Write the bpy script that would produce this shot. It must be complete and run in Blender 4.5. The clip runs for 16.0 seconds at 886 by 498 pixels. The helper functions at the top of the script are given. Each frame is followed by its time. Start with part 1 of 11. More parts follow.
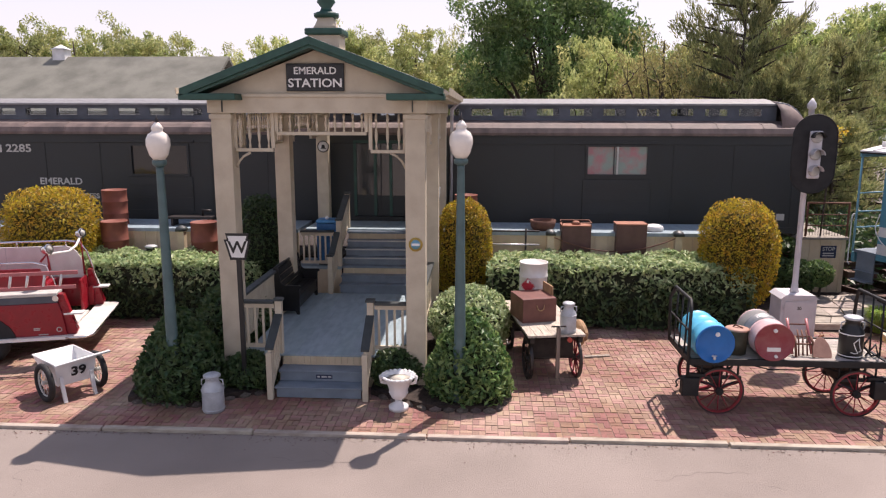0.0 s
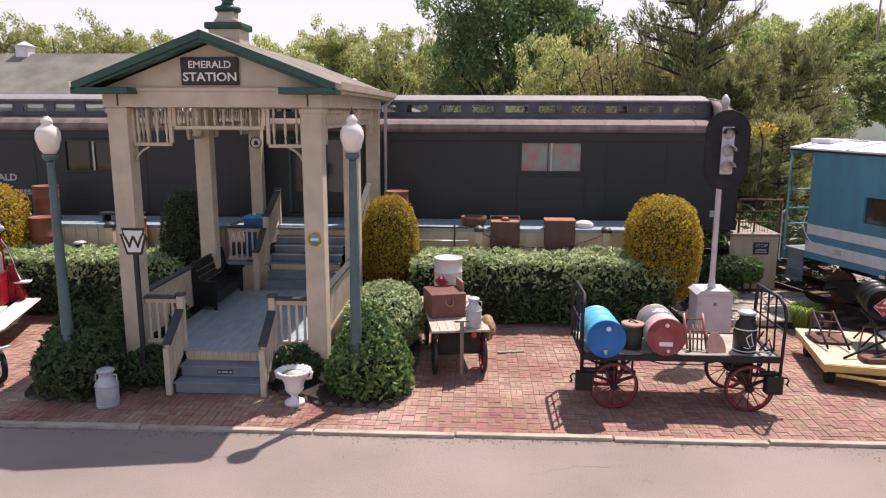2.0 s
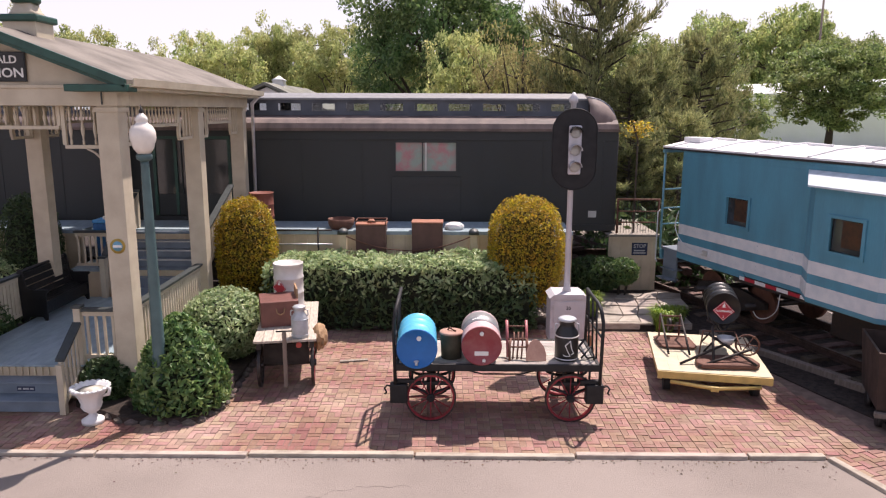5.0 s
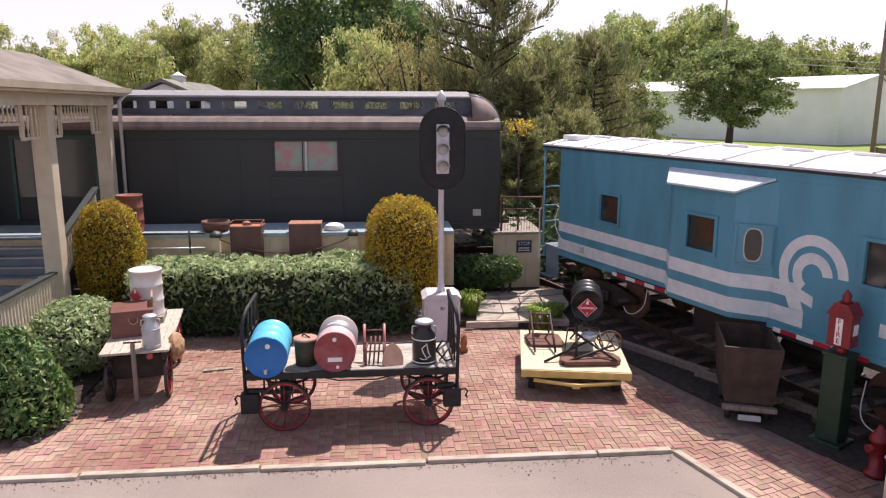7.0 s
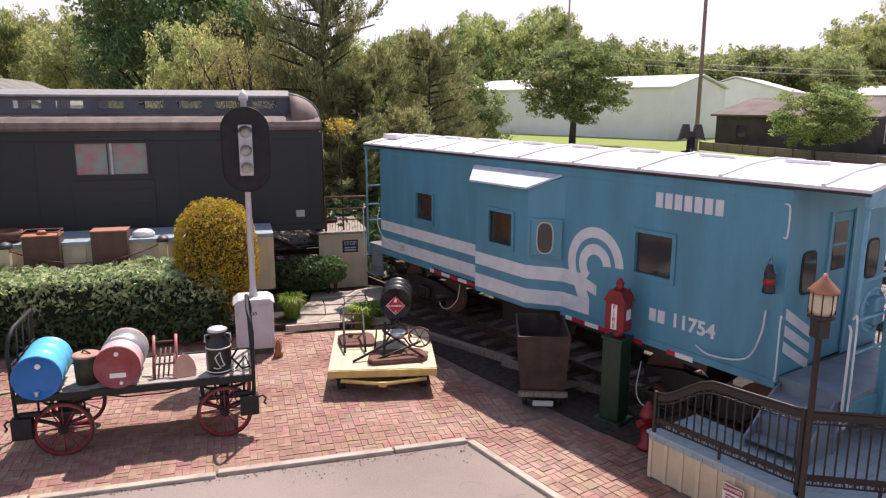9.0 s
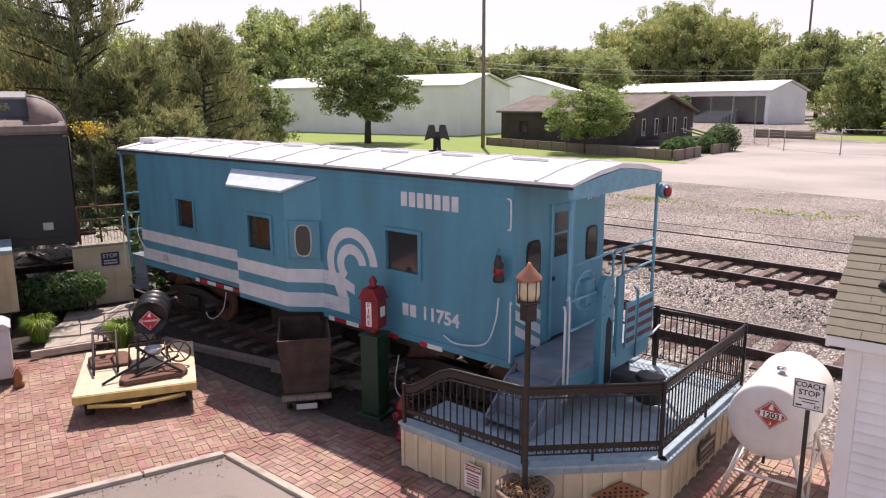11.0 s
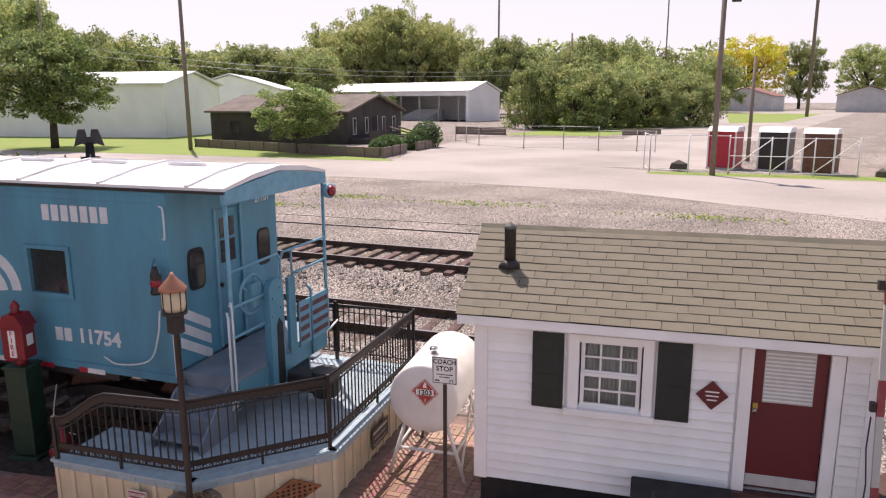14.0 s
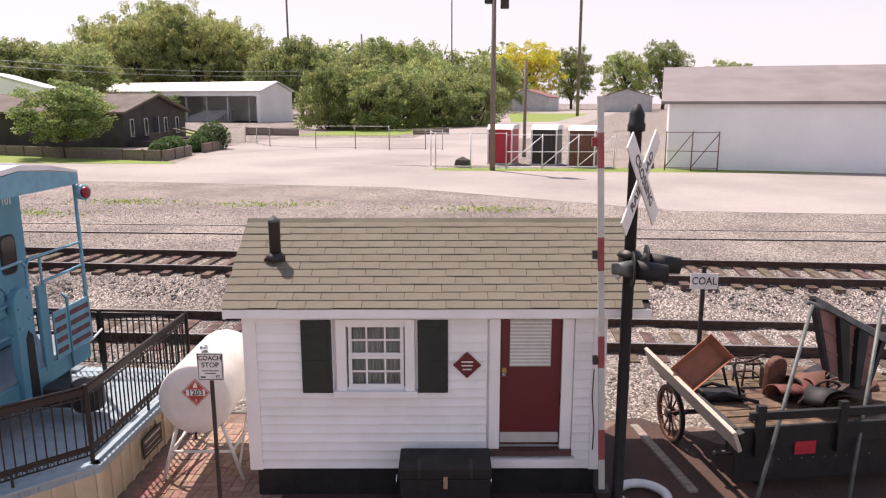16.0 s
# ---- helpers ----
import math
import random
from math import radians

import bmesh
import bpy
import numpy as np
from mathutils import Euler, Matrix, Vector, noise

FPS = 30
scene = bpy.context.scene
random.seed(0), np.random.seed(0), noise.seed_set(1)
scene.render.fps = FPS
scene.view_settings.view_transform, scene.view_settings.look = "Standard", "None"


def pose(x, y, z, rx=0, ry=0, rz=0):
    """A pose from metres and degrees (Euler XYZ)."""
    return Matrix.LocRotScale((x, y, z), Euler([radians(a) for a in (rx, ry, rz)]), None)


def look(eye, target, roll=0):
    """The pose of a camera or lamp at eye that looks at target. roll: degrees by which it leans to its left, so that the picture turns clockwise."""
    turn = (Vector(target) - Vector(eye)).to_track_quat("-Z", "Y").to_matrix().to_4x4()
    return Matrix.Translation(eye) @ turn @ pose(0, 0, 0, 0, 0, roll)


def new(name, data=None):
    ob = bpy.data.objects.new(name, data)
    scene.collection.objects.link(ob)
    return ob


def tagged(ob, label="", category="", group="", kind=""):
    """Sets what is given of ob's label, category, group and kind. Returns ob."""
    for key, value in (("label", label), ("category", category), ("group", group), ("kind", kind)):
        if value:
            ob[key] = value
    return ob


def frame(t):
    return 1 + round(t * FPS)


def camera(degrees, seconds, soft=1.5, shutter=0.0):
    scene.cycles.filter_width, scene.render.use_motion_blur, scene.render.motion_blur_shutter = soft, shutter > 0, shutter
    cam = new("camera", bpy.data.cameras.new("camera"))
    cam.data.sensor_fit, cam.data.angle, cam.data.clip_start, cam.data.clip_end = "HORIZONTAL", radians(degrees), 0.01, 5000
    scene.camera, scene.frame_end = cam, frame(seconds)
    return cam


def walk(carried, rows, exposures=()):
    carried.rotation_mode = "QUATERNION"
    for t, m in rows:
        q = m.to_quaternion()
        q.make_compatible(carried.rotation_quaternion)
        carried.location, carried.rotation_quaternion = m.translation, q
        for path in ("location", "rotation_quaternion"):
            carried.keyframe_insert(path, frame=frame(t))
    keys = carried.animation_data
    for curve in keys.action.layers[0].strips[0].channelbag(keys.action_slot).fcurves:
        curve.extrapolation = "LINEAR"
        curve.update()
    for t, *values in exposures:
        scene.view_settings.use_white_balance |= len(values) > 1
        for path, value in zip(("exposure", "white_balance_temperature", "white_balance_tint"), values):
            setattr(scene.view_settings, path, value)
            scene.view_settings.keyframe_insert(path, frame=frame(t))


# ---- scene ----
cam = camera(63.5, 16.0, soft=1.2)
PATH = [
    (0, (0.071, 0.0, 5.012), (-0.036, 1.962, 4.638), 0.1),
    (0.5, (0.452, 0.03, 5.017), (0.35, 1.992, 4.643), 0.1),
    (1, (0.868, 0.046, 5.005), (0.769, 2.008, 4.629), 0.2),
    (1.5, (1.282, 0.063, 4.979), (1.187, 2.024, 4.602), 0.2),
    (2, (1.768, 0.098, 4.936), (1.674, 2.06, 4.56), 0.2),
    (2.5, (2.241, 0.167, 4.944), (2.154, 2.129, 4.568), 0.2),
    (3, (2.701, 0.285, 4.965), (2.626, 2.248, 4.588), 0.2),
    (3.5, (3.124, 0.403, 4.981), (3.065, 2.366, 4.602), 0.2),
    (6, (5.034, 0.972, 4.935), (5.097, 2.934, 4.552), 0.2),
    (6.5, (5.303, 1.005, 4.964), (5.424, 2.963, 4.578), 0.2),
    (7, (5.563, 1.018, 4.992), (5.75, 2.97, 4.603), 0.2),
    (7.5, (5.877, 1.007, 5.003), (6.137, 2.952, 4.613), 0.2),
    (8, (6.167, 0.979, 5.008), (6.505, 2.911, 4.617), 0.1),
    (8.5, (6.463, 0.924, 5.02), (6.896, 2.837, 4.627), 0.1),
    (11, (7.561, 0.409, 5.121), (8.581, 2.082, 4.719), -0.2),
    (11.5, (7.754, 0.334, 5.129), (8.88, 1.937, 4.725), -0.3),
    (12, (7.879, 0.212, 5.127), (9.103, 1.741, 4.723), -0.2),
    (12.5, (7.981, 0.09, 5.133), (9.297, 1.541, 4.727), -0.2),
    (13, (8.068, -0.039, 5.131), (9.457, 1.341, 4.726), -0.2),
    (13.5, (8.146, -0.173, 5.141), (9.636, 1.098, 4.736), -0.3),
    (14, (8.227, -0.292, 5.172), (9.791, 0.886, 4.765), -0.2),
    (14.5, (8.291, -0.431, 5.176), (9.922, 0.653, 4.769), -0.3),
    (15, (8.3, -0.594, 5.155), (9.994, 0.389, 4.749), -0.3),
    (15.5, (8.265, -0.763, 5.125), (10.02, 0.106, 4.719), -0.2),
    (16, (8.178, -0.899, 5.1), (10.005, -0.196, 4.694), -0.1),
]
walk(cam, [(t, look(eye, target, roll)) for t, eye, target, roll in PATH], [(0.0, 0.36, 6700, 22.5), (8.5, 0.42, 6650, 22.5), (13.5, 0.3, 6700, 22.5), (16.0, 0.34, 6800, 22)])

# ---- light: hazy late-morning sun from behind the cars, pale sky ----
SUN_DIR = Vector((1.33, 2.17, 4.56)).normalized()
world = bpy.data.worlds.new("sky")
scene.world = world
world.use_nodes = True
wn = world.node_tree.nodes
sky = wn.new("ShaderNodeTexSky")
sky.sky_type = "NISHITA"
sky.sun_disc = False
sky.sun_elevation = math.asin(SUN_DIR.z)
sky.sun_rotation = math.atan2(SUN_DIR.x, SUN_DIR.y)
sky.dust_density = 1.2
sky.air_density = 1.0
sky.ozone_density = 1.0
haze = wn.new("ShaderNodeMix")
haze.data_type = "RGBA"
tcw, sep, up = wn.new("ShaderNodeTexCoord"), wn.new("ShaderNodeSeparateXYZ"), wn.new("ShaderNodeMapRange")
up.inputs["From Min"].default_value, up.inputs["From Max"].default_value = 0.0, 0.6
up.inputs["To Min"].default_value, up.inputs["To Max"].default_value = 0.88, 0.15
world.node_tree.links.new(tcw.outputs["Generated"], sep.inputs[0])
world.node_tree.links.new(sep.outputs["Z"], up.inputs["Value"])
world.node_tree.links.new(up.outputs[0], haze.inputs["Factor"])
haze.inputs["B"].default_value = (6.5, 6.36, 6.65, 1)
world.node_tree.links.new(sky.outputs[0], haze.inputs["A"])
world.node_tree.links.new(haze.outputs["Result"], wn["Background"].inputs[0])
wn["Background"].inputs[1].default_value = 0.122
sun = new("sun", bpy.data.lights.new("sun", "SUN"))
sun.data.energy, sun.data.angle, sun.data.color = 5.0, radians(0.55), (1.0, 0.935, 0.84)
sun.matrix_world = look(SUN_DIR * 60, (0, 0, 0))


# ---- materials ----
def mat(name, color, rough=0.6, metal=0.0, var=0.12, scale=6.0, bump=0.15, grain=60.0, tint=None, spots=0.0, jitter=0.0, stretch=(1, 1, 1), island=0.0, spec=0.5, glow=0.0):
    """A surface with soft stains (scale per metre), fine grain and relief; tint: the stains' colour; jitter: change from piece to piece."""
    m = bpy.data.materials.new(name)
    m.use_nodes = True
    nt = m.node_tree
    nd, ln = nt.nodes, nt.links
    bs = nd["Principled BSDF"]
    bs.inputs["Roughness"].default_value, bs.inputs["Metallic"].default_value = rough, metal
    bs.inputs["Specular IOR Level"].default_value = spec
    tc, mp = nd.new("ShaderNodeTexCoord"), nd.new("ShaderNodeMapping")
    mp.inputs["Scale"].default_value = stretch
    ln.new(tc.outputs["Object"], mp.inputs["Vector"])
    big, fine = nd.new("ShaderNodeTexNoise"), nd.new("ShaderNodeTexNoise")
    for n, s, d in ((big, scale, 5.0), (fine, grain, 3.0)):
        n.inputs["Scale"].default_value, n.inputs["Detail"].default_value = s, d
        ln.new(mp.outputs[0], n.inputs["Vector"])
    ramp = nd.new("ShaderNodeMapRange")
    ramp.inputs["From Min"].default_value, ramp.inputs["From Max"].default_value = 0.38, 0.66
    ln.new(big.outputs["Fac"], ramp.inputs["Value"])
    c2 = tint if tint else tuple(v * (1 - 2.2 * var) for v in color)
    mix = nd.new("ShaderNodeMix")
    mix.data_type = "RGBA"
    mix.inputs["A"].default_value, mix.inputs["B"].default_value = (*color, 1), (*c2, 1)
    if tint:
        mul = nd.new("ShaderNodeMath")
        mul.operation = "MULTIPLY"
        mul.inputs[1].default_value = max(spots, 0.5)
        ln.new(ramp.outputs[0], mul.inputs[0])
        ln.new(mul.outputs[0], mix.inputs["Factor"])
    else:
        ln.new(ramp.outputs[0], mix.inputs["Factor"])
    hsv = nd.new("ShaderNodeHueSaturation")
    ln.new(mix.outputs["Result"], hsv.inputs["Color"])
    val = nd.new("ShaderNodeMapRange")
    val.inputs["To Min"].default_value, val.inputs["To Max"].default_value = 1 - var, 1 + var
    ln.new(fine.outputs["Fac"], val.inputs["Value"])
    last = val.outputs[0]
    if jitter or island:
        if island:
            src = nd.new("ShaderNodeNewGeometry").outputs["Random Per Island"]
        else:
            src = nd.new("ShaderNodeObjectInfo").outputs["Random"]
        j = nd.new("ShaderNodeMapRange")
        j.inputs["To Min"].default_value, j.inputs["To Max"].default_value = 1 - (jitter or island), 1 + (jitter or island)
        ln.new(src, j.inputs["Value"])
        k = nd.new("ShaderNodeMath")
        k.operation = "MULTIPLY"
        ln.new(last, k.inputs[0]), ln.new(j.outputs[0], k.inputs[1])
        last = k.outputs[0]
        j2 = nd.new("ShaderNodeMapRange")
        j2.inputs["To Min"].default_value, j2.inputs["To Max"].default_value = 0.5 - 0.03 * (jitter or island) / 0.2, 0.5 + 0.03 * (jitter or island) / 0.2
        w = nd.new("ShaderNodeTexWhiteNoise")
        w.noise_dimensions = "1D"
        ln.new(src, w.inputs["W"]), ln.new(w.outputs["Value"], j2.inputs["Value"]), ln.new(j2.outputs[0], hsv.inputs["Hue"])
    ln.new(last, hsv.inputs["Value"])
    ln.new(hsv.outputs[0], bs.inputs["Base Color"])
    if bump:
        b = nd.new("ShaderNodeBump")
        b.inputs["Strength"].default_value, b.inputs["Distance"].default_value = bump, 0.02
        ln.new(fine.outputs["Fac"], b.inputs["Height"]), ln.new(b.outputs[0], bs.inputs["Normal"])
    rr = nd.new("ShaderNodeMapRange")
    rr.inputs["To Min"].default_value, rr.inputs["To Max"].default_value = max(0.02, rough - 0.12), min(1.0, rough + 0.12)
    ln.new(big.outputs["Fac"], rr.inputs["Value"]), ln.new(rr.outputs[0], bs.inputs["Roughness"])
    if glow:
        bs.inputs["Emission Color"].default_value, bs.inputs["Emission Strength"].default_value = (*color, 1), glow
    return m


def leafmat(name, color, color2, trans=0.3, shine=1.7, hue=0.485):
    m = bpy.data.materials.new(name)
    m.use_nodes = True
    nt = m.node_tree
    nd, ln = nt.nodes, nt.links
    bs, out = nd["Principled BSDF"], nd["Material Output"]
    geo = nd.new("ShaderNodeNewGeometry")
    mix = nd.new("ShaderNodeMix")
    mix.data_type = "RGBA"
    mix.inputs["A"].default_value, mix.inputs["B"].default_value = (*color, 1), (*color2, 1)
    ln.new(geo.outputs["Random Per Island"], mix.inputs["Factor"])
    oi = nd.new("ShaderNodeObjectInfo")
    hs = nd.new("ShaderNodeHueSaturation")
    tco, cl_n, cl_r = nd.new("ShaderNodeTexCoord"), nd.new("ShaderNodeTexNoise"), nd.new("ShaderNodeMapRange")
    cl_n.inputs["Scale"].default_value, cl_n.inputs["Detail"].default_value = 7.0, 2.0
    cl_r.inputs["From Min"].default_value, cl_r.inputs["From Max"].default_value = 0.35, 0.65
    cl_r.inputs["To Min"].default_value, cl_r.inputs["To Max"].default_value = 0.482, 0.532
    ln.new(tco.outputs["Object"], cl_n.inputs["Vector"]), ln.new(cl_n.outputs["Fac"], cl_r.inputs["Value"]), ln.new(cl_r.outputs[0], hs.inputs["Hue"])
    mr = nd.new("ShaderNodeMapRange")
    mr.inputs["To Min"].default_value, mr.inputs["To Max"].default_value = 0.8, 1.25
    ln.new(oi.outputs["Random"], mr.inputs["Value"]), ln.new(mr.outputs[0], hs.inputs["Value"])
    ln.new(mix.outputs["Result"], hs.inputs["Color"]), ln.new(hs.outputs[0], bs.inputs["Base Color"])
    bs.inputs["Roughness"].default_value = 0.5
    tr = nd.new("ShaderNodeBsdfTranslucent")
    gain = nd.new("ShaderNodeHueSaturation")
    gain.inputs["Value"].default_value, gain.inputs["Hue"].default_value = shine, hue
    ln.new(hs.outputs[0], gain.inputs["Color"]), ln.new(gain.outputs[0], tr.inputs["Color"])
    ms = nd.new("ShaderNodeMixShader")
    ms.inputs[0].default_value = trans
    ln.new(bs.outputs[0], ms.inputs[1]), ln.new(tr.outputs[0], ms.inputs[2]), ln.new(ms.outputs[0], out.inputs["Surface"])
    return m


def gravel(name, dark, light, scale, bump=1.0):
    """Loose stones: one tone a stone, dark gaps between, soft dirt over all."""
    m = bpy.data.materials.new(name)
    m.use_nodes = True
    nd, ln = m.node_tree.nodes, m.node_tree.links
    bs = nd["Principled BSDF"]
    bs.inputs["Roughness"].default_value = 0.95
    tc, vo, no = nd.new("ShaderNodeTexCoord"), nd.new("ShaderNodeTexVoronoi"), nd.new("ShaderNodeTexNoise")
    vo.inputs["Scale"].default_value, no.inputs["Scale"].default_value, no.inputs["Detail"].default_value = scale, 0.35, 6.0
    ln.new(tc.outputs["Object"], vo.inputs["Vector"]), ln.new(tc.outputs["Object"], no.inputs["Vector"])
    sp = nd.new("ShaderNodeSeparateColor")
    ln.new(vo.outputs["Color"], sp.inputs[0])
    gap = nd.new("ShaderNodeMapRange")
    gap.inputs["From Min"].default_value, gap.inputs["From Max"].default_value = 0.35, 0.75
    gap.inputs["To Min"].default_value, gap.inputs["To Max"].default_value = 1.0, 0.25
    ln.new(vo.outputs["Distance"], gap.inputs["Value"])
    mul = nd.new("ShaderNodeMath")
    mul.operation = "MULTIPLY"
    ln.new(sp.outputs["Red"], mul.inputs[0]), ln.new(gap.outputs[0], mul.inputs[1])
    mix = nd.new("ShaderNodeMix")
    mix.data_type = "RGBA"
    mix.inputs["A"].default_value, mix.inputs["B"].default_value = (*dark, 1), (*light, 1)
    ln.new(mul.outputs[0], mix.inputs["Factor"])
    dirt = nd.new("ShaderNodeMapRange")
    dirt.inputs["From Min"].default_value, dirt.inputs["From Max"].default_value = 0.35, 0.65
    dirt.inputs["To Min"].default_value, dirt.inputs["To Max"].default_value = 0.72, 1.12
    ln.new(no.outputs["Fac"], dirt.inputs["Value"])
    hs = nd.new("ShaderNodeHueSaturation")
    ln.new(mix.outputs["Result"], hs.inputs["Color"]), ln.new(dirt.outputs[0], hs.inputs["Value"]), ln.new(hs.outputs[0], bs.inputs["Base Color"])
    b = nd.new("ShaderNodeBump")
    b.invert = True
    b.inputs["Strength"].default_value, b.inputs["Distance"].default_value = bump, 0.03
    ln.new(vo.outputs["Distance"], b.inputs["Height"]), ln.new(b.outputs[0], bs.inputs["Normal"])
    return m


def glassmat(name, color, rough=0.05, alpha=0.35):
    m = bpy.data.materials.new(name)
    m.use_nodes = True
    bs = m.node_tree.nodes["Principled BSDF"]
    bs.inputs["Base Color"].default_value = (*color, 1)
    bs.inputs["Roughness"].default_value, bs.inputs["Transmission Weight"].default_value, bs.inputs["IOR"].default_value = rough, alpha, 1.45
    return m


CREAM = mat("cream paint", (0.56, 0.49, 0.37), 0.55, var=0.08, scale=3, bump=0.05, tint=(0.40, 0.33, 0.24), spots=0.5)
CREAM2 = mat("cream boards", (0.62, 0.52, 0.36), 0.6, var=0.08, scale=2.5, bump=0.06, tint=(0.42, 0.34, 0.22), spots=0.5, jitter=0.06)
GREEN = mat("dark green paint", (0.016, 0.075, 0.055), 0.45, var=0.12)
POSTGREEN = mat("grey-green lamp paint", (0.075, 0.135, 0.135), 0.42, var=0.1, scale=4)
CAPDARK = mat("dark rail cap", (0.045, 0.055, 0.055), 0.5)
DECK = mat("blue-grey deck paint", (0.31, 0.40, 0.44), 0.5, var=0.08, scale=2.5, grain=40, tint=(0.23, 0.30, 0.335), spots=0.7, jitter=0.05, stretch=(3, 1, 3))
STEP = mat("blue step paint", (0.19, 0.235, 0.28), 0.5, var=0.1, scale=3)
ROOFS = mat("brown-grey shingle roof", (0.21, 0.185, 0.155), 0.9, var=0.18, scale=1.2, grain=25, bump=0.4)
SHINGLE = mat("tan weathered shingle", (0.182, 0.162, 0.118), 0.94, var=0.15, scale=1.3, grain=90, bump=0.3, tint=(0.118, 0.108, 0.08), spots=0.9, jitter=0.045)
GREYROOF = mat("grey green shingle roof", (0.2, 0.2, 0.165), 0.9, var=0.15, scale=0.8, grain=14)
BAGGAGE = mat("dull black car paint", (0.015, 0.0195, 0.0205), 0.5, var=0.2, scale=1.5, tint=(0.022, 0.027, 0.028), bump=0.06)
BAGROOF = mat("rust-streaked dark roof", (0.10, 0.075, 0.068), 0.7, var=0.2, scale=2.2, tint=(0.23, 0.17, 0.15), spots=0.8, stretch=(1, 1, 0.4))
CLEREST = mat("slate clerestory paint", (0.085, 0.10, 0.125), 0.55, var=0.15, scale=2)
PALEROOF = mat("weathered grey metal roof", (0.24, 0.235, 0.23), 0.5, var=0.1)
BLUE = mat("faded railway blue paint", (0.08, 0.275, 0.375), 0.48, var=0.09, scale=2.2, grain=30, tint=(0.07, 0.205, 0.27), spots=0.75, bump=0.06, stretch=(1, 1, 0.22))
BLUEL = mat("light railway blue paint", (0.15, 0.36, 0.47), 0.45, var=0.08)
WHITE = mat("white paint", (0.78, 0.78, 0.77), 0.5, var=0.06, scale=3, bump=0.04)
STRIPE = mat("worn white lettering", (0.66, 0.67, 0.68), 0.55, var=0.08, scale=5, tint=(0.45, 0.5, 0.54), spots=0.5)
CABROOF = mat("white coated caboose roof", (0.80, 0.79, 0.79), 0.55, var=0.05, scale=1.5, tint=(0.6, 0.58, 0.57), spots=0.6)
CLAP = mat("white clapboard paint", (0.87, 0.865, 0.85), 0.5, var=0.04, scale=2, bump=0.05, jitter=0.03, tint=(0.72, 0.71, 0.69), spots=0.5)
BLACK = mat("black enamel", (0.012, 0.012, 0.013), 0.35, var=0.2)
IRON = mat("black painted iron", (0.018, 0.016, 0.016), 0.5, var=0.2, scale=14, tint=(0.05, 0.03, 0.022), spots=0.4)
RAILB = mat("glossy black-brown railing paint", (0.013, 0.010, 0.009), 0.45, var=0.2, scale=14, tint=(0.024, 0.016, 0.013), spots=0.4)
RUST = mat("brown rusted steel", (0.16, 0.07, 0.045), 0.8, var=0.25, scale=7, tint=(0.07, 0.035, 0.028), bump=0.3)
RUSTL = mat("orange rusted steel", (0.36, 0.15, 0.09), 0.75, var=0.15, scale=6, tint=(0.22, 0.10, 0.07), bump=0.2)
REDOX = mat("red-brown enamel box", (0.17, 0.062, 0.048), 0.55, var=0.12, scale=4)
RED = mat("bright red enamel", (0.27, 0.007, 0.017), 0.3, var=0.08)
WHEELRED = mat("red wheel paint", (0.30, 0.018, 0.03), 0.5, var=0.15, scale=12, tint=(0.12, 0.02, 0.02), spots=0.6)
FIRERED = mat("fire alarm red", (0.22, 0.011, 0.016), 0.4, var=0.1)
DKGREEN = mat("dark green cabinet", (0.012, 0.04, 0.02), 0.5, var=0.15)
DOORRED = mat("maroon door paint", (0.125, 0.011, 0.015), 0.45, var=0.06, scale=2)
SHUT = mat("black-green shutter", (0.012, 0.018, 0.017), 0.5)
DRUMBLUE = mat("blue plastic drum end", (0.004, 0.14, 0.44), 0.35, var=0.06, bump=0.03)
DRUMRED = mat("faded red drum", (0.26, 0.035, 0.045), 0.5, var=0.12, scale=5, tint=(0.33, 0.13, 0.12), spots=0.6)
DRUMGREY = mat("scuffed grey steel", (0.33, 0.33, 0.33), 0.45, 0.35, var=0.12, scale=5)
DRUMBLUEL = mat("pale blue plastic", (0.10, 0.50, 0.74), 0.4, var=0.06, bump=0.03)
DRUMPINK = mat("chalky pink drum paint", (0.62, 0.44, 0.44), 0.55, var=0.12, scale=4, tint=(0.5, 0.3, 0.3), spots=0.5)
RUSTP = mat("pale worn rust", (0.42, 0.24, 0.18), 0.75, var=0.18, scale=6, tint=(0.28, 0.14, 0.1), spots=0.5, bump=0.2)
PLANKS = mat("silvered deck planks", (0.46, 0.42, 0.37), 0.75, var=0.2, scale=5, stretch=(1, 7, 7), jitter=0.14, tint=(0.2, 0.17, 0.14), spots=0.6, bump=0.35)
GALV = mat("galvanised steel", (0.58, 0.59, 0.6), 0.42, 0.45, var=0.1, scale=5)
CANGREY = mat("grey milk can paint", (0.5, 0.52, 0.54), 0.5, 0.2, var=0.1)
SILVER = mat("silver painted steel", (0.55, 0.53, 0.55), 0.5, 0.15, var=0.08)
YELLOW = mat("yellow painted wood", (0.58, 0.50, 0.355), 0.55, var=0.1, scale=4, tint=(0.45, 0.37, 0.25), spots=0.6)
YELLOWD = mat("faded yellow steel", (0.62, 0.44, 0.14), 0.5, var=0.12, scale=5)
PLANK = mat("weathered grey planks", (0.33, 0.29, 0.24), 0.8, var=0.18, scale=5, stretch=(6, 1, 6), jitter=0.12, bump=0.3)
PLANKL = mat("pale bleached planks", (0.54, 0.47, 0.39), 0.8, var=0.15, scale=5, stretch=(6, 1, 6), jitter=0.1, bump=0.3)
WAGONW = mat("sunbleached wagon wood", (0.18, 0.115, 0.07), 0.8, var=0.28, scale=5, bump=0.3, jitter=0.2)
DARKWOOD = mat("black-brown wood", (0.03, 0.022, 0.018), 0.7, var=0.25, scale=6, bump=0.25)
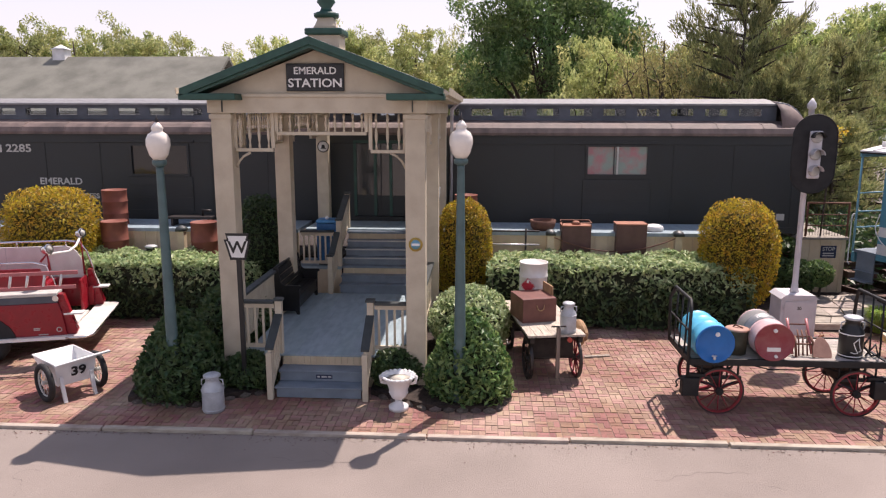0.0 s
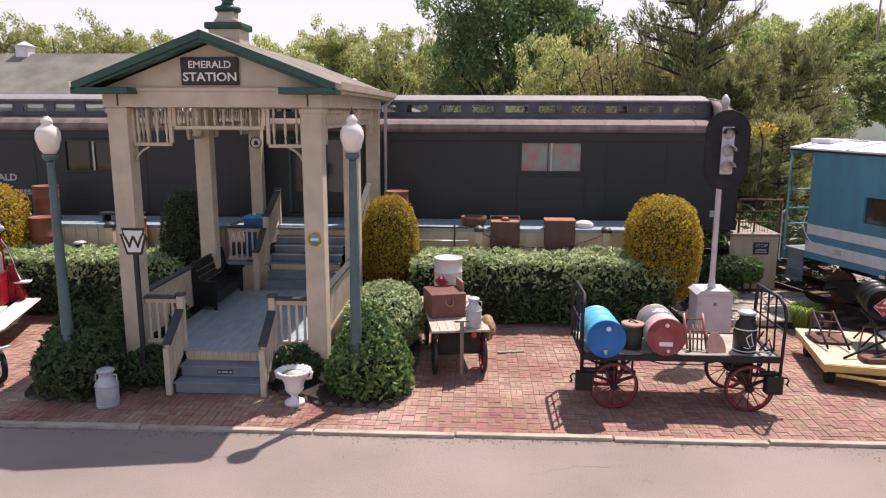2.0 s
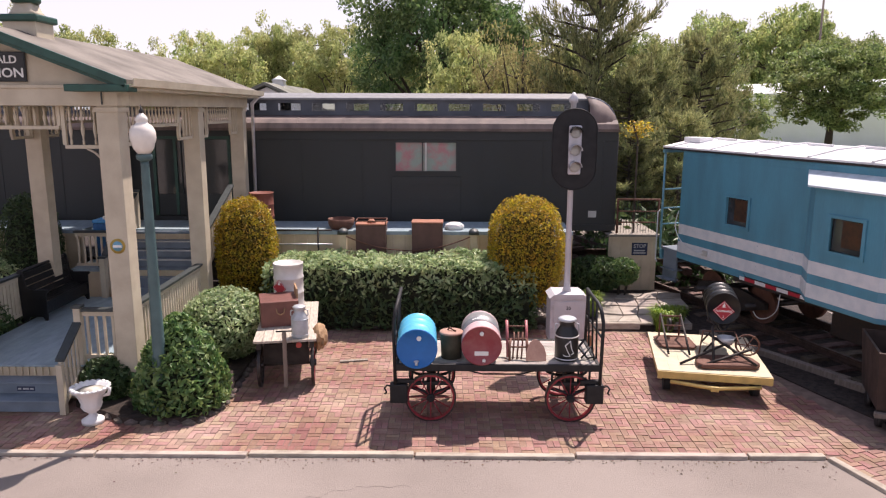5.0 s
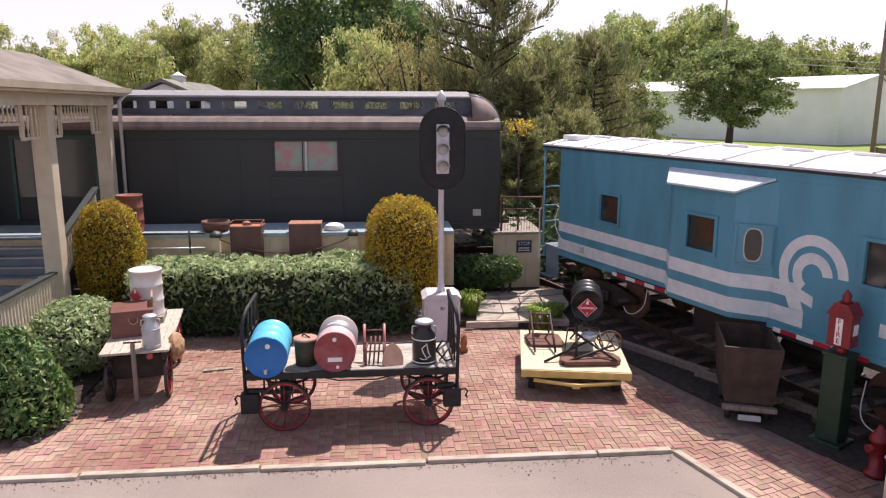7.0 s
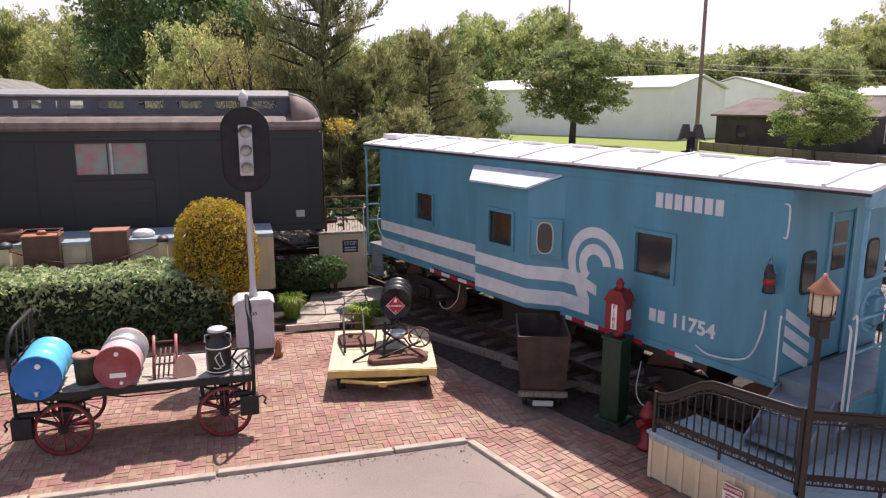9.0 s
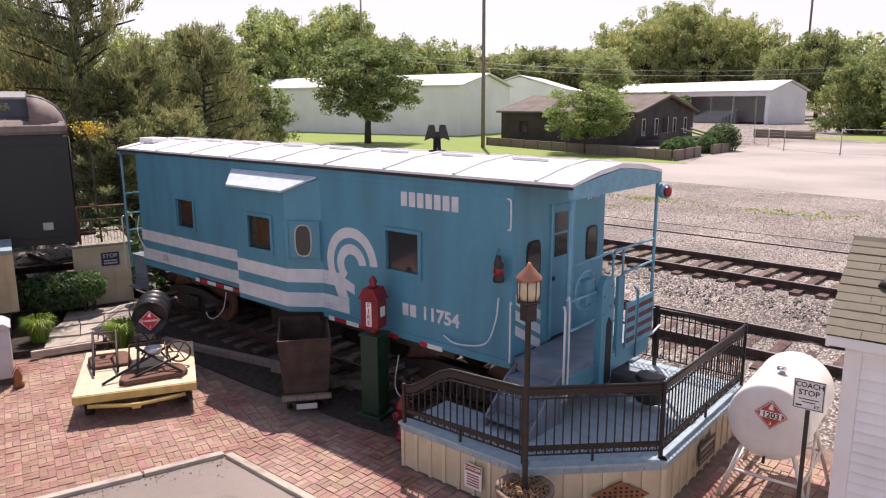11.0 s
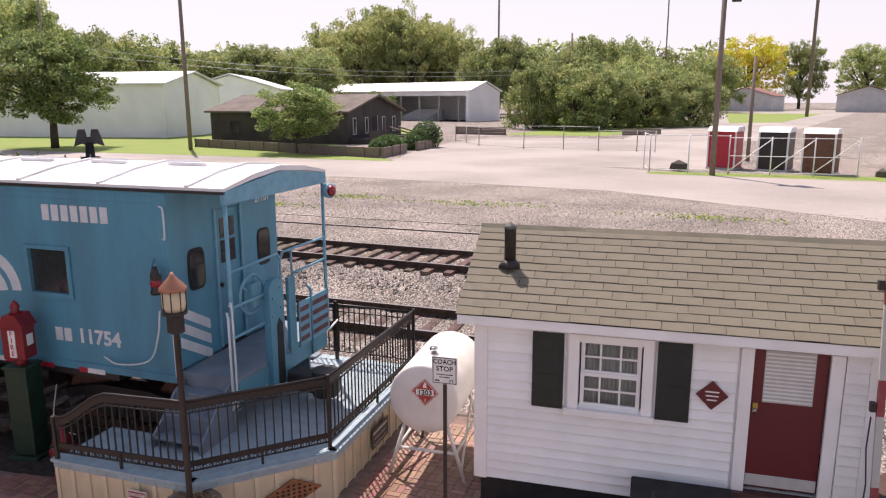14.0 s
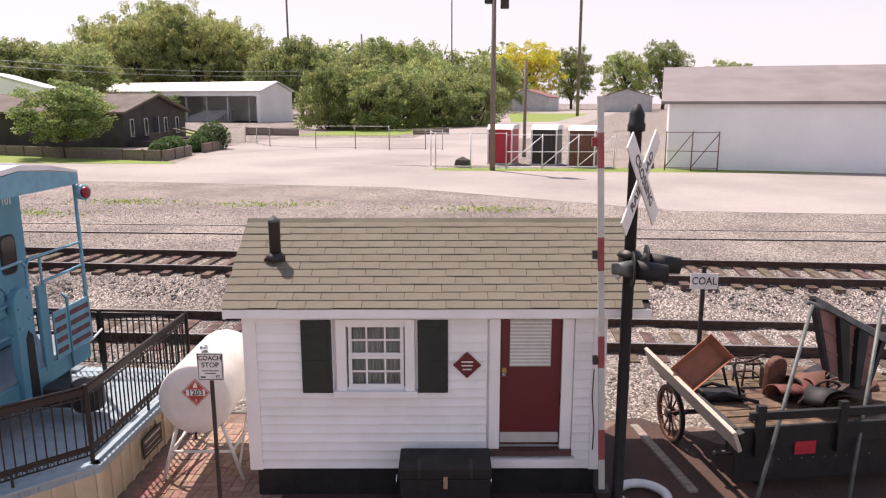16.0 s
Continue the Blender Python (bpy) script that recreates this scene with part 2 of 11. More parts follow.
COPPER = mat("copper lamp cap", (0.45, 0.2, 0.12), 0.4, 0.5, var=0.1)
TERRA = mat("rusty terracotta", (0.33, 0.13, 0.05), 0.7, var=0.15)
OLIVE = mat("olive drab paint", (0.075, 0.065, 0.04), 0.65, var=0.2, scale=6)
CLOTH = mat("tan leather cloth", (0.42, 0.26, 0.14), 0.85, var=0.15)
RUBBER = mat("black rubber", (0.016, 0.016, 0.017), 0.8)
CHROME = mat("chrome", (0.7, 0.7, 0.7), 0.15, 1.0, var=0.03, bump=0)
ASPHALT = mat("worn tan asphalt", (0.27, 0.227, 0.199), 0.9, var=0.24, scale=0.4, grain=70, bump=0.5, tint=(0.205, 0.172, 0.15), spots=0.8)
BRICK = mat("worn paving brick", (0.238, 0.117, 0.086), 0.85, var=0.36, scale=0.7, grain=45, bump=0.35, tint=(0.39, 0.275, 0.215), spots=0.85, jitter=0.19)
BRICKS = mat("worn paving brick", (0.238, 0.117, 0.086), 0.85, var=0.36, scale=0.7, grain=45, bump=0.35, tint=(0.39, 0.275, 0.215), spots=0.85, island=0.19)
SAND = mat("joint sand", (0.22, 0.15, 0.12), 0.95, var=0.15)
KERBM = mat("weathered kerb timber", (0.46, 0.40, 0.33), 0.9, var=0.15, scale=4, grain=30, tint=(0.27, 0.22, 0.18), spots=0.7, jitter=0.1, stretch=(1, 3, 3), bump=0.3)
STONE = mat("flat flagstone", (0.42, 0.36, 0.31), 0.9, var=0.12, scale=4, bump=0.3, jitter=0.12)
ROCK = mat("garden stones", (0.13, 0.105, 0.09), 0.9, var=0.2, scale=6, bump=0.4, jitter=0.2)
CRACKM = mat("asphalt crack", (0.12, 0.10, 0.085), 0.95)
SOIL = mat("dark mulch", (0.045, 0.03, 0.023), 0.95, var=0.3, scale=9, grain=40, bump=0.6)
BALLAST = gravel("grey-tan ballast", (0.085, 0.07, 0.06), (0.60, 0.52, 0.455), 24.0, 0.7)
PEBBLE = mat("ballast stones", (0.40, 0.355, 0.32), 0.9, var=0.15, scale=8, island=0.5, bump=0.3)
FARROAD = mat("pale gravel road", (0.37, 0.33, 0.30), 0.95, var=0.12, scale=0.12, grain=5, bump=0.3)
LAWN = mat("bright mown grass", (0.17, 0.25, 0.04), 0.95, var=0.2, scale=0.5, grain=8, bump=0.4, tint=(0.24, 0.27, 0.07), spots=0.6)
RAIL = mat("rusted rail steel", (0.085, 0.05, 0.038), 0.7, 0.2, var=0.2)
RAILTOP = mat("polished rail head", (0.4, 0.37, 0.34), 0.3, 0.8, var=0.1)
TIE = mat("weathered sleeper", (0.15, 0.10, 0.075), 0.9, var=0.25, scale=4, jitter=0.25, bump=0.4)
BARK = mat("bark", (0.085, 0.065, 0.05), 0.9, var=0.25, scale=6, bump=0.6)
POLEW = mat("utility pole wood", (0.24, 0.19, 0.155), 0.9, var=0.15, stretch=(4, 4, 0.5))
WHITEMETAL = mat("white ribbed metal wall", (0.86, 0.855, 0.87), 0.5, var=0.04, scale=0.3, grain=6, bump=0.05)
GREYBLOCK = mat("grey block wall", (0.5, 0.5, 0.5), 0.8, var=0.06, scale=0.5)
BROWNWALL = mat("brown board wall", (0.055, 0.045, 0.04), 0.8, var=0.15, scale=0.6)
BROWNROOF = mat("brown shingle roof far", (0.15, 0.12, 0.10), 0.9, var=0.12, scale=0.7)
# Near-black standing for the shade inside rooms and openings.
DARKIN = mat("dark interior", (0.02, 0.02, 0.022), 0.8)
GLASSD = mat("dark window glass", (0.02, 0.022, 0.024), 0.08, var=0.05, bump=0.0, spec=0.8)
GLASSB = mat("green and pink curtained glass", (0.25, 0.32, 0.28), 0.12, var=0.2, scale=4, tint=(0.42, 0.17, 0.19), spots=0.9, bump=0.0)
CGLASS = mat("dark clear glass", (0.035, 0.04, 0.042), 0.05, var=0.05, bump=0.0, spec=1.0)
CLGLASS = glassmat("clear clerestory glass", (0.75, 0.8, 0.8), 0.0, 1.0)
LENSG = mat("clear lamp lens", (0.45, 0.45, 0.42), 0.1, bump=0.0)
GLOBE = mat("milky glass globe", (0.82, 0.76, 0.68), 0.2, var=0.04, bump=0.0)
AMBER = mat("cloudy lantern glass", (0.62, 0.52, 0.36), 0.2, var=0.08, bump=0.0)
SIGNRED = mat("placard red", (0.45, 0.02, 0.04), 0.45, var=0.06)
SIGNORANGE = mat("faded placard red", (0.43, 0.06, 0.04), 0.5, var=0.08)
SIGNWHITE = mat("sign white", (0.78, 0.77, 0.74), 0.5, var=0.04)
SIGNGREY = mat("sign grey", (0.5, 0.5, 0.47), 0.55, var=0.05)
SIGNBLUE = mat("sign navy", (0.02, 0.03, 0.075), 0.5)
GOLD = mat("badge gold", (0.5, 0.33, 0.06), 0.5)
BLOSSOM = mat("sunlit red roof", (0.28, 0.135, 0.115), 0.8)
GALVW = mat("white enamel drum", (0.68, 0.66, 0.63), 0.45, 0.1, var=0.08, scale=4, tint=(0.5, 0.46, 0.42), spots=0.5)
GALVD = mat("dull grey pipe", (0.16, 0.17, 0.16), 0.6, 0.3, var=0.15)
SILVERW = mat("pale aluminium paint", (0.60, 0.58, 0.60), 0.5, 0.1, var=0.06, scale=3, tint=(0.48, 0.46, 0.48), spots=0.6)
BLACKM = mat("matt black paint", (0.010, 0.010, 0.011), 0.65, var=0.2)
RUSTD = mat("dark brown weathered boards", (0.06, 0.034, 0.025), 0.75, var=0.2, scale=4, bump=0.2)
RUSTR = mat("rust-red drum paint", (0.24, 0.075, 0.05), 0.7, var=0.15, scale=4, tint=(0.15, 0.05, 0.035), spots=0.6)
REDOXD = mat("brown cabinet paint", (0.125, 0.062, 0.05), 0.6, var=0.12, scale=3)
FIREPINK = mat("sun-faded red paint", (0.46, 0.15, 0.15), 0.45, var=0.1)
TAILB = mat("worn pale cream enamel", (0.68, 0.65, 0.61), 0.45, var=0.08, scale=3, tint=(0.52, 0.46, 0.43), spots=0.6)
TANKW = mat("weathered white tank paint", (0.70, 0.67, 0.63), 0.5, var=0.05, scale=3, tint=(0.56, 0.5, 0.45), spots=0.5)
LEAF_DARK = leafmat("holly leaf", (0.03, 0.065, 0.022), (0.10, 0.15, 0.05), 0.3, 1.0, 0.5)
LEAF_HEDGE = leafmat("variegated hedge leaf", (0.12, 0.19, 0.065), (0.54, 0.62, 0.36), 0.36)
LEAF_HEDGE_SHADE = leafmat("shaded hedge leaf", (0.03, 0.06, 0.022), (0.10, 0.15, 0.055))
LEAF_GOLD = leafmat("golden conifer spray", (0.16, 0.125, 0.018), (0.66, 0.44, 0.035), 0.38, 1.3, 0.5)
LEAF_TREE = leafmat("maple leaf", (0.050, 0.10, 0.03), (0.19, 0.27, 0.09), 0.38, 1.3, 0.495)
LEAF_LIGHT = leafmat("spring leaf", (0.18, 0.215, 0.07), (0.42, 0.44, 0.19), 0.48)
LEAF_PINE = leafmat("pine needle", (0.085, 0.105, 0.042), (0.33, 0.325, 0.14), 0.40, 1.6, 0.5)
LEAF_OLIVE = leafmat("young olive leaf", (0.15, 0.14, 0.055), (0.36, 0.31, 0.13), 0.42, 1.4, 0.5)
LEAF_YELLOW = leafmat("yellow leaf", (0.42, 0.36, 0.03), (0.62, 0.52, 0.06), 0.4, 1.5, 0.51)
# Lighter copy of the holly leaf: the sunlight is put into its colour.
LEAF_DARK_SUNLIT = leafmat("sunlit holly leaf", (0.03, 0.08, 0.022), (0.20, 0.28, 0.09), 0.3, 1.2, 0.5)
LEAF_MID = leafmat("mixed green leaf", (0.10, 0.145, 0.045), (0.36, 0.40, 0.16), 0.45)
LEAF_LAWN = leafmat("bright round-tree leaf", (0.05, 0.085, 0.022), (0.36, 0.43, 0.15), 0.40, 1.4, 0.497)
GRASSM = leafmat("bright grass blade", (0.12, 0.2, 0.03), (0.32, 0.42, 0.07), 0.4)


# ---- mesh helpers ----
def quad_box(bm, x0, y0, z0, x1, y1, z1, m=None):
    x0, x1, y0, y1, z0, z1 = min(x0, x1), max(x0, x1), min(y0, y1), max(y0, y1), min(z0, z1), max(z0, z1)
    vs = [bm.verts.new((m @ Vector(c)) if m else c) for c in ((x0, y0, z0), (x1, y0, z0), (x1, y1, z0), (x0, y1, z0), (x0, y0, z1), (x1, y0, z1), (x1, y1, z1), (x0, y1, z1))]
    for f in ((3, 2, 1, 0), (4, 5, 6, 7), (0, 1, 5, 4), (1, 2, 6, 5), (2, 3, 7, 6), (3, 0, 4, 7)):
        bm.faces.new([vs[i] for i in f])
    return bm


def box(*a, m=None):
    return quad_box(bmesh.new(), *a, m=m)


def cyl(bm, a, b, r0, r1=None, seg=12, caps=True):
    """A tapered cylinder from a to b."""
    a, b = Vector(a), Vector(b)
    r1 = r0 if r1 is None else r1
    q = (b - a).to_track_quat("Z", "Y")
    rings = []
    for p, r in ((a, r0), (b, r1)):
        rings.append([bm.verts.new(p + q @ Vector((r * math.cos(2 * math.pi * k / seg), r * math.sin(2 * math.pi * k / seg), 0))) for k in range(seg)])
    for k in range(seg):
        f = bm.faces.new((rings[0][k], rings[0][(k + 1) % seg], rings[1][(k + 1) % seg], rings[1][k]))
        f.smooth = True
    if caps:
        bm.faces.new(rings[0][::-1])
        bm.faces.new(rings[1])
    return bm


def tube(bm, pts, r, seg=8):
    """One swept round bar through the points."""
    pts = [Vector(p) for p in pts]
    closed = len(pts) > 3 and (pts[0] - pts[-1]).length < 1e-5
    if closed:
        pts = pts[:-1]
    n, rings, u = len(pts), [], None
    for k, p in enumerate(pts):
        a = pts[(k - 1) % n] if (k or closed) else p
        b = pts[(k + 1) % n] if (k < n - 1 or closed) else p
        d0, d1 = (p - a), (b - p)
        d0 = d0.normalized() if d0.length > 1e-7 else d1.normalized()
        d1 = d1.normalized() if d1.length > 1e-7 else d0
        d = d0 + d1
        d = d.normalized() if d.length > 1e-3 else d1
        u = d.orthogonal().normalized() if u is None else (u - d * u.dot(d))
        u = u.normalized() if u.length > 1e-4 else d.orthogonal().normalized()
        v = d.cross(u)
        w = min(1.6, 1 / max(0.3, d.dot(d1)))
        rings.append([bm.verts.new(p + (u * math.cos(2 * math.pi * j / seg) + v * math.sin(2 * math.pi * j / seg)) * r * (w if w < 1.3 else 1.3)) for j in range(seg)])
    for k in range(n if closed else n - 1):
        a, b = rings[k], rings[(k + 1) % n]
        for j in range(seg):
            bm.faces.new((a[j], a[(j + 1) % seg], b[(j + 1) % seg], b[j])).smooth = True
    if not closed:
        bm.faces.new(rings[0][::-1]), bm.faces.new(rings[-1])
    return bm


def lathe(bm, prof, seg=20, m=None):
    """Turns (radius, height) pairs round z."""
    rings = []
    for r, z in prof:
        ring = []
        for k in range(seg):
            v = Vector((r * math.cos(2 * math.pi * k / seg), r * math.sin(2 * math.pi * k / seg), z))
            ring.append(bm.verts.new(m @ v if m else v))
        rings.append(ring)
    for a, b in zip(rings, rings[1:]):
        for k in range(seg):
            f = bm.faces.new((a[k], a[(k + 1) % seg], b[(k + 1) % seg], b[k]))
            f.smooth = True
    if prof[0][0] > 1e-4:
        bm.faces.new(rings[0][::-1])
    if prof[-1][0] > 1e-4:
        bm.faces.new(rings[-1])
    return bm


def prism(bm, poly, lo, hi, axis="z", m=None):
    """A polygon drawn out along an axis; the polygon's pairs are the two other coordinates in the order xyz."""
    def put(u, v, w):
        p = {"z": (u, v, w), "y": (u, w, v), "x": (w, u, v)}[axis]
        return bm.verts.new(m @ Vector(p) if m else p)
    a, b = [put(u, v, lo) for u, v in poly], [put(u, v, hi) for u, v in poly]
    n = len(poly)
    for k in range(n):
        bm.faces.new((a[k], a[(k + 1) % n], b[(k + 1) % n], b[k]))
    bm.faces.new(a[::-1]), bm.faces.new(b)
    bmesh.ops.recalc_face_normals(bm, faces=bm.faces[:])
    return bm


def ring(bm, c, axis, r, t, seg=24, sub=6):
    """A torus round c."""
    q = Vector(axis).to_track_quat("Z", "Y")
    rows = []
    for k in range(seg):
        a = 2 * math.pi * k / seg
        row = []
        for j in range(sub):
            b = 2 * math.pi * j / sub
            row.append(bm.verts.new(Vector(c) + q @ Vector(((r + t * math.cos(b)) * math.cos(a), (r + t * math.cos(b)) * math.sin(a), t * math.sin(b)))))
        rows.append(row)
    for k in range(seg):
        for j in range(sub):
            f = bm.faces.new((rows[k][j], rows[(k + 1) % seg][j], rows[(k + 1) % seg][(j + 1) % sub], rows[k][(j + 1) % sub]))
            f.smooth = True
    return bm


def mesh_of(name, bm, material):
    me = bpy.data.meshes.new(name)
    bm.to_mesh(me)
    bm.free()
    me.materials.append(material)
    return me


def part(name, bm, material, parent, label="", bevel=0.0):
    ob = new(name, mesh_of(name, bm, material))
    ob.parent = parent
    if bevel:
        b = ob.modifiers.new("edge", "BEVEL")
        b.width, b.segments, b.limit_method = bevel, 2, "ANGLE"
    return tagged(ob, label)


def piece(name, me, parent, m):
    """A repeat of one shared mesh under a thing."""
    ob = new(name, me)
    ob.parent = parent
    ob.matrix_basis = m
    return ob


def thing(name, label, category, m=None, group="", kind=""):
    ob = new(name)
    ob.empty_display_size = 0.1
    if m:
        ob.matrix_basis = m
    return tagged(ob, label, category, group, kind)


def structure(name, bm, material, label, category):
    ob = new(name, mesh_of(name, bm, material))
    return tagged(ob, label, category, "", "structure")


def words(name, text, size, material, parent, m, depth=0.004, label="", wide=1.0, bold=0.018):
    """Raised lettering in the built-in font, centred, facing local +z of m."""
    cu = bpy.data.curves.new(name, "FONT")
    cu.body, cu.size, cu.extrude, cu.align_x, cu.align_y = text, size, depth, "CENTER", "CENTER"
    cu.resolution_u = 3
    cu.offset = bold * size
    tmp = bpy.data.objects.new(name, cu)
    me = bpy.data.meshes.new_from_object(tmp)
    bpy.data.objects.remove(tmp)
    bpy.data.curves.remove(cu)
    me.materials.clear()
    me.materials.append(material)
    me.transform(Matrix.Diagonal((wide, 1, 1, 1)))
    ob = new(name, me)
    ob.parent = parent
    ob.matrix_basis = m
    return tagged(ob, label)


def facing(x, y, z, ang=0.0):
    """The pose of a flat sign whose front looks to -y, turned by ang about z; its local x runs to the right and y up."""
    return pose(x, y, z, 0, 0, ang) @ pose(0, 0, 0, 90, 0, 0)


def leaves(bm, centre, radii, count, size, rnd, shell=0.55, flat=0.0, clump=0.0, inside=None):
    """Small two-triangle leaves scattered in the outer shell of an ellipsoid."""
    c, r = Vector(centre), Vector(radii)
    for _ in range(count):
        d = Vector((rnd.gauss(0, 1), rnd.gauss(0, 1), rnd.gauss(0, 1))).normalized()
        k = (shell + (1 - shell) * rnd.random()) * (1 + clump * (rnd.random() - 0.5))
        p = c + Vector((d.x * r.x, d.y * r.y, d.z * r.z)) * k
        if inside and not inside(p):
            continue
        leaf(bm, p, d, size * rnd.uniform(0.6, 1.3), rnd, flat)
    return bm


def leaf(bm, p, d, s, rnd, flat=0.0):
    n = (d * 0.7 + Vector((rnd.uniform(-1, 1), rnd.uniform(-1, 1), rnd.uniform(-1, 1)))).normalized()
    n.z += flat
    u = n.orthogonal().normalized()
    u = Matrix.Rotation(rnd.uniform(0, 6.28), 3, n) @ u
    v = n.cross(u).normalized()
    a, b, e, f = p - u * s, p + v * s * 0.45 + n * s * 0.2, p + u * s, p - v * s * 0.45 + n * s * 0.2
    bm.faces.new([bm.verts.new(x) for x in (a, b, e, f)])


# ---- ground ----
TN = Vector((0.956, 0.292))      # across the tracks, away from the yard
TD = Vector((-0.292, 0.956))     # along the tracks


def smooth(a, b, v):
    k = min(1.0, max(0.0, (v - a) / (b - a)))
    return k * k * (3 - 2 * k)


def height(x, y):
    s = x * TN.x + y * TN.y
    h = 0.30 * smooth(18.4, 20.2, s) + 0.53 * smooth(22.6, 24.0, s) + 0.09 * smooth(28.0, 36.0, s)
    if s < 19:
        h = max(h, 0.75 * smooth(17.2, 18.0, y) * (1 - smooth(6.4, 7.4, x)))
        h = max(h, 0.5 * smooth(26, 40, y))
    return h - 0.035


def grid(xs, ys, hf):
    bm = bmesh.new()
    vs = [[bm.verts.new((x, y, hf(x, y))) for x in xs] for y in ys]
    for j in range(len(ys) - 1):
        for i in range(len(xs) - 1):
            bm.faces.new((vs[j][i], vs[j][i + 1], vs[j + 1][i + 1], vs[j + 1][i])).smooth = True
    return bm


gx = [-900, -400, -150, -60, -30] + [-20 + 0.8 * k for k in range(76)] + [45, 55, 80, 120, 200, 400, 900]
gy = [-900, -300, -100, -40, -20] + [-12 + 0.8 * k for k in range(66)] + [45, 60, 90, 140, 250, 500, 1200]
structure("ground", grid(gx, gy, height), BALLAST, "pale pinkish gravel ground beside the railway tracks", "ground")


def yard_sheet(name, outline, z, material, label, category):
    """A flat sheet in the yard beyond the tracks; outline in metres across and along the tracks."""
    bm = bmesh.new()
    pts = [TN * a + TD * b for a, b in outline]
    prism(bm, [(p.x, p.y) for p in pts], z - 0.2, z)
    return structure(name, bm, material, label, category)


yard_sheet("road", [(46.0, 260), (45.0, 30), (44.4, 15.5), (42.7, 1.6), (38.6, -5.5), (35.6, -10.5), (35.0, -22), (34.0, -120), (51.8, -120), (52.0, -4), (55.2, 4), (55.2, 26), (56.0, 60), (58.0, 260)], 0.890, FARROAD, "sunlit pale gravel road beyond the tracks", "road")
yard_sheet("road", [(55.2, -4), (90.0, -4), (90.0, 21), (70, 22), (55.2, 18.5)], 0.890, FARROAD, "pale gravel yard entrance off the road", "road")
yard_sheet("road", [(90.0, -8), (330.0, -60), (330.0, -20), (150, 2.5), (90.0, 6)], 0.890, FARROAD, "long gravel lane running off between lawns", "road")
yard_sheet("lawn", [(55.2, 18.6), (57.0, 19.5), (60.0, 30), (110.0, 36), (110.0, 130), (58, 130), (56.0, 60)], 0.894, LAWN, "bright mown lawn round the white buildings", "lawn")
yard_sheet("lawn", [(50.2, -120), (53.2, -120), (53.6, -14), (53.0, 0.5), (51.6, 0.5), (51.0, -14)], 0.895, LAWN, "thin grass verge along the gravel road", "lawn")
yard_sheet("lawn", [(96.0, 9.0), (110.0, 5.5), (230.0, 6.0), (230.0, 15.0), (125.0, 15.5), (96.0, 22.0)], 0.896, LAWN, "sloping grass bank before the trees", "lawn")
yard_sheet("lawn", [(150.0, -6.5), (158.0, -16.0), (245.0, -34.0), (250.0, -8.0)], 0.897, LAWN, "grass before the storage sheds", "lawn")

# asphalt lane in front of the kerb
road = bmesh.new()
prism(road, [(-60, -30), (22, -30), (10.02, 10.42), (-60, 10.42)], -0.4, -0.012)
structure("road", road, ASPHALT, "worn tan asphalt lane with fine cracks", "road")
crack = bmesh.new()
rc = random.Random(5)
for _ in range(9):
    x, y, a = rc.uniform(-9, 9.5), rc.uniform(7.4, 10.0), rc.uniform(-0.5, 0.5) + (1.4 if rc.random() < 0.3 else 0)
    for _ in range(rc.randint(12, 34)):
        nx, ny = x + 0.07 * math.cos(a), y + 0.07 * math.sin(a)
        w = rc.uniform(0.0015, 0.0035)
        if ny < 10.35:
            crack.faces.new([crack.verts.new(c) for c in ((x, y - w, -0.0085), (nx, ny - w, -0.0085), (nx, ny + w, -0.0085), (x, y + w, -0.0085))])
        x, y, a = nx, ny, a + rc.uniform(-0.8, 0.8)
tagged(new("asphalt_crack", mesh_of("asphalt_crack", crack, CRACKM)), "fine dark cracks running through the asphalt", "crack", kind="stuff")

# dirt and small litter gathered along the kerb
lit = bmesh.new()
for _ in range(900):
    x = rc.uniform(-13, 9.9)
    k = noise.noise(Vector((x * 0.45, 3.1, 0))) + 0.5 * noise.noise(Vector((x * 1.9, 7.7, 0)))
    reach = 0.05 + 0.28 * max(0.0, k + 0.15)
    y = 10.40 - abs(rc.gauss(0, reach)) * (2.2 if rc.random() < 0.08 else 1.0)
    r, a = rc.uniform(0.006, 0.022), rc.uniform(0, 6.28)
    c, d = r * math.cos(a), r * math.sin(a)
    lit.faces.new([lit.verts.new(v) for v in ((x + c, y + d, -0.006), (x - d * 0.6, y + c * 0.6, 0.002), (x - c, y - d, -0.006), (x + d * 0.6, y - c * 0.6, -0.001))])
tagged(new("kerb_litter", mesh_of("kerb_litter", lit, mat("brown litter", (0.15, 0.085, 0.055), 0.95, var=0.3, scale=12, island=0.5))), "brown grit and leaf litter gathered along the kerb", "litter", kind="stuff")

# bed under the bricks
bed = bmesh.new()
prism(bed, [(-40, 10.5), (9.9, 10.5), (12.5, 2.5), (15.0, -6), (24, -6), (18.6, 5.0), (15.0, 9), (12.9, 9.6), (9.4, 18.2), (-40, 16.9)], -0.3, -0.012)
pavement = structure("pavement", bed, SAND, "worn red brick pavement in a basket weave", "pavement")

# soil beds behind the low stone edging
soil = bmesh.new()
prism(soil, [(-14, 16.75), (6.4, 16.75), (7.4, 16.9), (7.4, 18.3), (-14, 18.3)], -0.2, 0.12)
structure("dark_bed", soil, SOIL, "dark mulch bed along the hedge", "garden bed")
soil = bmesh.new()
prism(soil, [(-6.1, 11.55), (-4.9, 11.4), (-3.75, 12.2), (-3.75, 12.6), (-4.6, 17), (-6.4, 17), (-6.4, 12.6)], -0.2, 0.1)
structure("dark_bed", soil, SOIL, "dark mulch bed beside the station steps", "garden bed")
soil = bmesh.new()
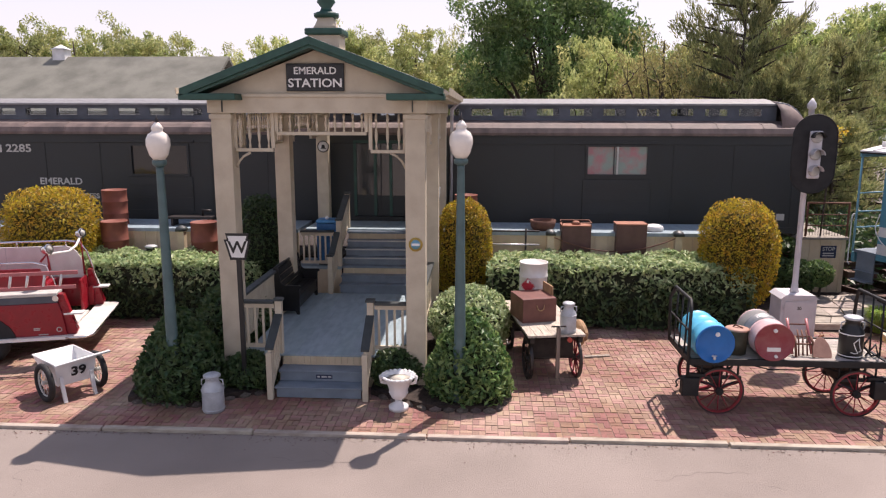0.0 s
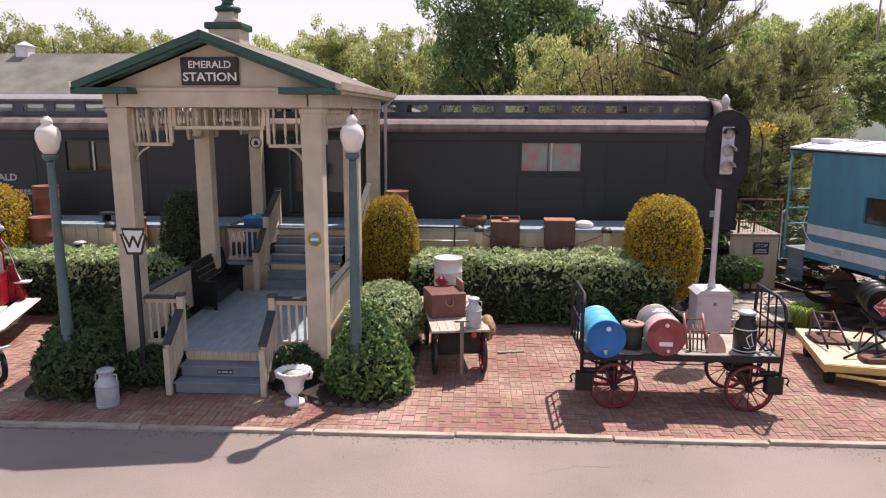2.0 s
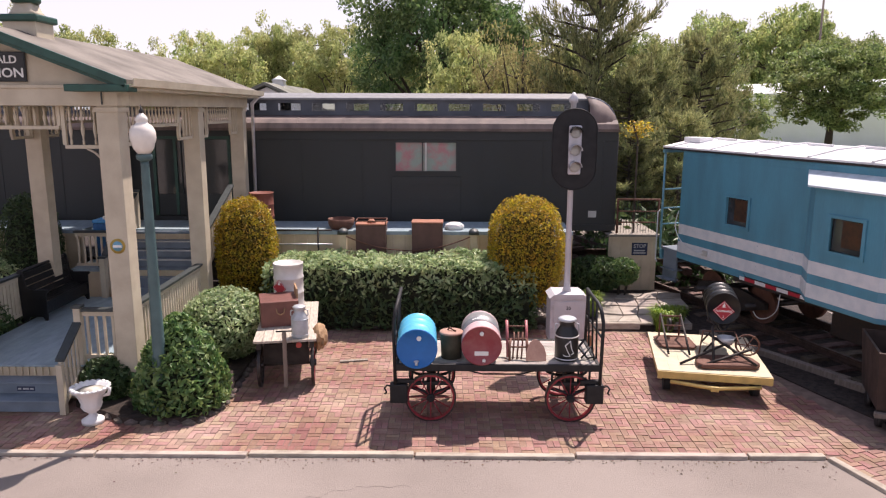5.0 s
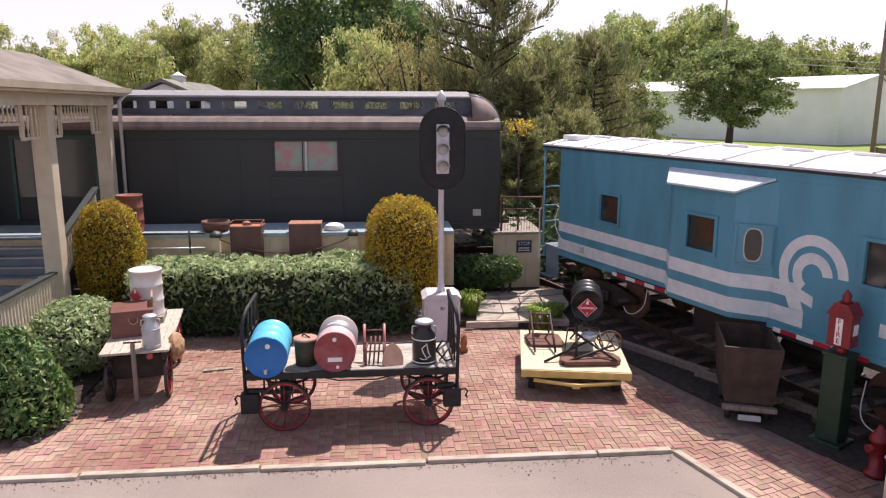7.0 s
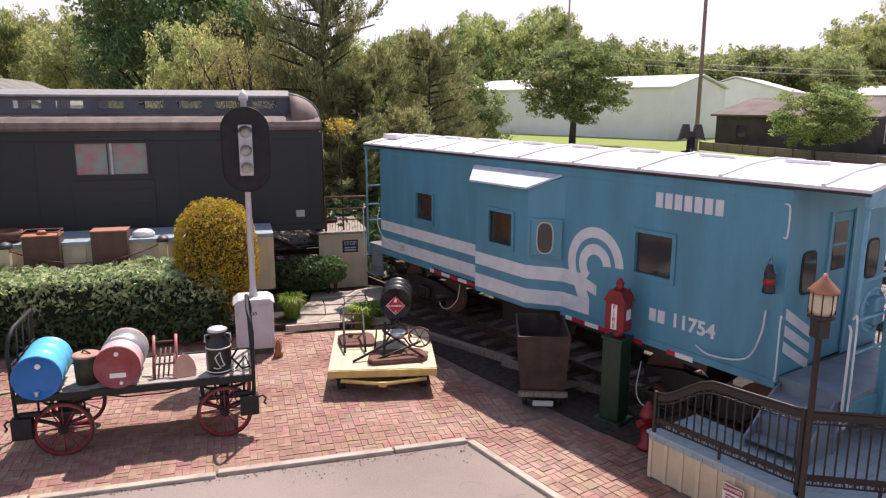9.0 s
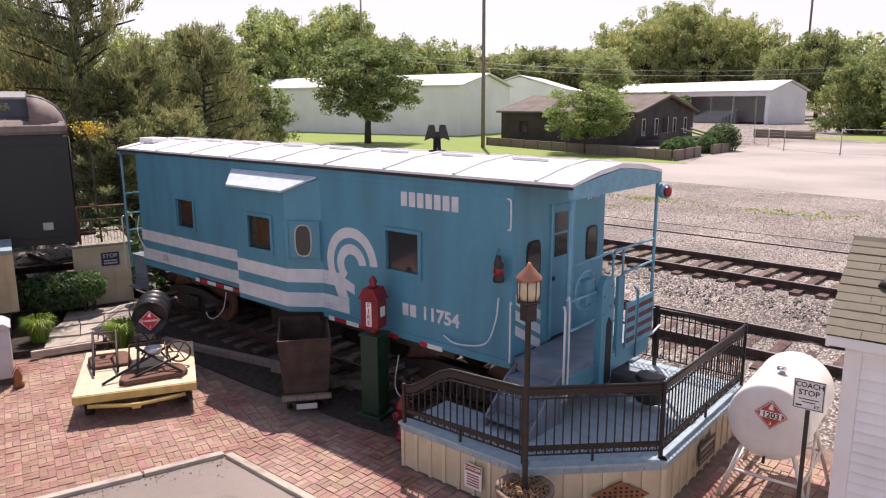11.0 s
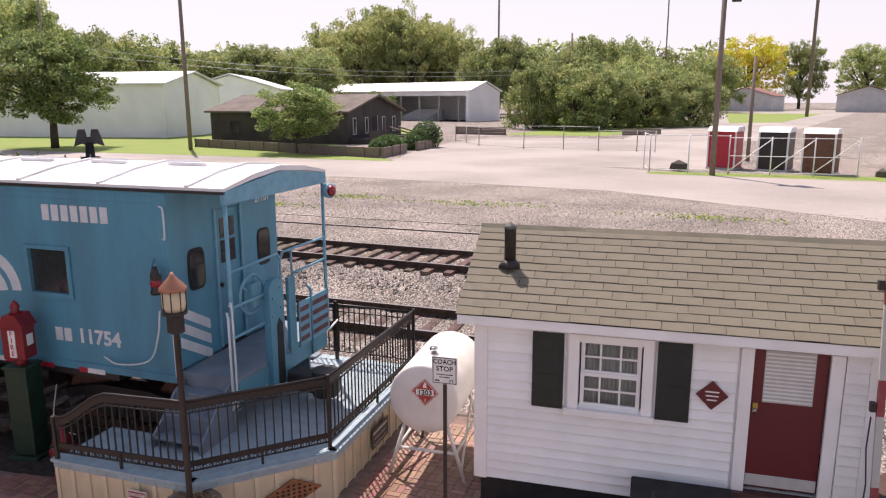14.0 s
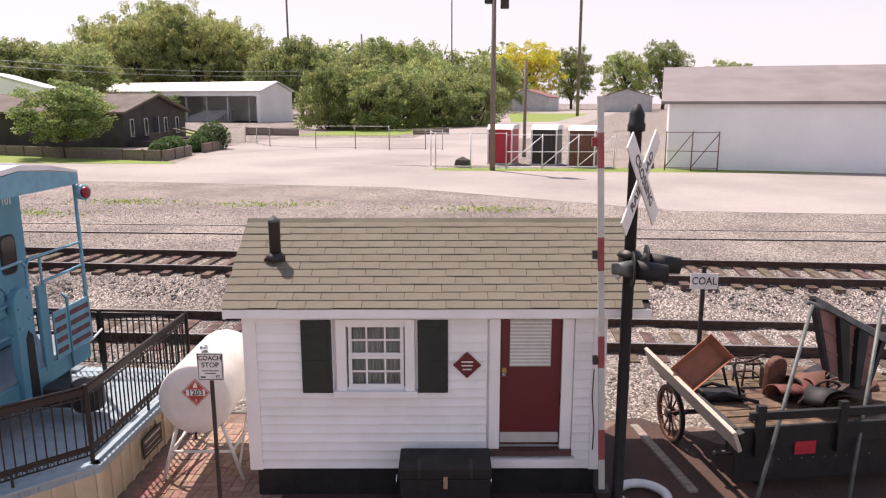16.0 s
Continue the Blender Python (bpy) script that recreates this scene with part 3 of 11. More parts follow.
prism(soil, [(-1.9, 12.15), (-0.8, 11.5), (0.35, 11.5), (0.55, 12.2), (0.45, 16.7), (-1.0, 17), (-1.9, 12.6)], -0.2, 0.1)
structure("dark_bed", soil, SOIL, "dark mulch bed with rounded shrubs beside the station", "garden bed")
soil = bmesh.new()
prism(soil, [(7.3, 16.9), (9.3, 16.5), (10.6, 19.5), (9.0, 21), (7.3, 20)], -0.2, 0.13)
structure("dark_bed", soil, SOIL, "dark mulch bed by the signal", "garden bed")

CABM = pose(13.817, 7.431, 0, 0, 0, -72)
# Dirt sheet whose dark colour also carries the caboose's shade.
soil = bmesh.new()
prism(soil, [tuple((CABM @ Vector((u, v, 0)))[:2]) for u, v in ((-16, -0.7), (-11, -1.05), (-6, -1.0), (-3.2, -0.85), (-1.4, -0.6), (-0.6, 0.0), (-0.6, 3.6), (-16, 3.6))], -0.2, 0.012)
structure("dark_ground", soil, SOIL, "dirt under the caboose, darkened for the shade there", "dirt")

soil = bmesh.new()
prism(soil, [(14.3, 3.6), (13.6, 1.6), (13.8, -6.0), (17.6, -6.0), (19.2, -4.0), (19.0, -1.2), (19.6, 0.2), (17.5, 1.0), (15.7, 4.3)], -0.2, 0.008)
structure("dark_ground", soil, mat("dark brown dirt", (0.06, 0.037, 0.03), 0.95, var=0.3, scale=1.2, grain=30, bump=0.6, tint=(0.11, 0.055, 0.04), spots=0.7), "dark reddish dirt before the shanty", "dirt")

# Added dark fill over the gravel, coloured as the shade behind the porch.
soil = bmesh.new()
prism(soil, [(-4.75, 17.9), (-0.85, 17.9), (-0.85, 20.4), (-4.75, 20.4)], 0.3, 0.8)
structure("dark_bed", soil, SOIL, "dark fill painting the shade below the porch stairs", "garden bed")

# Added sheet covers the lit ground; its dark colour is the car's shade.
soil = bmesh.new()
prism(soil, [(-24, 20.0), (7.2, 20.0), (7.2, 30.0), (-24, 30.0)], 0.3, 0.775)
structure("dark_ground", soil, SOIL, "dark sheet painting the shade under and behind the black car", "dirt")

# kerb timbers
kerb = tagged(thing("kerb", "low weathered timber kerb along the lane", "kerb"), kind="structure")
kr = random.Random(2)
x = -14.0
while x < 9.85:
    ln = min(kr.uniform(2.2, 2.8), 9.9 - x)
    part("kerb_timber", quad_box(bmesh.new(), 0, -0.06, -0.1, ln - 0.03, 0.06, 0.045), KERBM, kerb, bevel=0.014).matrix_basis = pose(x, 10.47 + kr.uniform(-0.015, 0.015), kr.uniform(-0.012, 0.008), 0, 0, kr.uniform(-0.4, 0.4))
    x += ln
for k in range(4):
    part("kerb_timber", quad_box(bmesh.new(), 0, -0.06, -0.1, 2.4, 0.06, 0.045), KERBM, kerb, bevel=0.014).matrix_basis = pose(9.93 + 0.309 * 2.44 * k, 10.42 - 0.951 * 2.44 * k, 0, 0, 0, -72)

# stone edging
rs = random.Random(7)


def stones(pts, z, label, size=0.2):
    t = thing("stone_edging", label, "stone edging")
    for (x0, y0), (x1, y1) in zip(pts, pts[1:]):
        d = math.hypot(x1 - x0, y1 - y0)
        n = max(1, int(d / (size * 1.35)))
        for k in range(n):
            bm = bmesh.new()
            bmesh.ops.create_icosphere(bm, subdivisions=1, radius=1.0)
            for v in bm.verts:
                v.co *= rs.uniform(0.8, 1.1)
            f = (k + 0.5) / n
            part("stone", bm, ROCK, t).matrix_basis = pose(x0 + (x1 - x0) * f, y0 + (y1 - y0) * f, z, 0, 0, math.degrees(math.atan2(y1 - y0, x1 - x0)) + rs.uniform(-12, 12)) @ Matrix.Diagonal((size * 0.75, size * rs.uniform(0.45, 0.65), size * rs.uniform(0.45, 0.6), 1))
    return t


stones([(-6.2, 12.4), (-6.05, 11.55), (-4.95, 11.4), (-3.8, 12.15)], 0.0, "rough brown stones edging the shrub bed", 0.17)
stones([(-1.75, 12.05), (-0.8, 11.5), (0.35, 11.5), (0.6, 12.2), (0.55, 14.0), (0.45, 16.6)], 0.0, "rough brown stones round the shrub bed", 0.17)
stones([(0.5, 16.65), (6.4, 16.7), (7.3, 16.85)], 0.0, "low stones in front of the hedge", 0.17)

# flagstone path by the signal
flag = tagged(thing("flagstone_path", "irregular pale flagstones set in soil", "path"), kind="structure")
def slab_corner(i, j):
    k = random.Random(i * 17 + j * 5)
    return (7.75 + 0.55 * i + 0.15 * j + k.uniform(-0.13, 0.13), 16.72 + 0.62 * j + k.uniform(-0.13, 0.13) * (j > 0))


for i in range(4):
    for j in range(4):
        quad = [Vector(slab_corner(a, b)) for a, b in ((i, j), (i + 1, j), (i + 1, j + 1), (i, j + 1))]
        mid = sum(quad, Vector((0, 0))) / 4
        poly = []
        for a, b in zip(quad, quad[1:] + quad[:1]):
            poly += [tuple((a - mid) * 0.965), tuple((a.lerp(b, 0.5) - mid) * rs.uniform(0.93, 0.99))]
        part("flagstone", prism(bmesh.new(), poly, 0, 0.05), STONE, flag, bevel=0.008).matrix_basis = pose(mid.x, mid.y, 0.11 + 0.025 * j + rs.uniform(0, 0.012), rs.uniform(-1, 1), rs.uniform(-1, 1), 0)
part("edge_board", box(7.6, 16.60, 0.02, 10.0, 16.68, 0.17), KERBM, flag, "weathered board along the path's front", bevel=0.01)


# ---- tracks ----
def rail_mesh(length):
    bm = bmesh.new()
    prism(bm, [(-0.075, 0), (0.075, 0), (0.075, 0.02), (0.012, 0.035), (0.012, 0.12), (0.037, 0.135), (0.037, 0.172), (-0.037, 0.172), (-0.037, 0.135), (-0.012, 0.12), (-0.012, 0.035), (-0.075, 0.02)], 0, length, "y")
    return bm


def track(label, p0, ang, length, gauge, z, ties=True, tie_z=0.0, seed=1, worn=RAILTOP):
    """A railway track whose centre line starts at p0 and runs at ang degrees."""
    t = tagged(thing("railway_track", label, "railway track", pose(p0[0], p0[1], z, 0, 0, ang - 90)), kind="structure")
    for sx in (-gauge / 2, gauge / 2):
        r = part("rail", rail_mesh(length), RAIL, t)
        r.matrix_basis = pose(sx, 0, 0)
        part("rail_head", quad_box(bmesh.new(), -0.034, 0, 0.172, 0.034, length, 0.176), worn, r)
    if ties:
        me = mesh_of("sleeper", box(-1.3, -0.11, -0.16, 1.3, 0.11, 0.004), TIE)
        rt = random.Random(seed)
        n = int(length / 0.58)
        for k in range(min(n, 280)):
            piece("sleeper", me, t, pose(rt.uniform(-0.06, 0.06), 0.3 + k * 0.58, tie_z + rt.uniform(-0.02, 0.02), 0, 0, rt.uniform(-2, 2)))
    return t


def along(s, t):
    p = TN * s + TD * t
    return (p.x, p.y)


track("rusty siding track half sunk in pale ballast", along(21.86, -30), 107, 110, 1.59, 0.30, True, -0.02, 3)
track("main line track on a raised ballast bed with wooden sleepers", (32.65, -22.14), 105.4, 130, 1.79, 0.83, True, 0.03, 4)
track("disused flush track in gravel beyond the main line", along(30.9, -30), 107, 130, 1.55, 0.675, False)
track("old track under the blue caboose", (15.1 + 0.309 * 1.0 - 0.02, 7.86 - 0.951 * 1.0), 108, 22, 1.44, 0.06, True, 0.0, 6, RAIL)

# ballast stones, most on the banks
pb = bmesh.new()
rp = random.Random(11)
for k in range(48000):
    if k < 34000:
        s, t = rp.uniform(19.0, 27.5), rp.uniform(-13, 26)
    else:
        s, t = rp.uniform(27.5, 38), rp.uniform(-10, 36)
    p = TN * s + TD * t
    z = height(p.x, p.y)
    r = rp.uniform(0.02, 0.042) * (1 if s < 27 else 1.2)
    a = rp.uniform(0, 6.28)
    c, d = math.cos(a) * r, math.sin(a) * r
    top = pb.verts.new((p.x + rp.uniform(-0.3, 0.3) * r, p.y + rp.uniform(-0.3, 0.3) * r, z + r * rp.uniform(0.5, 1.0)))
    q = [pb.verts.new((p.x + u, p.y + v, z - 0.01)) for u, v in ((c, d), (-d, c), (-c, -d), (d, -c))]
    for i in range(4):
        pb.faces.new((q[i], q[(i + 1) % 4], top))
tagged(new("ballast", mesh_of("ballast", pb, PEBBLE)), "loose pale ballast stones round the rails", "gravel", kind="stuff")


# ---- station porch ----
station = thing("station_porch", "cream wooden station porch with a green-trimmed gable roof", "porch")
DZ = 0.62


def column(x0, x1, y0, y1, z0, z1):
    c = part("column", box(x0, y0, z0, x1, y1, z1), CREAM, station, bevel=0.01)
    part("column_base", box(x0 - 0.03, y0 - 0.03, z0, x1 + 0.03, y1 + 0.03, z0 + 0.22), CREAM, c, bevel=0.01)
    part("column_cap", box(x0 - 0.025, y0 - 0.025, z1 - 0.12, x1 + 0.025, y1 + 0.025, z1 - 0.04), CREAM, c, bevel=0.008)


for x0, x1 in ((-4.66, -4.31), (-1.27, -0.92)):
    column(x0, x1, 12.42, 12.77, 0.05, 5.02)
    column(x0, x1, 16.2, 16.52, 0.05, 5.02)
    column(x0 + (0.18 if x0 < -3 else 0), x1 + (0.15 if x0 < -3 else 0), 19.55, 19.85, 0.05, 5.02)

# entablature
for nm, a in (("beam", (-4.70, 12.38, 5.0, -0.88, 12.80, 5.32)), ("beam", (-4.70, 12.81, 5.0, -4.28, 19.9, 5.32)), ("beam", (-1.30, 12.81, 5.0, -0.88, 19.9, 5.32)), ("beam", (-4.27, 19.5, 5.0, -1.31, 19.88, 5.32))):
    part(nm, box(*a), CREAM, station, bevel=0.008)
part("beam_moulding", box(-4.74, 12.35, 5.27, -0.84, 12.378, 5.325), CREAM, station, bevel=0.005)
part("beam_moulding", box(-4.44, 12.36, 5.02, -4.42, 12.378, 5.27), CAPDARK, station)
part("beam_moulding", box(-1.14, 12.36, 5.02, -1.12, 12.378, 5.27), CAPDARK, station)
part("porch_ceiling", box(-4.27, 12.81, 5.2, -1.31, 19.49, 5.24), CREAM, station)

# gable wall, roof slabs and trim
AX, AZ, EZ, EL, ER = -2.80, 6.17, 5.33, -5.02, -0.58
part("gable_wall", prism(bmesh.new(), [(-4.70, 5.326), (-0.88, 5.326), (AX, 6.05)], 12.42, 12.5, "y"), CREAM, station)
for side in (-1, 1):
    ex = EL if side < 0 else ER
    poly = [(ex, EZ), (AX, AZ), (AX, AZ + 0.07), (ex, EZ + 0.07)]
    part("roof_slab", prism(bmesh.new(), poly, 12.06, 20.2, "y"), ROOFS, station, "brown-grey shingled roof slope")
    rake = [(ex, EZ - 0.06), (AX, AZ - 0.06), (AX, AZ + 0.075), (ex, EZ + 0.075)]
    part("rake_board", prism(bmesh.new(), rake, 12.0, 12.056, "y"), GREEN, station, "dark green gable trim", bevel=0.008)
    rake = [(ex, EZ - 0.11), (AX, AZ - 0.11), (AX, AZ - 0.06), (ex, EZ - 0.06)]
    part("rake_moulding", prism(bmesh.new(), rake, 12.05, 12.3, "y"), GREEN, station, "dark green gable trim")
    x0, x1 = (ex - 0.02, ex + 0.95) if side < 0 else (ex - 0.95, ex + 0.02)
    part("cornice_return", box(x0, 12.0, 5.215, x1, 12.40, 5.325), GREEN, station, "dark green cornice return", bevel=0.012)
    part("soffit", box(min(ex, ex - side * 0.33), 12.41, 5.24, max(ex, ex - side * 0.33), 20.1, 5.28), CREAM, station)
    part("gutter", prism(bmesh.new(), [(ex, 5.28), (ex + side * 0.09, 5.3), (ex + side * 0.11, 5.42), (ex + side * 0.09, 5.42), (ex + side * 0.08, 5.32), (ex, 5.32)], 12.1, 20.1, "y"), CREAM, station, "cream rain gutter")
down = tube(bmesh.new(), [(-0.54, 19.95, 5.33), (-0.78, 20.0, 5.1), (-0.8, 20.0, 2.2)], 0.045)
part("downpipe", down, SILVER, station)

# turned base and finial on the ridge
cup = part("cupola_base", box(-3.08, 13.2, 5.9, -2.52, 13.76, 6.42), CREAM, station, "cream ridge pedestal", bevel=0.01)
part("cupola_ledge", box(-3.14, 13.14, 6.38, -2.46, 13.82, 6.50), GREEN, cup, "dark green ledge", bevel=0.03)
part("cupola_block", lathe(bmesh.new(), [(0.3, 6.50), (0.24, 6.58), (0.20, 6.66), (0.2, 6.7)], 4, pose(-2.8, 13.48, 0, 0, 0, 45)), CREAM, cup)
part("finial", lathe(bmesh.new(), [(0.2, 6.70), (0.23, 6.73), (0.23, 6.78), (0.12, 6.82), (0.09, 6.88), (0.17, 6.98), (0.12, 7.08), (0.05, 7.15), (0.04, 7.3), (0.02, 7.6)], 16, pose(-2.8, 13.48, 0)), GREEN, cup, "dark green turned finial")

# name board: two lines of pale letters on black
board = thing("station_sign", "black station name board with pale slab letters", "sign", facing(-2.79, 12.40, 5.60))
part("panel", box(-0.5, -0.23, 0, 0.5, 0.23, 0.025), BLACK, board, bevel=0.006)
part("sign_border", tube(bmesh.new(), [(-0.48, -0.21, 0.026), (0.48, -0.21, 0.026), (0.48, 0.21, 0.026), (-0.48, 0.21, 0.026), (-0.48, -0.21, 0.026)], 0.006, 6), CAPDARK, board)
words("lettering", "EMERALD", 0.165, SIGNWHITE, board, pose(0, 0.105, 0.028), label="pale letters", wide=1.05)
words("lettering", "STATION", 0.20, SIGNWHITE, board, pose(0, -0.10, 0.028), label="pale letters", wide=1.12)

# spindle frieze between the columns
SP = bmesh.new()
lathe(SP, [(0.018, 0), (0.022, 0.06), (0.012, 0.1), (0.028, 0.2), (0.030, 0.26), (0.012, 0.42), (0.024, 0.5), (0.018, 0.6)], 8)
SPIN = mesh_of("spindle", SP, CREAM)


def frieze(ax, p0, p1, fixed, drops):
    """drops: spans (from, to, bottom) of the frieze along one axis, at a fixed other coordinate."""
    for a, b, zb in drops:
        lo = (a, fixed - 0.03, zb) if ax == "x" else (fixed - 0.03, a, zb)
        hi = (b, fixed + 0.03, zb + 0.06) if ax == "x" else (fixed + 0.03, b, zb + 0.06)
        f = part("frieze_rail", box(*lo, *hi), CREAM, station, bevel=0.006)
        for e in (a, b):
            q0 = (e - 0.03, fixed - 0.028, zb + 0.061) if ax == "x" else (fixed - 0.028, e - 0.03, zb + 0.061)
            q1 = (e + 0.03, fixed + 0.028, 4.999) if ax == "x" else (fixed + 0.028, e + 0.03, 4.999)
            part("frieze_stile", box(*q0, *q1), CREAM, f)
        n = max(2, int((b - a) / 0.155))
        for k in range(n):
            c = a + (b - a) * (k + 0.5) / n
            piece("spindle", SPIN, f, pose(c if ax == "x" else fixed, fixed if ax == "x" else c, zb + 0.05) @ Matrix.Diagonal((1, 1, (4.99 - zb - 0.05) / 0.6, 1)))


frieze("x", -4.3, -1.28, 12.6, [(-4.29, -3.62, 4.33), (-3.55, -1.96, 4.62), (-1.89, -1.29, 4.31)])
for fx in (-4.48, -1.09):
    frieze("y", 12.8, 16.2, fx, [(12.82, 13.6, 4.33), (13.66, 15.4, 4.62), (15.46, 16.18, 4.33)])
    frieze("y", 16.5, 19.5, fx, [(16.55, 17.2, 4.33), (17.26, 18.9, 4.62), (18.96, 19.5, 4.33)])
for bx, sg in ((-4.3, 1), (-1.28, -1)):
    pts = [(bx, 12.6, 4.05), (bx + sg * 0.06, 12.6, 4.17), (bx + sg * 0.14, 12.6, 4.25), (bx + sg * 0.26, 12.6, 4.31)]
    part("bracket", tube(bmesh.new(), pts, 0.022, 6), CREAM, station)

# deck with its own planks
for k in range(22):
    a, b = -4.3 + 3.05 * k / 22, -4.3 + 3.05 * (k + 1) / 22
    part("deck_board", box(a + 0.0018, 12.46, DZ - 0.03, b - 0.0018, 17.05, DZ), DECK, station)
part("deck_frame", box(-4.28, 12.5, 0.0, -1.28, 17.0, DZ - 0.035), CREAM2, station, "cream board skirting")
for k in range(14):
    x = -3.6 + 1.62 * (k + 0.5) / 14
    part("batten", box(x - 0.012, 12.465, 0.44, x + 0.012, 12.499, DZ - 0.034), CREAM2, station)
for k, (z, y) in enumerate(((0.21, 11.88), (0.415, 12.17))):
    part("step_tread", box(-3.58, y, z - 0.035, -2.0, y + 0.34, z), STEP, station, "blue-grey painted step", bevel=0.008)
    part("step_riser", box(-3.55, y + 0.03, z - 0.2, -2.03, y + 0.06, z - 0.036), STEP, station)

part("step_label", box(-2.9, 12.196, 0.26, -2.6, 12.199, 0.34), SIGNBLUE, station, "small dark label plate")
for x0, x1 in ((-2.88, -2.83), (-2.80, -2.70), (-2.68, -2.62)):
    part("label_bar", box(x0, 12.193, 0.285, x1, 12.1955, 0.315), SIGNGREY, station)

# inner flight up to the car door
for k in range(7):
    y, z = 17.05 + 0.215 * k, DZ + 0.04 + 0.184 * (k + 1)
    part("step_tread", box(-3.42, y - 0.03, z - 0.04, -1.62, y + 0.26, z), STEP, station, "blue-grey painted step", bevel=0.006)
    part("step_riser", box(-3.40, y, z - (0.1825 if k else 0.223), -1.64, y + 0.025, z - 0.042), CREAM2 if k in (2, 6) else STEP, station)
    # Pale strips on these treads paint the sunlight along their edges.
    if k in (3, 4, 5):
        part("sunlit_edge", box(-3.42, y - 0.042, z - 0.03, -1.62, y - 0.0305, z + 0.002), SIGNGREY, station, "pale strip painted for sunlight on the step edge")
    if k in (2, 6):
        for j in range(11):
            x = -3.3 + 0.16 * j
            part("riser_batten", box(x - 0.012, y - 0.012, z - 0.182, x + 0.012, y - 0.0005, z - 0.042), CREAM2, station)
part("landing", box(-4.6, 18.56, 1.90, -0.9, 20.05, 1.985), DECK, station)
part("side_landing", box(-4.62, 17.46, 1.13, -3.44, 18.55, 1.20), DECK, station)
part("landing_skirt", box(-4.62, 17.47, DZ - 0.6, -3.44, 17.50, 1.129), CREAM2, station)


def rail(p0, p1, zb0, zb1, h=0.95, gap=0.13, cap=CAPDARK, solid=False):
    """A baluster railing from p0 to p1 whose foot runs from zb0 to zb1."""
    d = Vector((p1[0] - p0[0], p1[1] - p0[1], zb1 - zb0))
    L = math.hypot(d.x, d.y)
    ang = math.degrees(math.atan2(d.y, d.x))
    sl = d.z / L
    def bar(z0, z1, w):
        bm = bmesh.new()
        prism(bm, [(0, z0), (L, z0 + d.z), (L, z1 + d.z), (0, z1)], -w, w, "y")
        return bm
    base = pose(p0[0], p0[1], zb0, 0, 0, ang)
    a = part("handrail", bar(h, h + 0.045, 0.075), cap, station, "dark handrail cap")
    a.matrix_basis = base
    for z0, z1 in ((h - 0.09, h - 0.002), (0.1, 0.17)):
        part("rail", bar(z0, z1, 0.025), CREAM, station).matrix_basis = base
    n = max(2, int(L / gap))
    for k in range(n):
        x = L * (k + 0.5) / n
        w = 0.021 if not solid else 0.045
        bm = bmesh.new()
        prism(bm, [(x - w, 0.17 + sl * (x - w)), (x + w, 0.17 + sl * (x + w)), (x + w, h - 0.09 + sl * (x + w)), (x - w, h - 0.09 + sl * (x - w))], -0.018, 0.018, "y")
        part("baluster", bm, CREAM, station).matrix_basis = base


def newel(x, y, z0, z1):
    p = part("newel_post", box(x - 0.06, y - 0.06, z0, x + 0.06, y + 0.06, z1), CREAM, station, bevel=0.006)
    part("newel_cap", box(x - 0.085, y - 0.085, z1, x + 0.085, y + 0.085, z1 + 0.05), CAPDARK, p, bevel=0.012)


rail((-4.3, 12.56), (-3.72, 12.56), DZ, DZ)
rail((-1.86, 12.56), (-1.28, 12.56), DZ, DZ)
rail((-4.48, 12.8), (-4.48, 16.18), DZ, DZ, solid=True, gap=0.115)
rail((-1.09, 12.8), (-1.09, 16.18), DZ, DZ, gap=0.12)
rail((-1.09, 16.55), (-1.09, 18.8), DZ + 0.6, 2.1)
for x in (-3.64, -1.94):
    newel(x, 12.56, 0.3, DZ + 1.0)
    rail((x, 11.86), (x, 12.49), 0.0, 0.44, h=0.9, gap=0.11)
    part("newel_post", box(x - 0.05, 11.80, 0.0, x + 0.05, 11.90, 0.86), CREAM, station, bevel=0.005)
newel(-3.62, 17.0, DZ, DZ + 0.93)
rail((-3.6, 17.07), (-3.54, 17.47), DZ + 0.09, 1.18, h=0.86, gap=0.1)
rail((-4.45, 17.45), (-3.62, 17.45), 1.18, 1.18, h=0.9)
newel(-3.5, 17.55, 1.2, 2.36)
rail((-3.5, 17.62), (-3.5, 18.68), 1.42, 1.92, h=0.92)
newel(-3.5, 18.74, 1.9, 2.9)

# bench on the deck
bench = thing("bench", "black slatted wooden bench on the porch deck", "bench", pose(-4.38, 15.08, DZ))
for k in range(5):
    part("seat_slat", box(0.06 + 0.082 * k, 0.041, 0.40 - 0.004 * k, 0.13 + 0.082 * k, 1.74, 0.425 - 0.004 * k), BLACK, bench, bevel=0.005)
for k in range(4):
    part("back_slat", box(0, 0.041, 0, 0.022, 1.74, 0.12), BLACK, bench, bevel=0.005).matrix_basis = pose(0.10 - 0.033 * k, 0, 0.45 + 0.14 * k, 0, -14, 0)
part("crest_rail", cyl(bmesh.new(), (-0.05, 0.04, 1.03), (-0.05, 1.74, 1.03), 0.035, 0.035, 10), BLACK, bench)
part("skirt", box(0.42, 0.041, 0.14, 0.44, 1.739, 0.379), BLACK, bench)
for y in (0.0, 1.741):
    part("end_panel", prism(bmesh.new(), [(-0.06, 0.0), (0.05, 0.0), (0.1, 0.08), (0.36, 0.08), (0.40, 0.0), (0.46, 0.0), (0.47, 0.58), (0.53, 0.62), (0.50, 0.66), (0.14, 0.66), (0.07, 0.72), (0.02, 1.04), (-0.03, 1.09), (-0.1, 1.04)], y, y + 0.04, "y"), BLACK, bench, "scrolled black end panel", bevel=0.008)
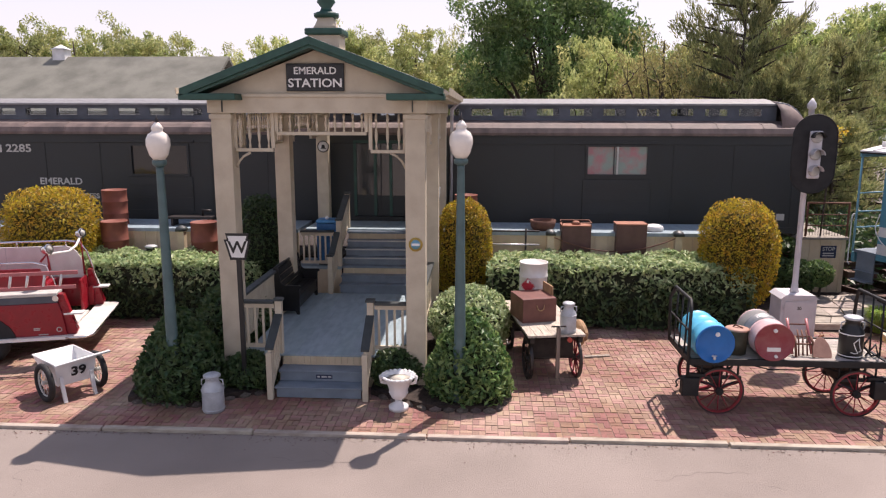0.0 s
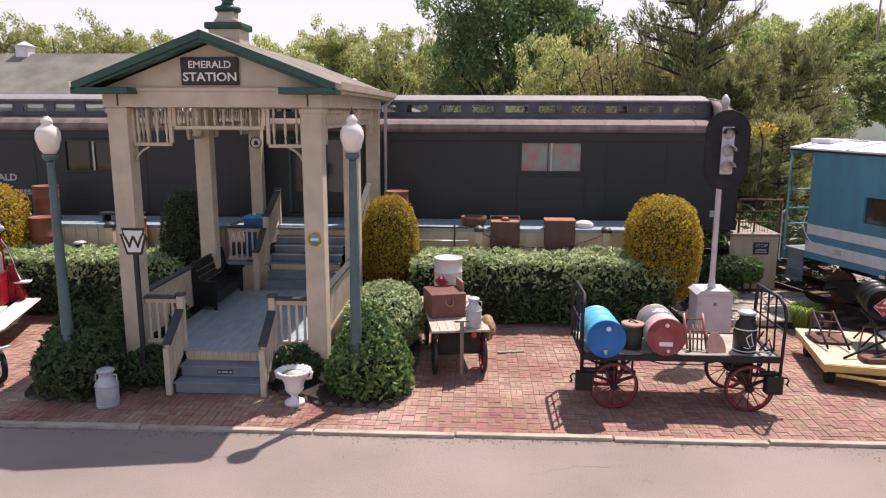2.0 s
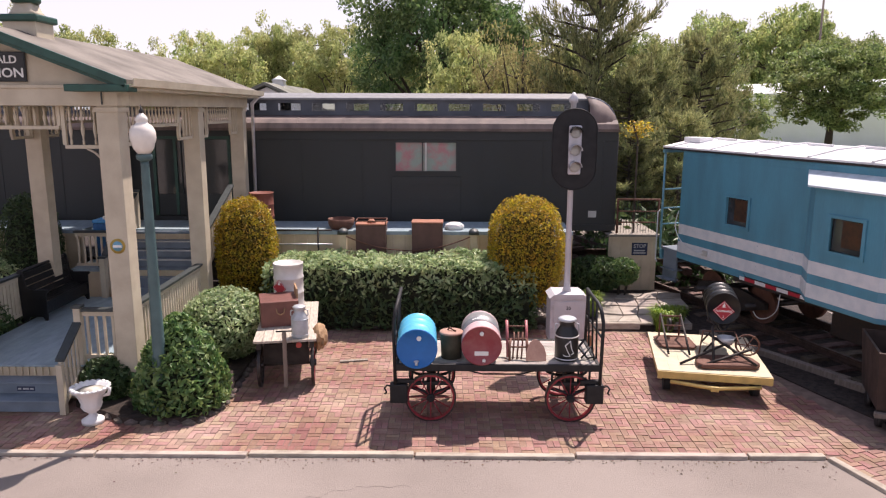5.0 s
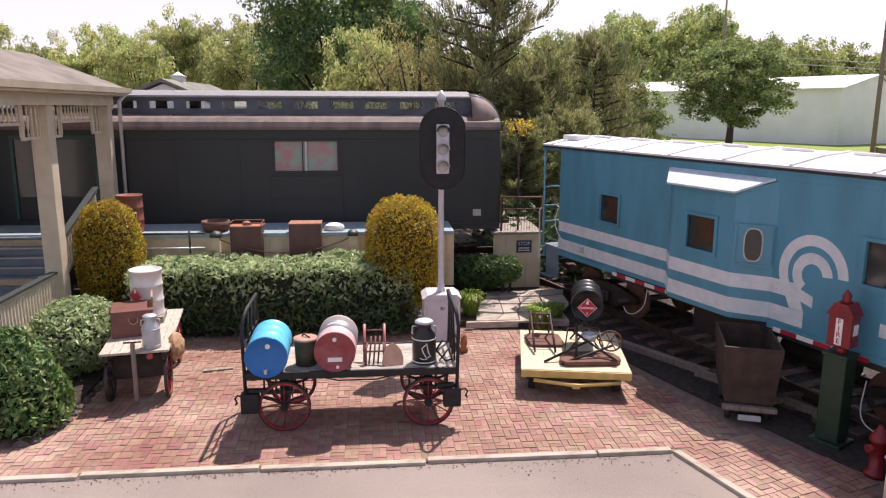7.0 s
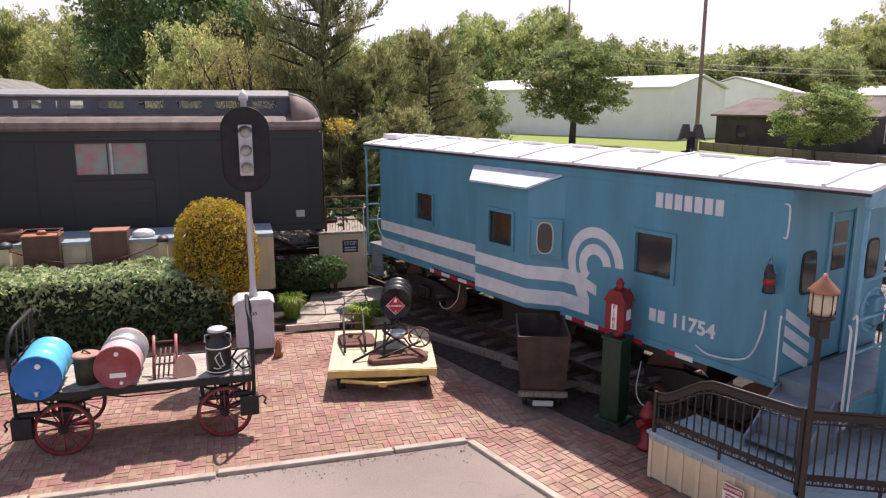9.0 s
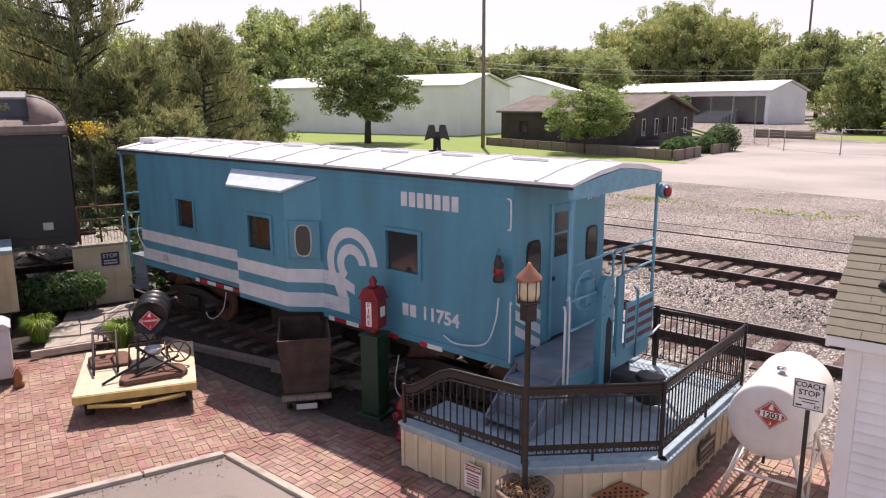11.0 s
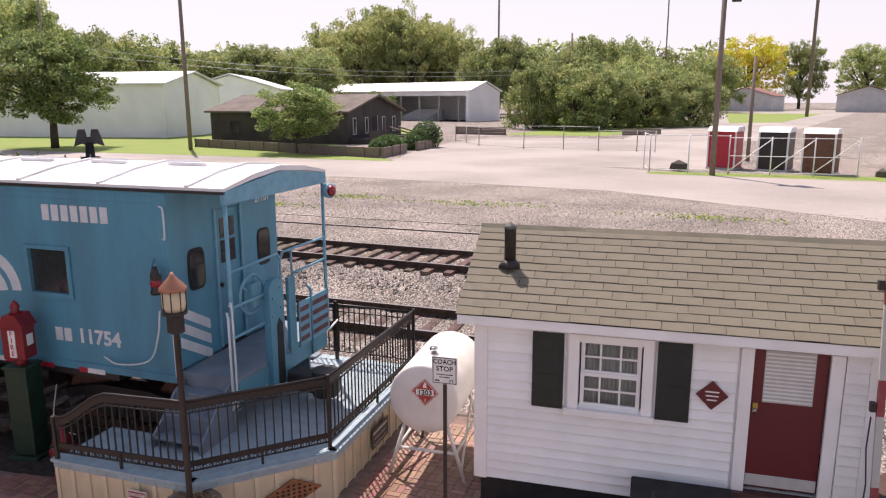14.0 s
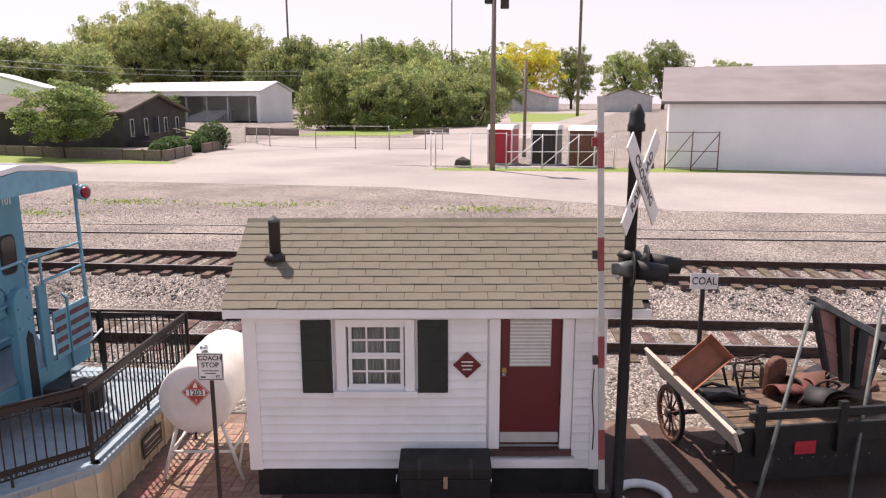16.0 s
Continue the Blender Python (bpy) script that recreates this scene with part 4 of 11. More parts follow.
# blue cooler box on the side landing of the stairs
cool = thing("ice_chest", "bright blue metal cooler chest on the stair landing", "cooler", pose(-4.08, 17.6, 1.20))
part("body", box(0, 0, 0.12, 0.5, 0.45, 1.07), mat("cooler blue", (0.02, 0.13, 0.33), 0.4), cool, bevel=0.02)
part("lid", box(-0.015, -0.015, 1.072, 0.515, 0.465, 1.16), mat("cooler lid blue", (0.07, 0.30, 0.6), 0.4), cool, bevel=0.03)
part("lid_knob", lathe(bmesh.new(), [(0.03, 1.16), (0.05, 1.19), (0.03, 1.24)], 10, pose(0.25, 0.1, 0)), SIGNWHITE, cool)
part("plinth", box(0.03, 0.03, 0.0, 0.47, 0.42, 0.119), CAPDARK, cool, "dark plinth below the chest")

# round badge and bell badge on the columns
badge = thing("round_badge", "small round blue and gold company badge", "badge", facing(-1.09, 12.418, 2.72))
part("rim", lathe(bmesh.new(), [(0.125, 0), (0.125, 0.012), (0.0001, 0.014)], 24), GOLD, badge)
part("disc", lathe(bmesh.new(), [(0.085, 0.0145), (0.085, 0.019), (0.0001, 0.02)], 24), BLUEL, badge)
part("bar", box(-0.07, -0.02, 0.021, 0.07, 0.02, 0.024), SIGNWHITE, badge)
tel = thing("telephone_badge", "small round black and white enamel badge with a bell", "badge", facing(-4.28, 19.545, 4.1))
part("disc", lathe(bmesh.new(), [(0.16, 0), (0.16, 0.012), (0.0001, 0.014)], 24), SIGNWHITE, tel)
part("disc_rim", ring(bmesh.new(), (0, 0, 0.014), (0, 0, 1), 0.15, 0.014, 24, 4), BLACK, tel)
part("bell", lathe(bmesh.new(), [(0.075, 0.0), (0.05, 0.03), (0.04, 0.1), (0.0001, 0.11)], 12, pose(0, -0.06, 0.02, -90) @ Matrix.Diagonal((1, 0.2, 1, 1))), BLACK, tel)

# whistle post
wp = thing("whistle_post", "black post with a white keystone W board", "sign post", pose(-4.16, 12.05, 0))
part("post", box(-0.04, -0.03, 0, 0.04, 0.03, 2.55), BLACK, wp, bevel=0.006)
key = [(-0.11, -0.19), (0.11, -0.19), (0.19, 0.1), (0.15, 0.1), (0.15, 0.13), (0.17, 0.19), (-0.17, 0.19), (-0.15, 0.13), (-0.15, 0.1), (-0.19, 0.1)]
pl = part("keystone_edge", prism(bmesh.new(), [(x * 1.24, y * 1.24) for x, y in key], 0, 0.012), BLACK, wp)
pl.matrix_basis = facing(0, -0.032, 2.72)
pl2 = part("keystone_plate", prism(bmesh.new(), key, 0.0125, 0.018), SIGNWHITE, wp, "white keystone plate")
pl2.matrix_basis = facing(0, -0.032, 2.72)
words("lettering", "W", 0.30, BLACK, wp, facing(0, -0.052, 2.70), 0.003, "black letter", 1.05)


# street lamps with milky globes
def street_lamp(x, y, z0, top):
    t = thing("street_lamp", "grey-green post lamp with a milky glass globe", "street lamp", pose(x, y, z0), "porch lamps")
    h = top - z0
    part("post", lathe(bmesh.new(), [(0.17, 0), (0.17, 0.1), (0.12, 0.2), (0.115, 0.9), (0.1, 1.0), (0.062, h - 0.75), (0.06, h - 0.7)], 16), POSTGREEN, t)
    part("fitter", lathe(bmesh.new(), [(0.06, h - 0.7), (0.115, h - 0.66), (0.12, h - 0.6), (0.1, h - 0.58)], 16), POSTGREEN, t)
    g = part("globe", lathe(bmesh.new(), [(0.095, h - 0.58), (0.15, h - 0.5), (0.195, h - 0.34), (0.19, h - 0.24), (0.15, h - 0.16), (0.09, h - 0.12), (0.085, h - 0.09), (0.10, h - 0.07), (0.075, h - 0.02), (0.03, h + 0.03), (0.0001, h + 0.04)], 20), GLOBE, t, "milky glass globe")
    part("finial", lathe(bmesh.new(), [(0.03, h + 0.035), (0.035, h + 0.06), (0.012, h + 0.1), (0.004, h + 0.16)], 10), IRON, g)


street_lamp(-0.28, 11.80, 0.1, 4.86)
street_lamp(-5.26, 11.62, 0.1, 4.82)


# ---- black baggage car ----
bag = thing("baggage_car", "black wooden railway baggage car with a rusty clerestory roof", "railway car")
BX0, BX1, BY0, BY1 = -21.0, 8.92, 20.1, 23.1
# side wall with openings for the windows and the porch entrance
opens = [(-9.94, -8.33, 3.27, 4.08), (2.98, 4.60, 3.34, 4.10), (-3.55, -1.45, 2.10, 4.25)]


def wall_with(opens, x0, x1, z0, z1, y0, y1):
    """One wall slab from y0 to y1 with rectangular openings (x0, x1, z0, z1) through it."""
    bm = bmesh.new()
    xs = sorted({x0, x1, *[v for o in opens for v in o[:2]]})
    zs = sorted({z0, z1, *[v for o in opens for v in o[2:]]})
    vs = {}

    def vert(i, j, y):
        if (i, j, y) not in vs:
            vs[i, j, y] = bm.verts.new((xs[i], y, zs[j]))
        return vs[i, j, y]

    def solid(i, j):
        if not (0 <= i < len(xs) - 1 and 0 <= j < len(zs) - 1):
            return False
        cx, cz = (xs[i] + xs[i + 1]) / 2, (zs[j] + zs[j + 1]) / 2
        return not any(o[0] < cx < o[1] and o[2] < cz < o[3] for o in opens)

    for i in range(len(xs) - 1):
        for j in range(len(zs) - 1):
            if not solid(i, j):
                continue
            bm.faces.new([vert(a, b, y0) for a, b in ((i, j), (i + 1, j), (i + 1, j + 1), (i, j + 1))])
            bm.faces.new([vert(a, b, y1) for a, b in ((i, j + 1), (i + 1, j + 1), (i + 1, j), (i, j))])
            for (a, b), (c, d), (p, q) in (((i, j), (i + 1, j), (i, j - 1)), ((i + 1, j), (i + 1, j + 1), (i + 1, j)), ((i + 1, j + 1), (i, j + 1), (i, j + 1)), ((i, j + 1), (i, j), (i - 1, j))):
                if not solid(p, q):
                    bm.faces.new((vert(c, d, y0), vert(a, b, y0), vert(a, b, y1), vert(c, d, y1)))
    return bm


part("side_wall", wall_with(opens, BX0, BX1, 1.80, 4.42, BY0, BY0 + 0.08), BAGGAGE, bag, "dull black painted side")
part("side_wall", box(BX0, BY1 - 0.08, 1.80, BX1, BY1, 4.42), BAGGAGE, bag)
part("end_wall", box(BX1 - 0.08, BY0 + 0.081, 1.80, BX1 + 0.0, BY1 - 0.081, 4.6), BAGGAGE, bag)
part("end_wall", box(BX0, BY0 + 0.081, 1.80, BX0 + 0.08, BY1 - 0.081, 4.6), BAGGAGE, bag)
part("floor_frame", box(BX0, BY0 + 0.081, 1.72, BX1, BY1 - 0.081, 1.95), BAGGAGE, bag)
part("sill", box(BX0, BY0 - 0.03, 1.74, BX1 + 0.02, BY0 - 0.002, 1.9), BAGGAGE, bag)
part("letter_board", box(BX0, BY0 - 0.022, 4.16, BX1, BY0 - 0.002, 4.40), BAGGAGE, bag, bevel=0.006)
for x in np.arange(BX0 + 0.4, BX1, 1.62):
    part("side_batten", box(x - 0.012, BY0 - 0.012, 1.92, x + 0.012, BY0 - 0.002, 4.15), BAGGAGE, bag)
for x0, x1 in ((2.86, 4.74), (-10.1, -8.2)):
    d = part("cargo_door", box(x0, BY0 - 0.03, 1.95, x1, BY0 - 0.003, 3.2), BAGGAGE, bag, bevel=0.008)
    part("door_track", box(x0 - 0.9, BY0 - 0.06, 4.18, x1 + 0.1, BY0 - 0.031, 4.25), BAGGAGE, d)
    for k in range(3):
        part("door_rib", box(x0 + 0.05, BY0 - 0.045, 2.2 + 0.36 * k, x1 - 0.05, BY0 - 0.031, 2.25 + 0.36 * k), BAGGAGE, d)
for x0, x1, z0, z1 in opens[:2]:
    w = part("window_frame", box(x0 - 0.06, BY0 - 0.04, z0 - 0.06, x1 + 0.06, BY0 - 0.001, z0), BAGGAGE, bag)
    for a in ((x0 - 0.06, z1, x1 + 0.06, z1 + 0.06), (x0 - 0.06, z0, x0, z1), (x1, z0, x1 + 0.06, z1), ((x0 + x1) / 2 - 0.025, z0, (x0 + x1) / 2 + 0.025, z1)):
        part("frame_bar", box(a[0], BY0 - 0.038, a[1], a[2], BY0 - 0.002, a[3]), SIGNGREY if a[2] - a[0] < 0.06 and abs(a[0] - (x0 + x1) / 2) < 0.1 else BAGGAGE, w)
    for a, b in ((x0, (x0 + x1) / 2 - 0.025), ((x0 + x1) / 2 + 0.025, x1)):
        part("pane", box(a, BY0 + 0.02, z0, b, BY0 + 0.03, z1), GLASSB if x0 > 0 else GLASSD, w, "hazy glass before pale curtains" if x0 > 0 else "dark glass")

# lower roof: a quarter round from the eave up to the clerestory, closed at the end
prof = [(BY0 - 0.09, 4.40), (BY0 - 0.10, 4.47), (BY0 - 0.03, 4.60), (BY0 + 0.12, 4.70), (BY0 + 0.62, 4.80), (BY0 + 0.62, 4.72), (BY0 + 0.1, 4.62), (BY0, 4.40)]
part("lower_roof", prism(bmesh.new(), prof, BX0, BX1 - 0.02, "x"), BAGROOF, bag, "rust-streaked rounded lower roof")
part("lower_roof", prism(bmesh.new(), [(BY0 + BY1 - y, z) for y, z in prof], BX0, BX1 - 0.02, "x"), BAGROOF, bag)
for x in np.arange(BX0 + 0.6, BX1 - 0.5, 1.22):
    part("roof_seam", prism(bmesh.new(), [(y - 0.004, z + 0.012) for y, z in prof[:5]] + [(y, z - 0.01) for y, z in prof[4::-1]], x, x + 0.035, "x"), BAGROOF, bag)
# rounded hood at the car's end
hood = bmesh.new()
n, rows = 10, []
for i in range(7):
    a = math.pi / 2 * i / 6
    row = []
    for j in range(n + 1):
        v = j / n
        y = BY0 - 0.08 + (BY1 - BY0 + 0.16) * v
        edge = min(v, 1 - v) * 2
        zt = 4.45 + 0.9 * math.sqrt(max(0.0, 1 - (1 - min(1, edge * 1.6)) ** 2)) if edge < 0.625 else 5.35
        row.append(hood.verts.new((BX1 - 0.75 + 0.8 * math.sin(a), y, 4.42 + (zt - 4.42) * math.cos(a) ** 0.8 if i < 6 else 4.42)))
    rows.append(row)
for r0, r1 in zip(rows, rows[1:]):
    for j in range(n):
        hood.faces.new((r0[j], r0[j + 1], r1[j + 1], r1[j])).smooth = True
bmesh.ops.recalc_face_normals(hood, faces=hood.faces[:])
h = part("roof_hood", hood, BAGROOF, bag, "rounded rusty end hood")
hs = h.modifiers.new("thick", "SOLIDIFY")
hs.thickness = 0.03
# clerestory with its row of small windows
CY = BY0 + 0.64
wx = [-19.6 + 0.935 * k for k in range(30)]
cl = [(x - 0.31, x + 0.31, 4.93, 5.13) for x in wx if x + 0.31 < BX1 - 0.9]
part("clerestory_wall", wall_with(cl, BX0, BX1 - 0.7, 4.74, 5.22, CY, CY + 0.05), CLEREST, bag, "slate grey clerestory side")
part("clerestory_wall", wall_with(cl, BX0, BX1 - 0.7, 4.74, 5.22, BY1 - 0.69, BY1 - 0.64), CLEREST, bag)
for x0, x1, z0, z1 in cl:
    w = part("clerestory_window", box(x0 - 0.03, CY - 0.015, z0 - 0.03, x1 + 0.03, CY - 0.002, z0), CLEREST, bag)
    part("pane", box(x0, CY + 0.02, z0, x1, CY + 0.026, z1), CLGLASS, w, "clear glass with trees behind it")
top = [(CY - 0.08, 5.22), (CY - 0.07, 5.27), (CY + 0.4, 5.36), ((BY0 + BY1) / 2, 5.42), (BY1 - 1.04, 5.36), (BY1 - 0.57, 5.27), (BY1 - 0.56, 5.22), ((BY0 + BY1) / 2, 5.30)]
part("upper_roof", prism(bmesh.new(), top, BX0, BX1 - 0.72, "x"), PALEROOF, bag, "pale grey upper roof")
for side, yy in ((0, CY - 0.06), (1, BY1 - 0.58)):
    part("hood_rib", tube(bmesh.new(), [(BX1 - 0.75 + 0.78 * math.sin(math.pi / 2 * k / 8), yy, 4.62 + 0.66 * math.cos(math.pi / 2 * k / 8)) for k in range(9)], 0.04), CLEREST, bag)
# porch entrance: dark green frame with two glass doors
ent = part("entrance", box(-3.55, BY0 - 0.03, 4.17, -1.45, BY0 + 0.1, 4.25), GREEN, bag, "dark green door frame")
for x in (-3.55, -2.98, -2.54, -1.53):
    part("door_stile", box(x, BY0 - 0.02, 2.12, x + 0.08, BY0 + 0.09, 4.169), GREEN, ent)
for a, b in ((-3.47, -2.98), (-2.9, -2.54), (-2.46, -1.53)):
    part("pane", box(a, BY0 + 0.03, 2.7, b, BY0 + 0.04, 4.169), CGLASS, ent, "door glass")
    part("kick_panel", box(a, BY0 + 0.02, 2.12, b, BY0 + 0.05, 2.699), BAGGAGE, ent)
# Added panel, coloured near-black for the unlit car interior.
part("dark_backing", box(BX0 + 0.1, BY0 + 1.2, 1.96, BX1 - 0.1, BY0 + 1.25, 4.4), DARKIN, bag)
# lettering on the car side
words("lettering", "EMERALD", 0.27, SIGNGREY, bag, facing(-12.1, BY0 - 0.006, 3.04), 0.003, "pale worn letters", 1.1)
words("lettering", "EXPRESS", 0.2, SIGNGREY, bag, facing(-11.4, BY0 - 0.006, 2.62), 0.003, "pale worn letters", 1.1)
part("number_bar", box(-13.95, BY0 - 0.006, 3.87, -13.78, BY0 - 0.001, 4.09), SIGNGREY, bag)
words("lettering", "2285", 0.31, SIGNGREY, bag, facing(-13.27, BY0 - 0.006, 3.98), 0.003, "pale worn numbers", 1.25)
part("stencil_bar", box(8.2, BY0 - 0.006, 2.1, 8.42, BY0 - 0.001, 2.28), SIGNGREY, bag)


# running gear
def wheelset(parent, x, y0, y1, z, r, ax="y"):
    bm = bmesh.new()
    a = [(x, y0 + 0.2, z), (x, y1 - 0.2, z)]
    cyl(bm, a[0], a[1], 0.07, 0.07, 10)
    w = part("axle", bm, IRON, parent)
    for yy in (y0 + 0.75, y1 - 0.75):
        wb = bmesh.new()
        cyl(wb, (x, yy - 0.06, z), (x, yy + 0.06, z), r, r * 0.98, 24)
        part("wheel", wb, RUST, w)


for tx in (-17.5, 5.9):
    t = part("truck_frame", box(tx - 1.4, BY0 + 0.5, 1.15, tx + 1.4, BY0 + 0.62, 1.4), IRON, bag)
    part("truck_frame", box(tx - 1.4, BY1 - 0.62, 1.15, tx + 1.4, BY1 - 0.5, 1.4), IRON, bag)
    for dx in (-0.95, 0.95):
        wheelset(bag, tx + dx, BY0 + 0.0, BY1 - 0.0, 1.22, 0.42)
part("coupler", box(BX1, 21.45, 1.6, BX1 + 0.55, 21.75, 1.85), IRON, bag, bevel=0.03)
part("end_ladder", tube(bmesh.new(), [(BX1 + 0.05, BY0 + 0.25, 1.9), (BX1 + 0.05, BY0 + 0.25, 4.3), (BX1 + 0.05, BY0 + 0.6, 4.3), (BX1 + 0.05, BY0 + 0.6, 1.9)], 0.018, 6), IRON, bag)
track("old track under the baggage car", (12.0, 21.6), 180, 34, 1.44, 0.62, True, 0.0, 9, RAIL)

# loading platform in front of the car
plat = tagged(thing("loading_platform", "low cream platform with a blue-grey top beside the car", "platform"), kind="structure")
for x0, x1 in ((-14.0, -4.75), (-0.85, 7.5)):
    part("platform_top", box(x0, 18.35, 1.9, x1, 19.95, 1.99), DECK, plat, "blue-grey painted boards")
    part("platform_front", box(x0, 18.40, 0.6, x1, 18.44, 1.9), CREAM2, plat, "cream vertical boards")
    n = int((x1 - x0) / 0.3)
    for k in range(n):
        x = x0 + (x1 - x0) * (k + 0.5) / n
        part("batten", box(x - 0.02, 18.37, 0.6, x + 0.02, 18.399, 1.89), CREAM2, plat)


# ---- blue caboose ----
CAB = pose(13.817, 7.431, 0, 0, 0, -72)
cab = thing("caboose", "blue bay-window caboose with white stripes and a white roof", "caboose", CAB)
U0, U1, V0, V1, ZB, ZT = -11.78, -0.95, 0.03, 2.70, 1.36, 3.98
wins = [(-10.06, -9.37, 2.43, 3.04), (-3.46, -2.75, 2.43, 3.08)]
part("side_wall", wall_with(wins + [(-7.7, -5.15, 1.5, 3.75)], U0, U1, ZB, ZT, V0, V0 + 0.06), BLUE, cab, "faded blue steel side")
part("side_wall", wall_with([(-10.06, -9.37, 2.43, 3.04), (-3.46, -2.75, 2.43, 3.08)], U0, U1, ZB, ZT, V1 - 0.06, V1), BLUE, cab)
part("end_wall", box(U0, V0 + 0.061, ZB, U0 + 0.06, V1 - 0.061, ZT + 0.12), BLUE, cab)
part("floor", box(U0, V0 + 0.061, ZB, U1, V1 - 0.061, ZB + 0.12), IRON, cab)
part("lower_sill", box(U0 + 0.02, V0 - 0.025, ZB - 0.06, -9.3, V0 - 0.001, ZB + 0.05), BLUE, cab)
part("lower_sill", box(-5.1, V0 - 0.025, ZB - 0.06, U1, V0 - 0.001, ZB + 0.05), BLUE, cab)
# rivet lines along the eave and panel joints
rv = bmesh.new()
for x in np.arange(U0 + 0.05, U1, 0.085):
    for z in (3.83, 3.92):
        if not (-7.75 < x < -5.1 and z < 3.82):
            quad_box(rv, x - 0.008, V0 - 0.008, z - 0.008, x + 0.008, V0 - 0.0005, z + 0.008)
for u in (-9.0, -8.0, -4.98, -3.62, -1.8):
    for z in np.arange(ZB + 0.1, 3.8, 0.09):
        quad_box(rv, u - 0.007, V0 - 0.007, z - 0.007, u + 0.007, V0 - 0.0005, z + 0.007)
tagged(part("rivets", rv, BLUE, cab), kind="stuff")
part("eave_strip", box(-12.58, -0.005, 3.99, 0.0, 0.025, 4.03), IRON, cab)


REFLBROWN = mat("brown interior reflection", (0.075, 0.036, 0.018), 0.35, var=0.25, scale=7, tint=(0.02, 0.012, 0.01), spots=0.8, bump=0.0)


def cab_window(u0, u1, z0, z1, v, parent=None, out=-1):
    w = part("window", box(u0 - 0.07, v - 0.03, z0 - 0.07, u1 + 0.07, v - 0.001, z0 - 0.001), BLUE, parent or cab)
    for a in ((u0 - 0.07, z1, u1 + 0.07, z1 + 0.06), (u0 - 0.07, z0, u0, z1), (u1, z0, u1 + 0.07, z1)):
        part("frame_bar", box(a[0], v - 0.032, a[1], a[2], v - 0.001, a[3]), BLUE, w)
    part("pane", box(u0, v + 0.03, z0, u1, v + 0.036, z1), CGLASS, w, "dark reflecting glass")
    # Added brown panel before the pane paints the interior's reflection.
    if u0 < -4:
        part("brown_reflection", box(u0 + 0.22, v + 0.024, z0 + 0.1, u1 - 0.02, v + 0.0295, z1 - 0.03), REFLBROWN, w, "brown panel on the glass, painted as the interior's reflection")


for u0, u1, z0, z1 in wins:
    cab_window(u0, u1, z0, z1, V0)
# bay
BV = -0.36
bay = part("bay", prism(bmesh.new(), [(-7.2, BV), (-6.79, BV), (-6.79, BV + 0.06), (-7.18, BV + 0.06), (-7.68, V0 + 0.03), (-7.72, V0)], ZB + 0.02, 3.59), BLUE, cab, "projecting bay")
part("bay_wall", prism(bmesh.new(), [(-6.05, BV), (-5.65, BV), (-5.1, V0), (-5.14, V0 + 0.03), (-5.67, BV + 0.06), (-6.05, BV + 0.06)], ZB + 0.02, 3.59), BLUE, bay)
part("bay_wall", box(-6.789, BV, ZB + 0.02, -6.051, BV + 0.06, 2.43), BLUE, bay)
part("bay_wall", box(-6.789, BV, 3.06, -6.051, BV + 0.06, 3.59), BLUE, bay)
part("bay_floor", prism(bmesh.new(), [(-7.2, BV + 0.01), (-5.65, BV + 0.01), (-5.12, V0 + 0.02), (-7.7, V0 + 0.02)], ZB + 0.0, ZB + 0.018), BLUE, bay)
cab_window(-6.76, -6.07, 2.44, 3.05, BV, bay)
br = bmesh.new()
pts = [(-7.80, 0.02, 3.84), (-5.2, 0.02, 3.84), (-5.6, BV - 0.10, 3.60), (-7.3, BV - 0.10, 3.60)]
v_hi = [br.verts.new(p) for p in pts]
v_lo = [br.verts.new((p[0], p[1], p[2] - 0.035)) for p in pts]
br.faces.new(v_hi[::-1]), br.faces.new(v_lo)
for k in range(4):
    br.faces.new((v_hi[k], v_hi[(k + 1) % 4], v_lo[(k + 1) % 4], v_lo[k]))
bmesh.ops.recalc_face_normals(br, faces=br.faces[:])
part("bay_roof", br, mat("weathered white bay roof", (0.55, 0.62, 0.66), 0.5, var=0.08), bay, "pale weathered bay roof")
top_fill = bmesh.new()
fill = [(-7.2, BV + 0.002), (-5.65, BV + 0.002), (-5.12, 0.028), (-7.7, 0.028)]
f_lo = [top_fill.verts.new((u, v, 3.57)) for u, v in fill]
f_hi = [top_fill.verts.new((u, v, 3.792 + 0.5 * (v - 0.028))) for u, v in fill]
top_fill.faces.new(f_lo[::-1]), top_fill.faces.new(f_hi)
for k in range(4):
    top_fill.faces.new((f_lo[k], f_lo[(k + 1) % 4], f_hi[(k + 1) % 4], f_hi[k]))
bmesh.ops.recalc_face_normals(top_fill, faces=top_fill.faces[:])
part("bay_top", top_fill, BLUE, bay)
# oval window in the slanted bay side
sa = math.degrees(math.atan2(V0 - BV, 0.55))
ov = part("oval_window", box(-0.30, -0.03, -0.36, 0.30, -0.001, 0.34), BLUE, bay)
ov.matrix_basis = pose(-5.375, (BV + V0) / 2, 2.70, 0, 0, sa)
oval = [(0.135 * math.copysign(abs(math.cos(a)) ** 0.7, math.cos(a)), 0.27 * math.copysign(abs(math.sin(a)) ** 0.7, math.sin(a))) for a in [2 * math.pi * k / 24 for k in range(24)]]
part("oval_rim", prism(bmesh.new(), [(x * 1.18, z * 1.09) for x, z in oval], -0.045, -0.031, "y"), SIGNGREY, ov, "white rounded rim")
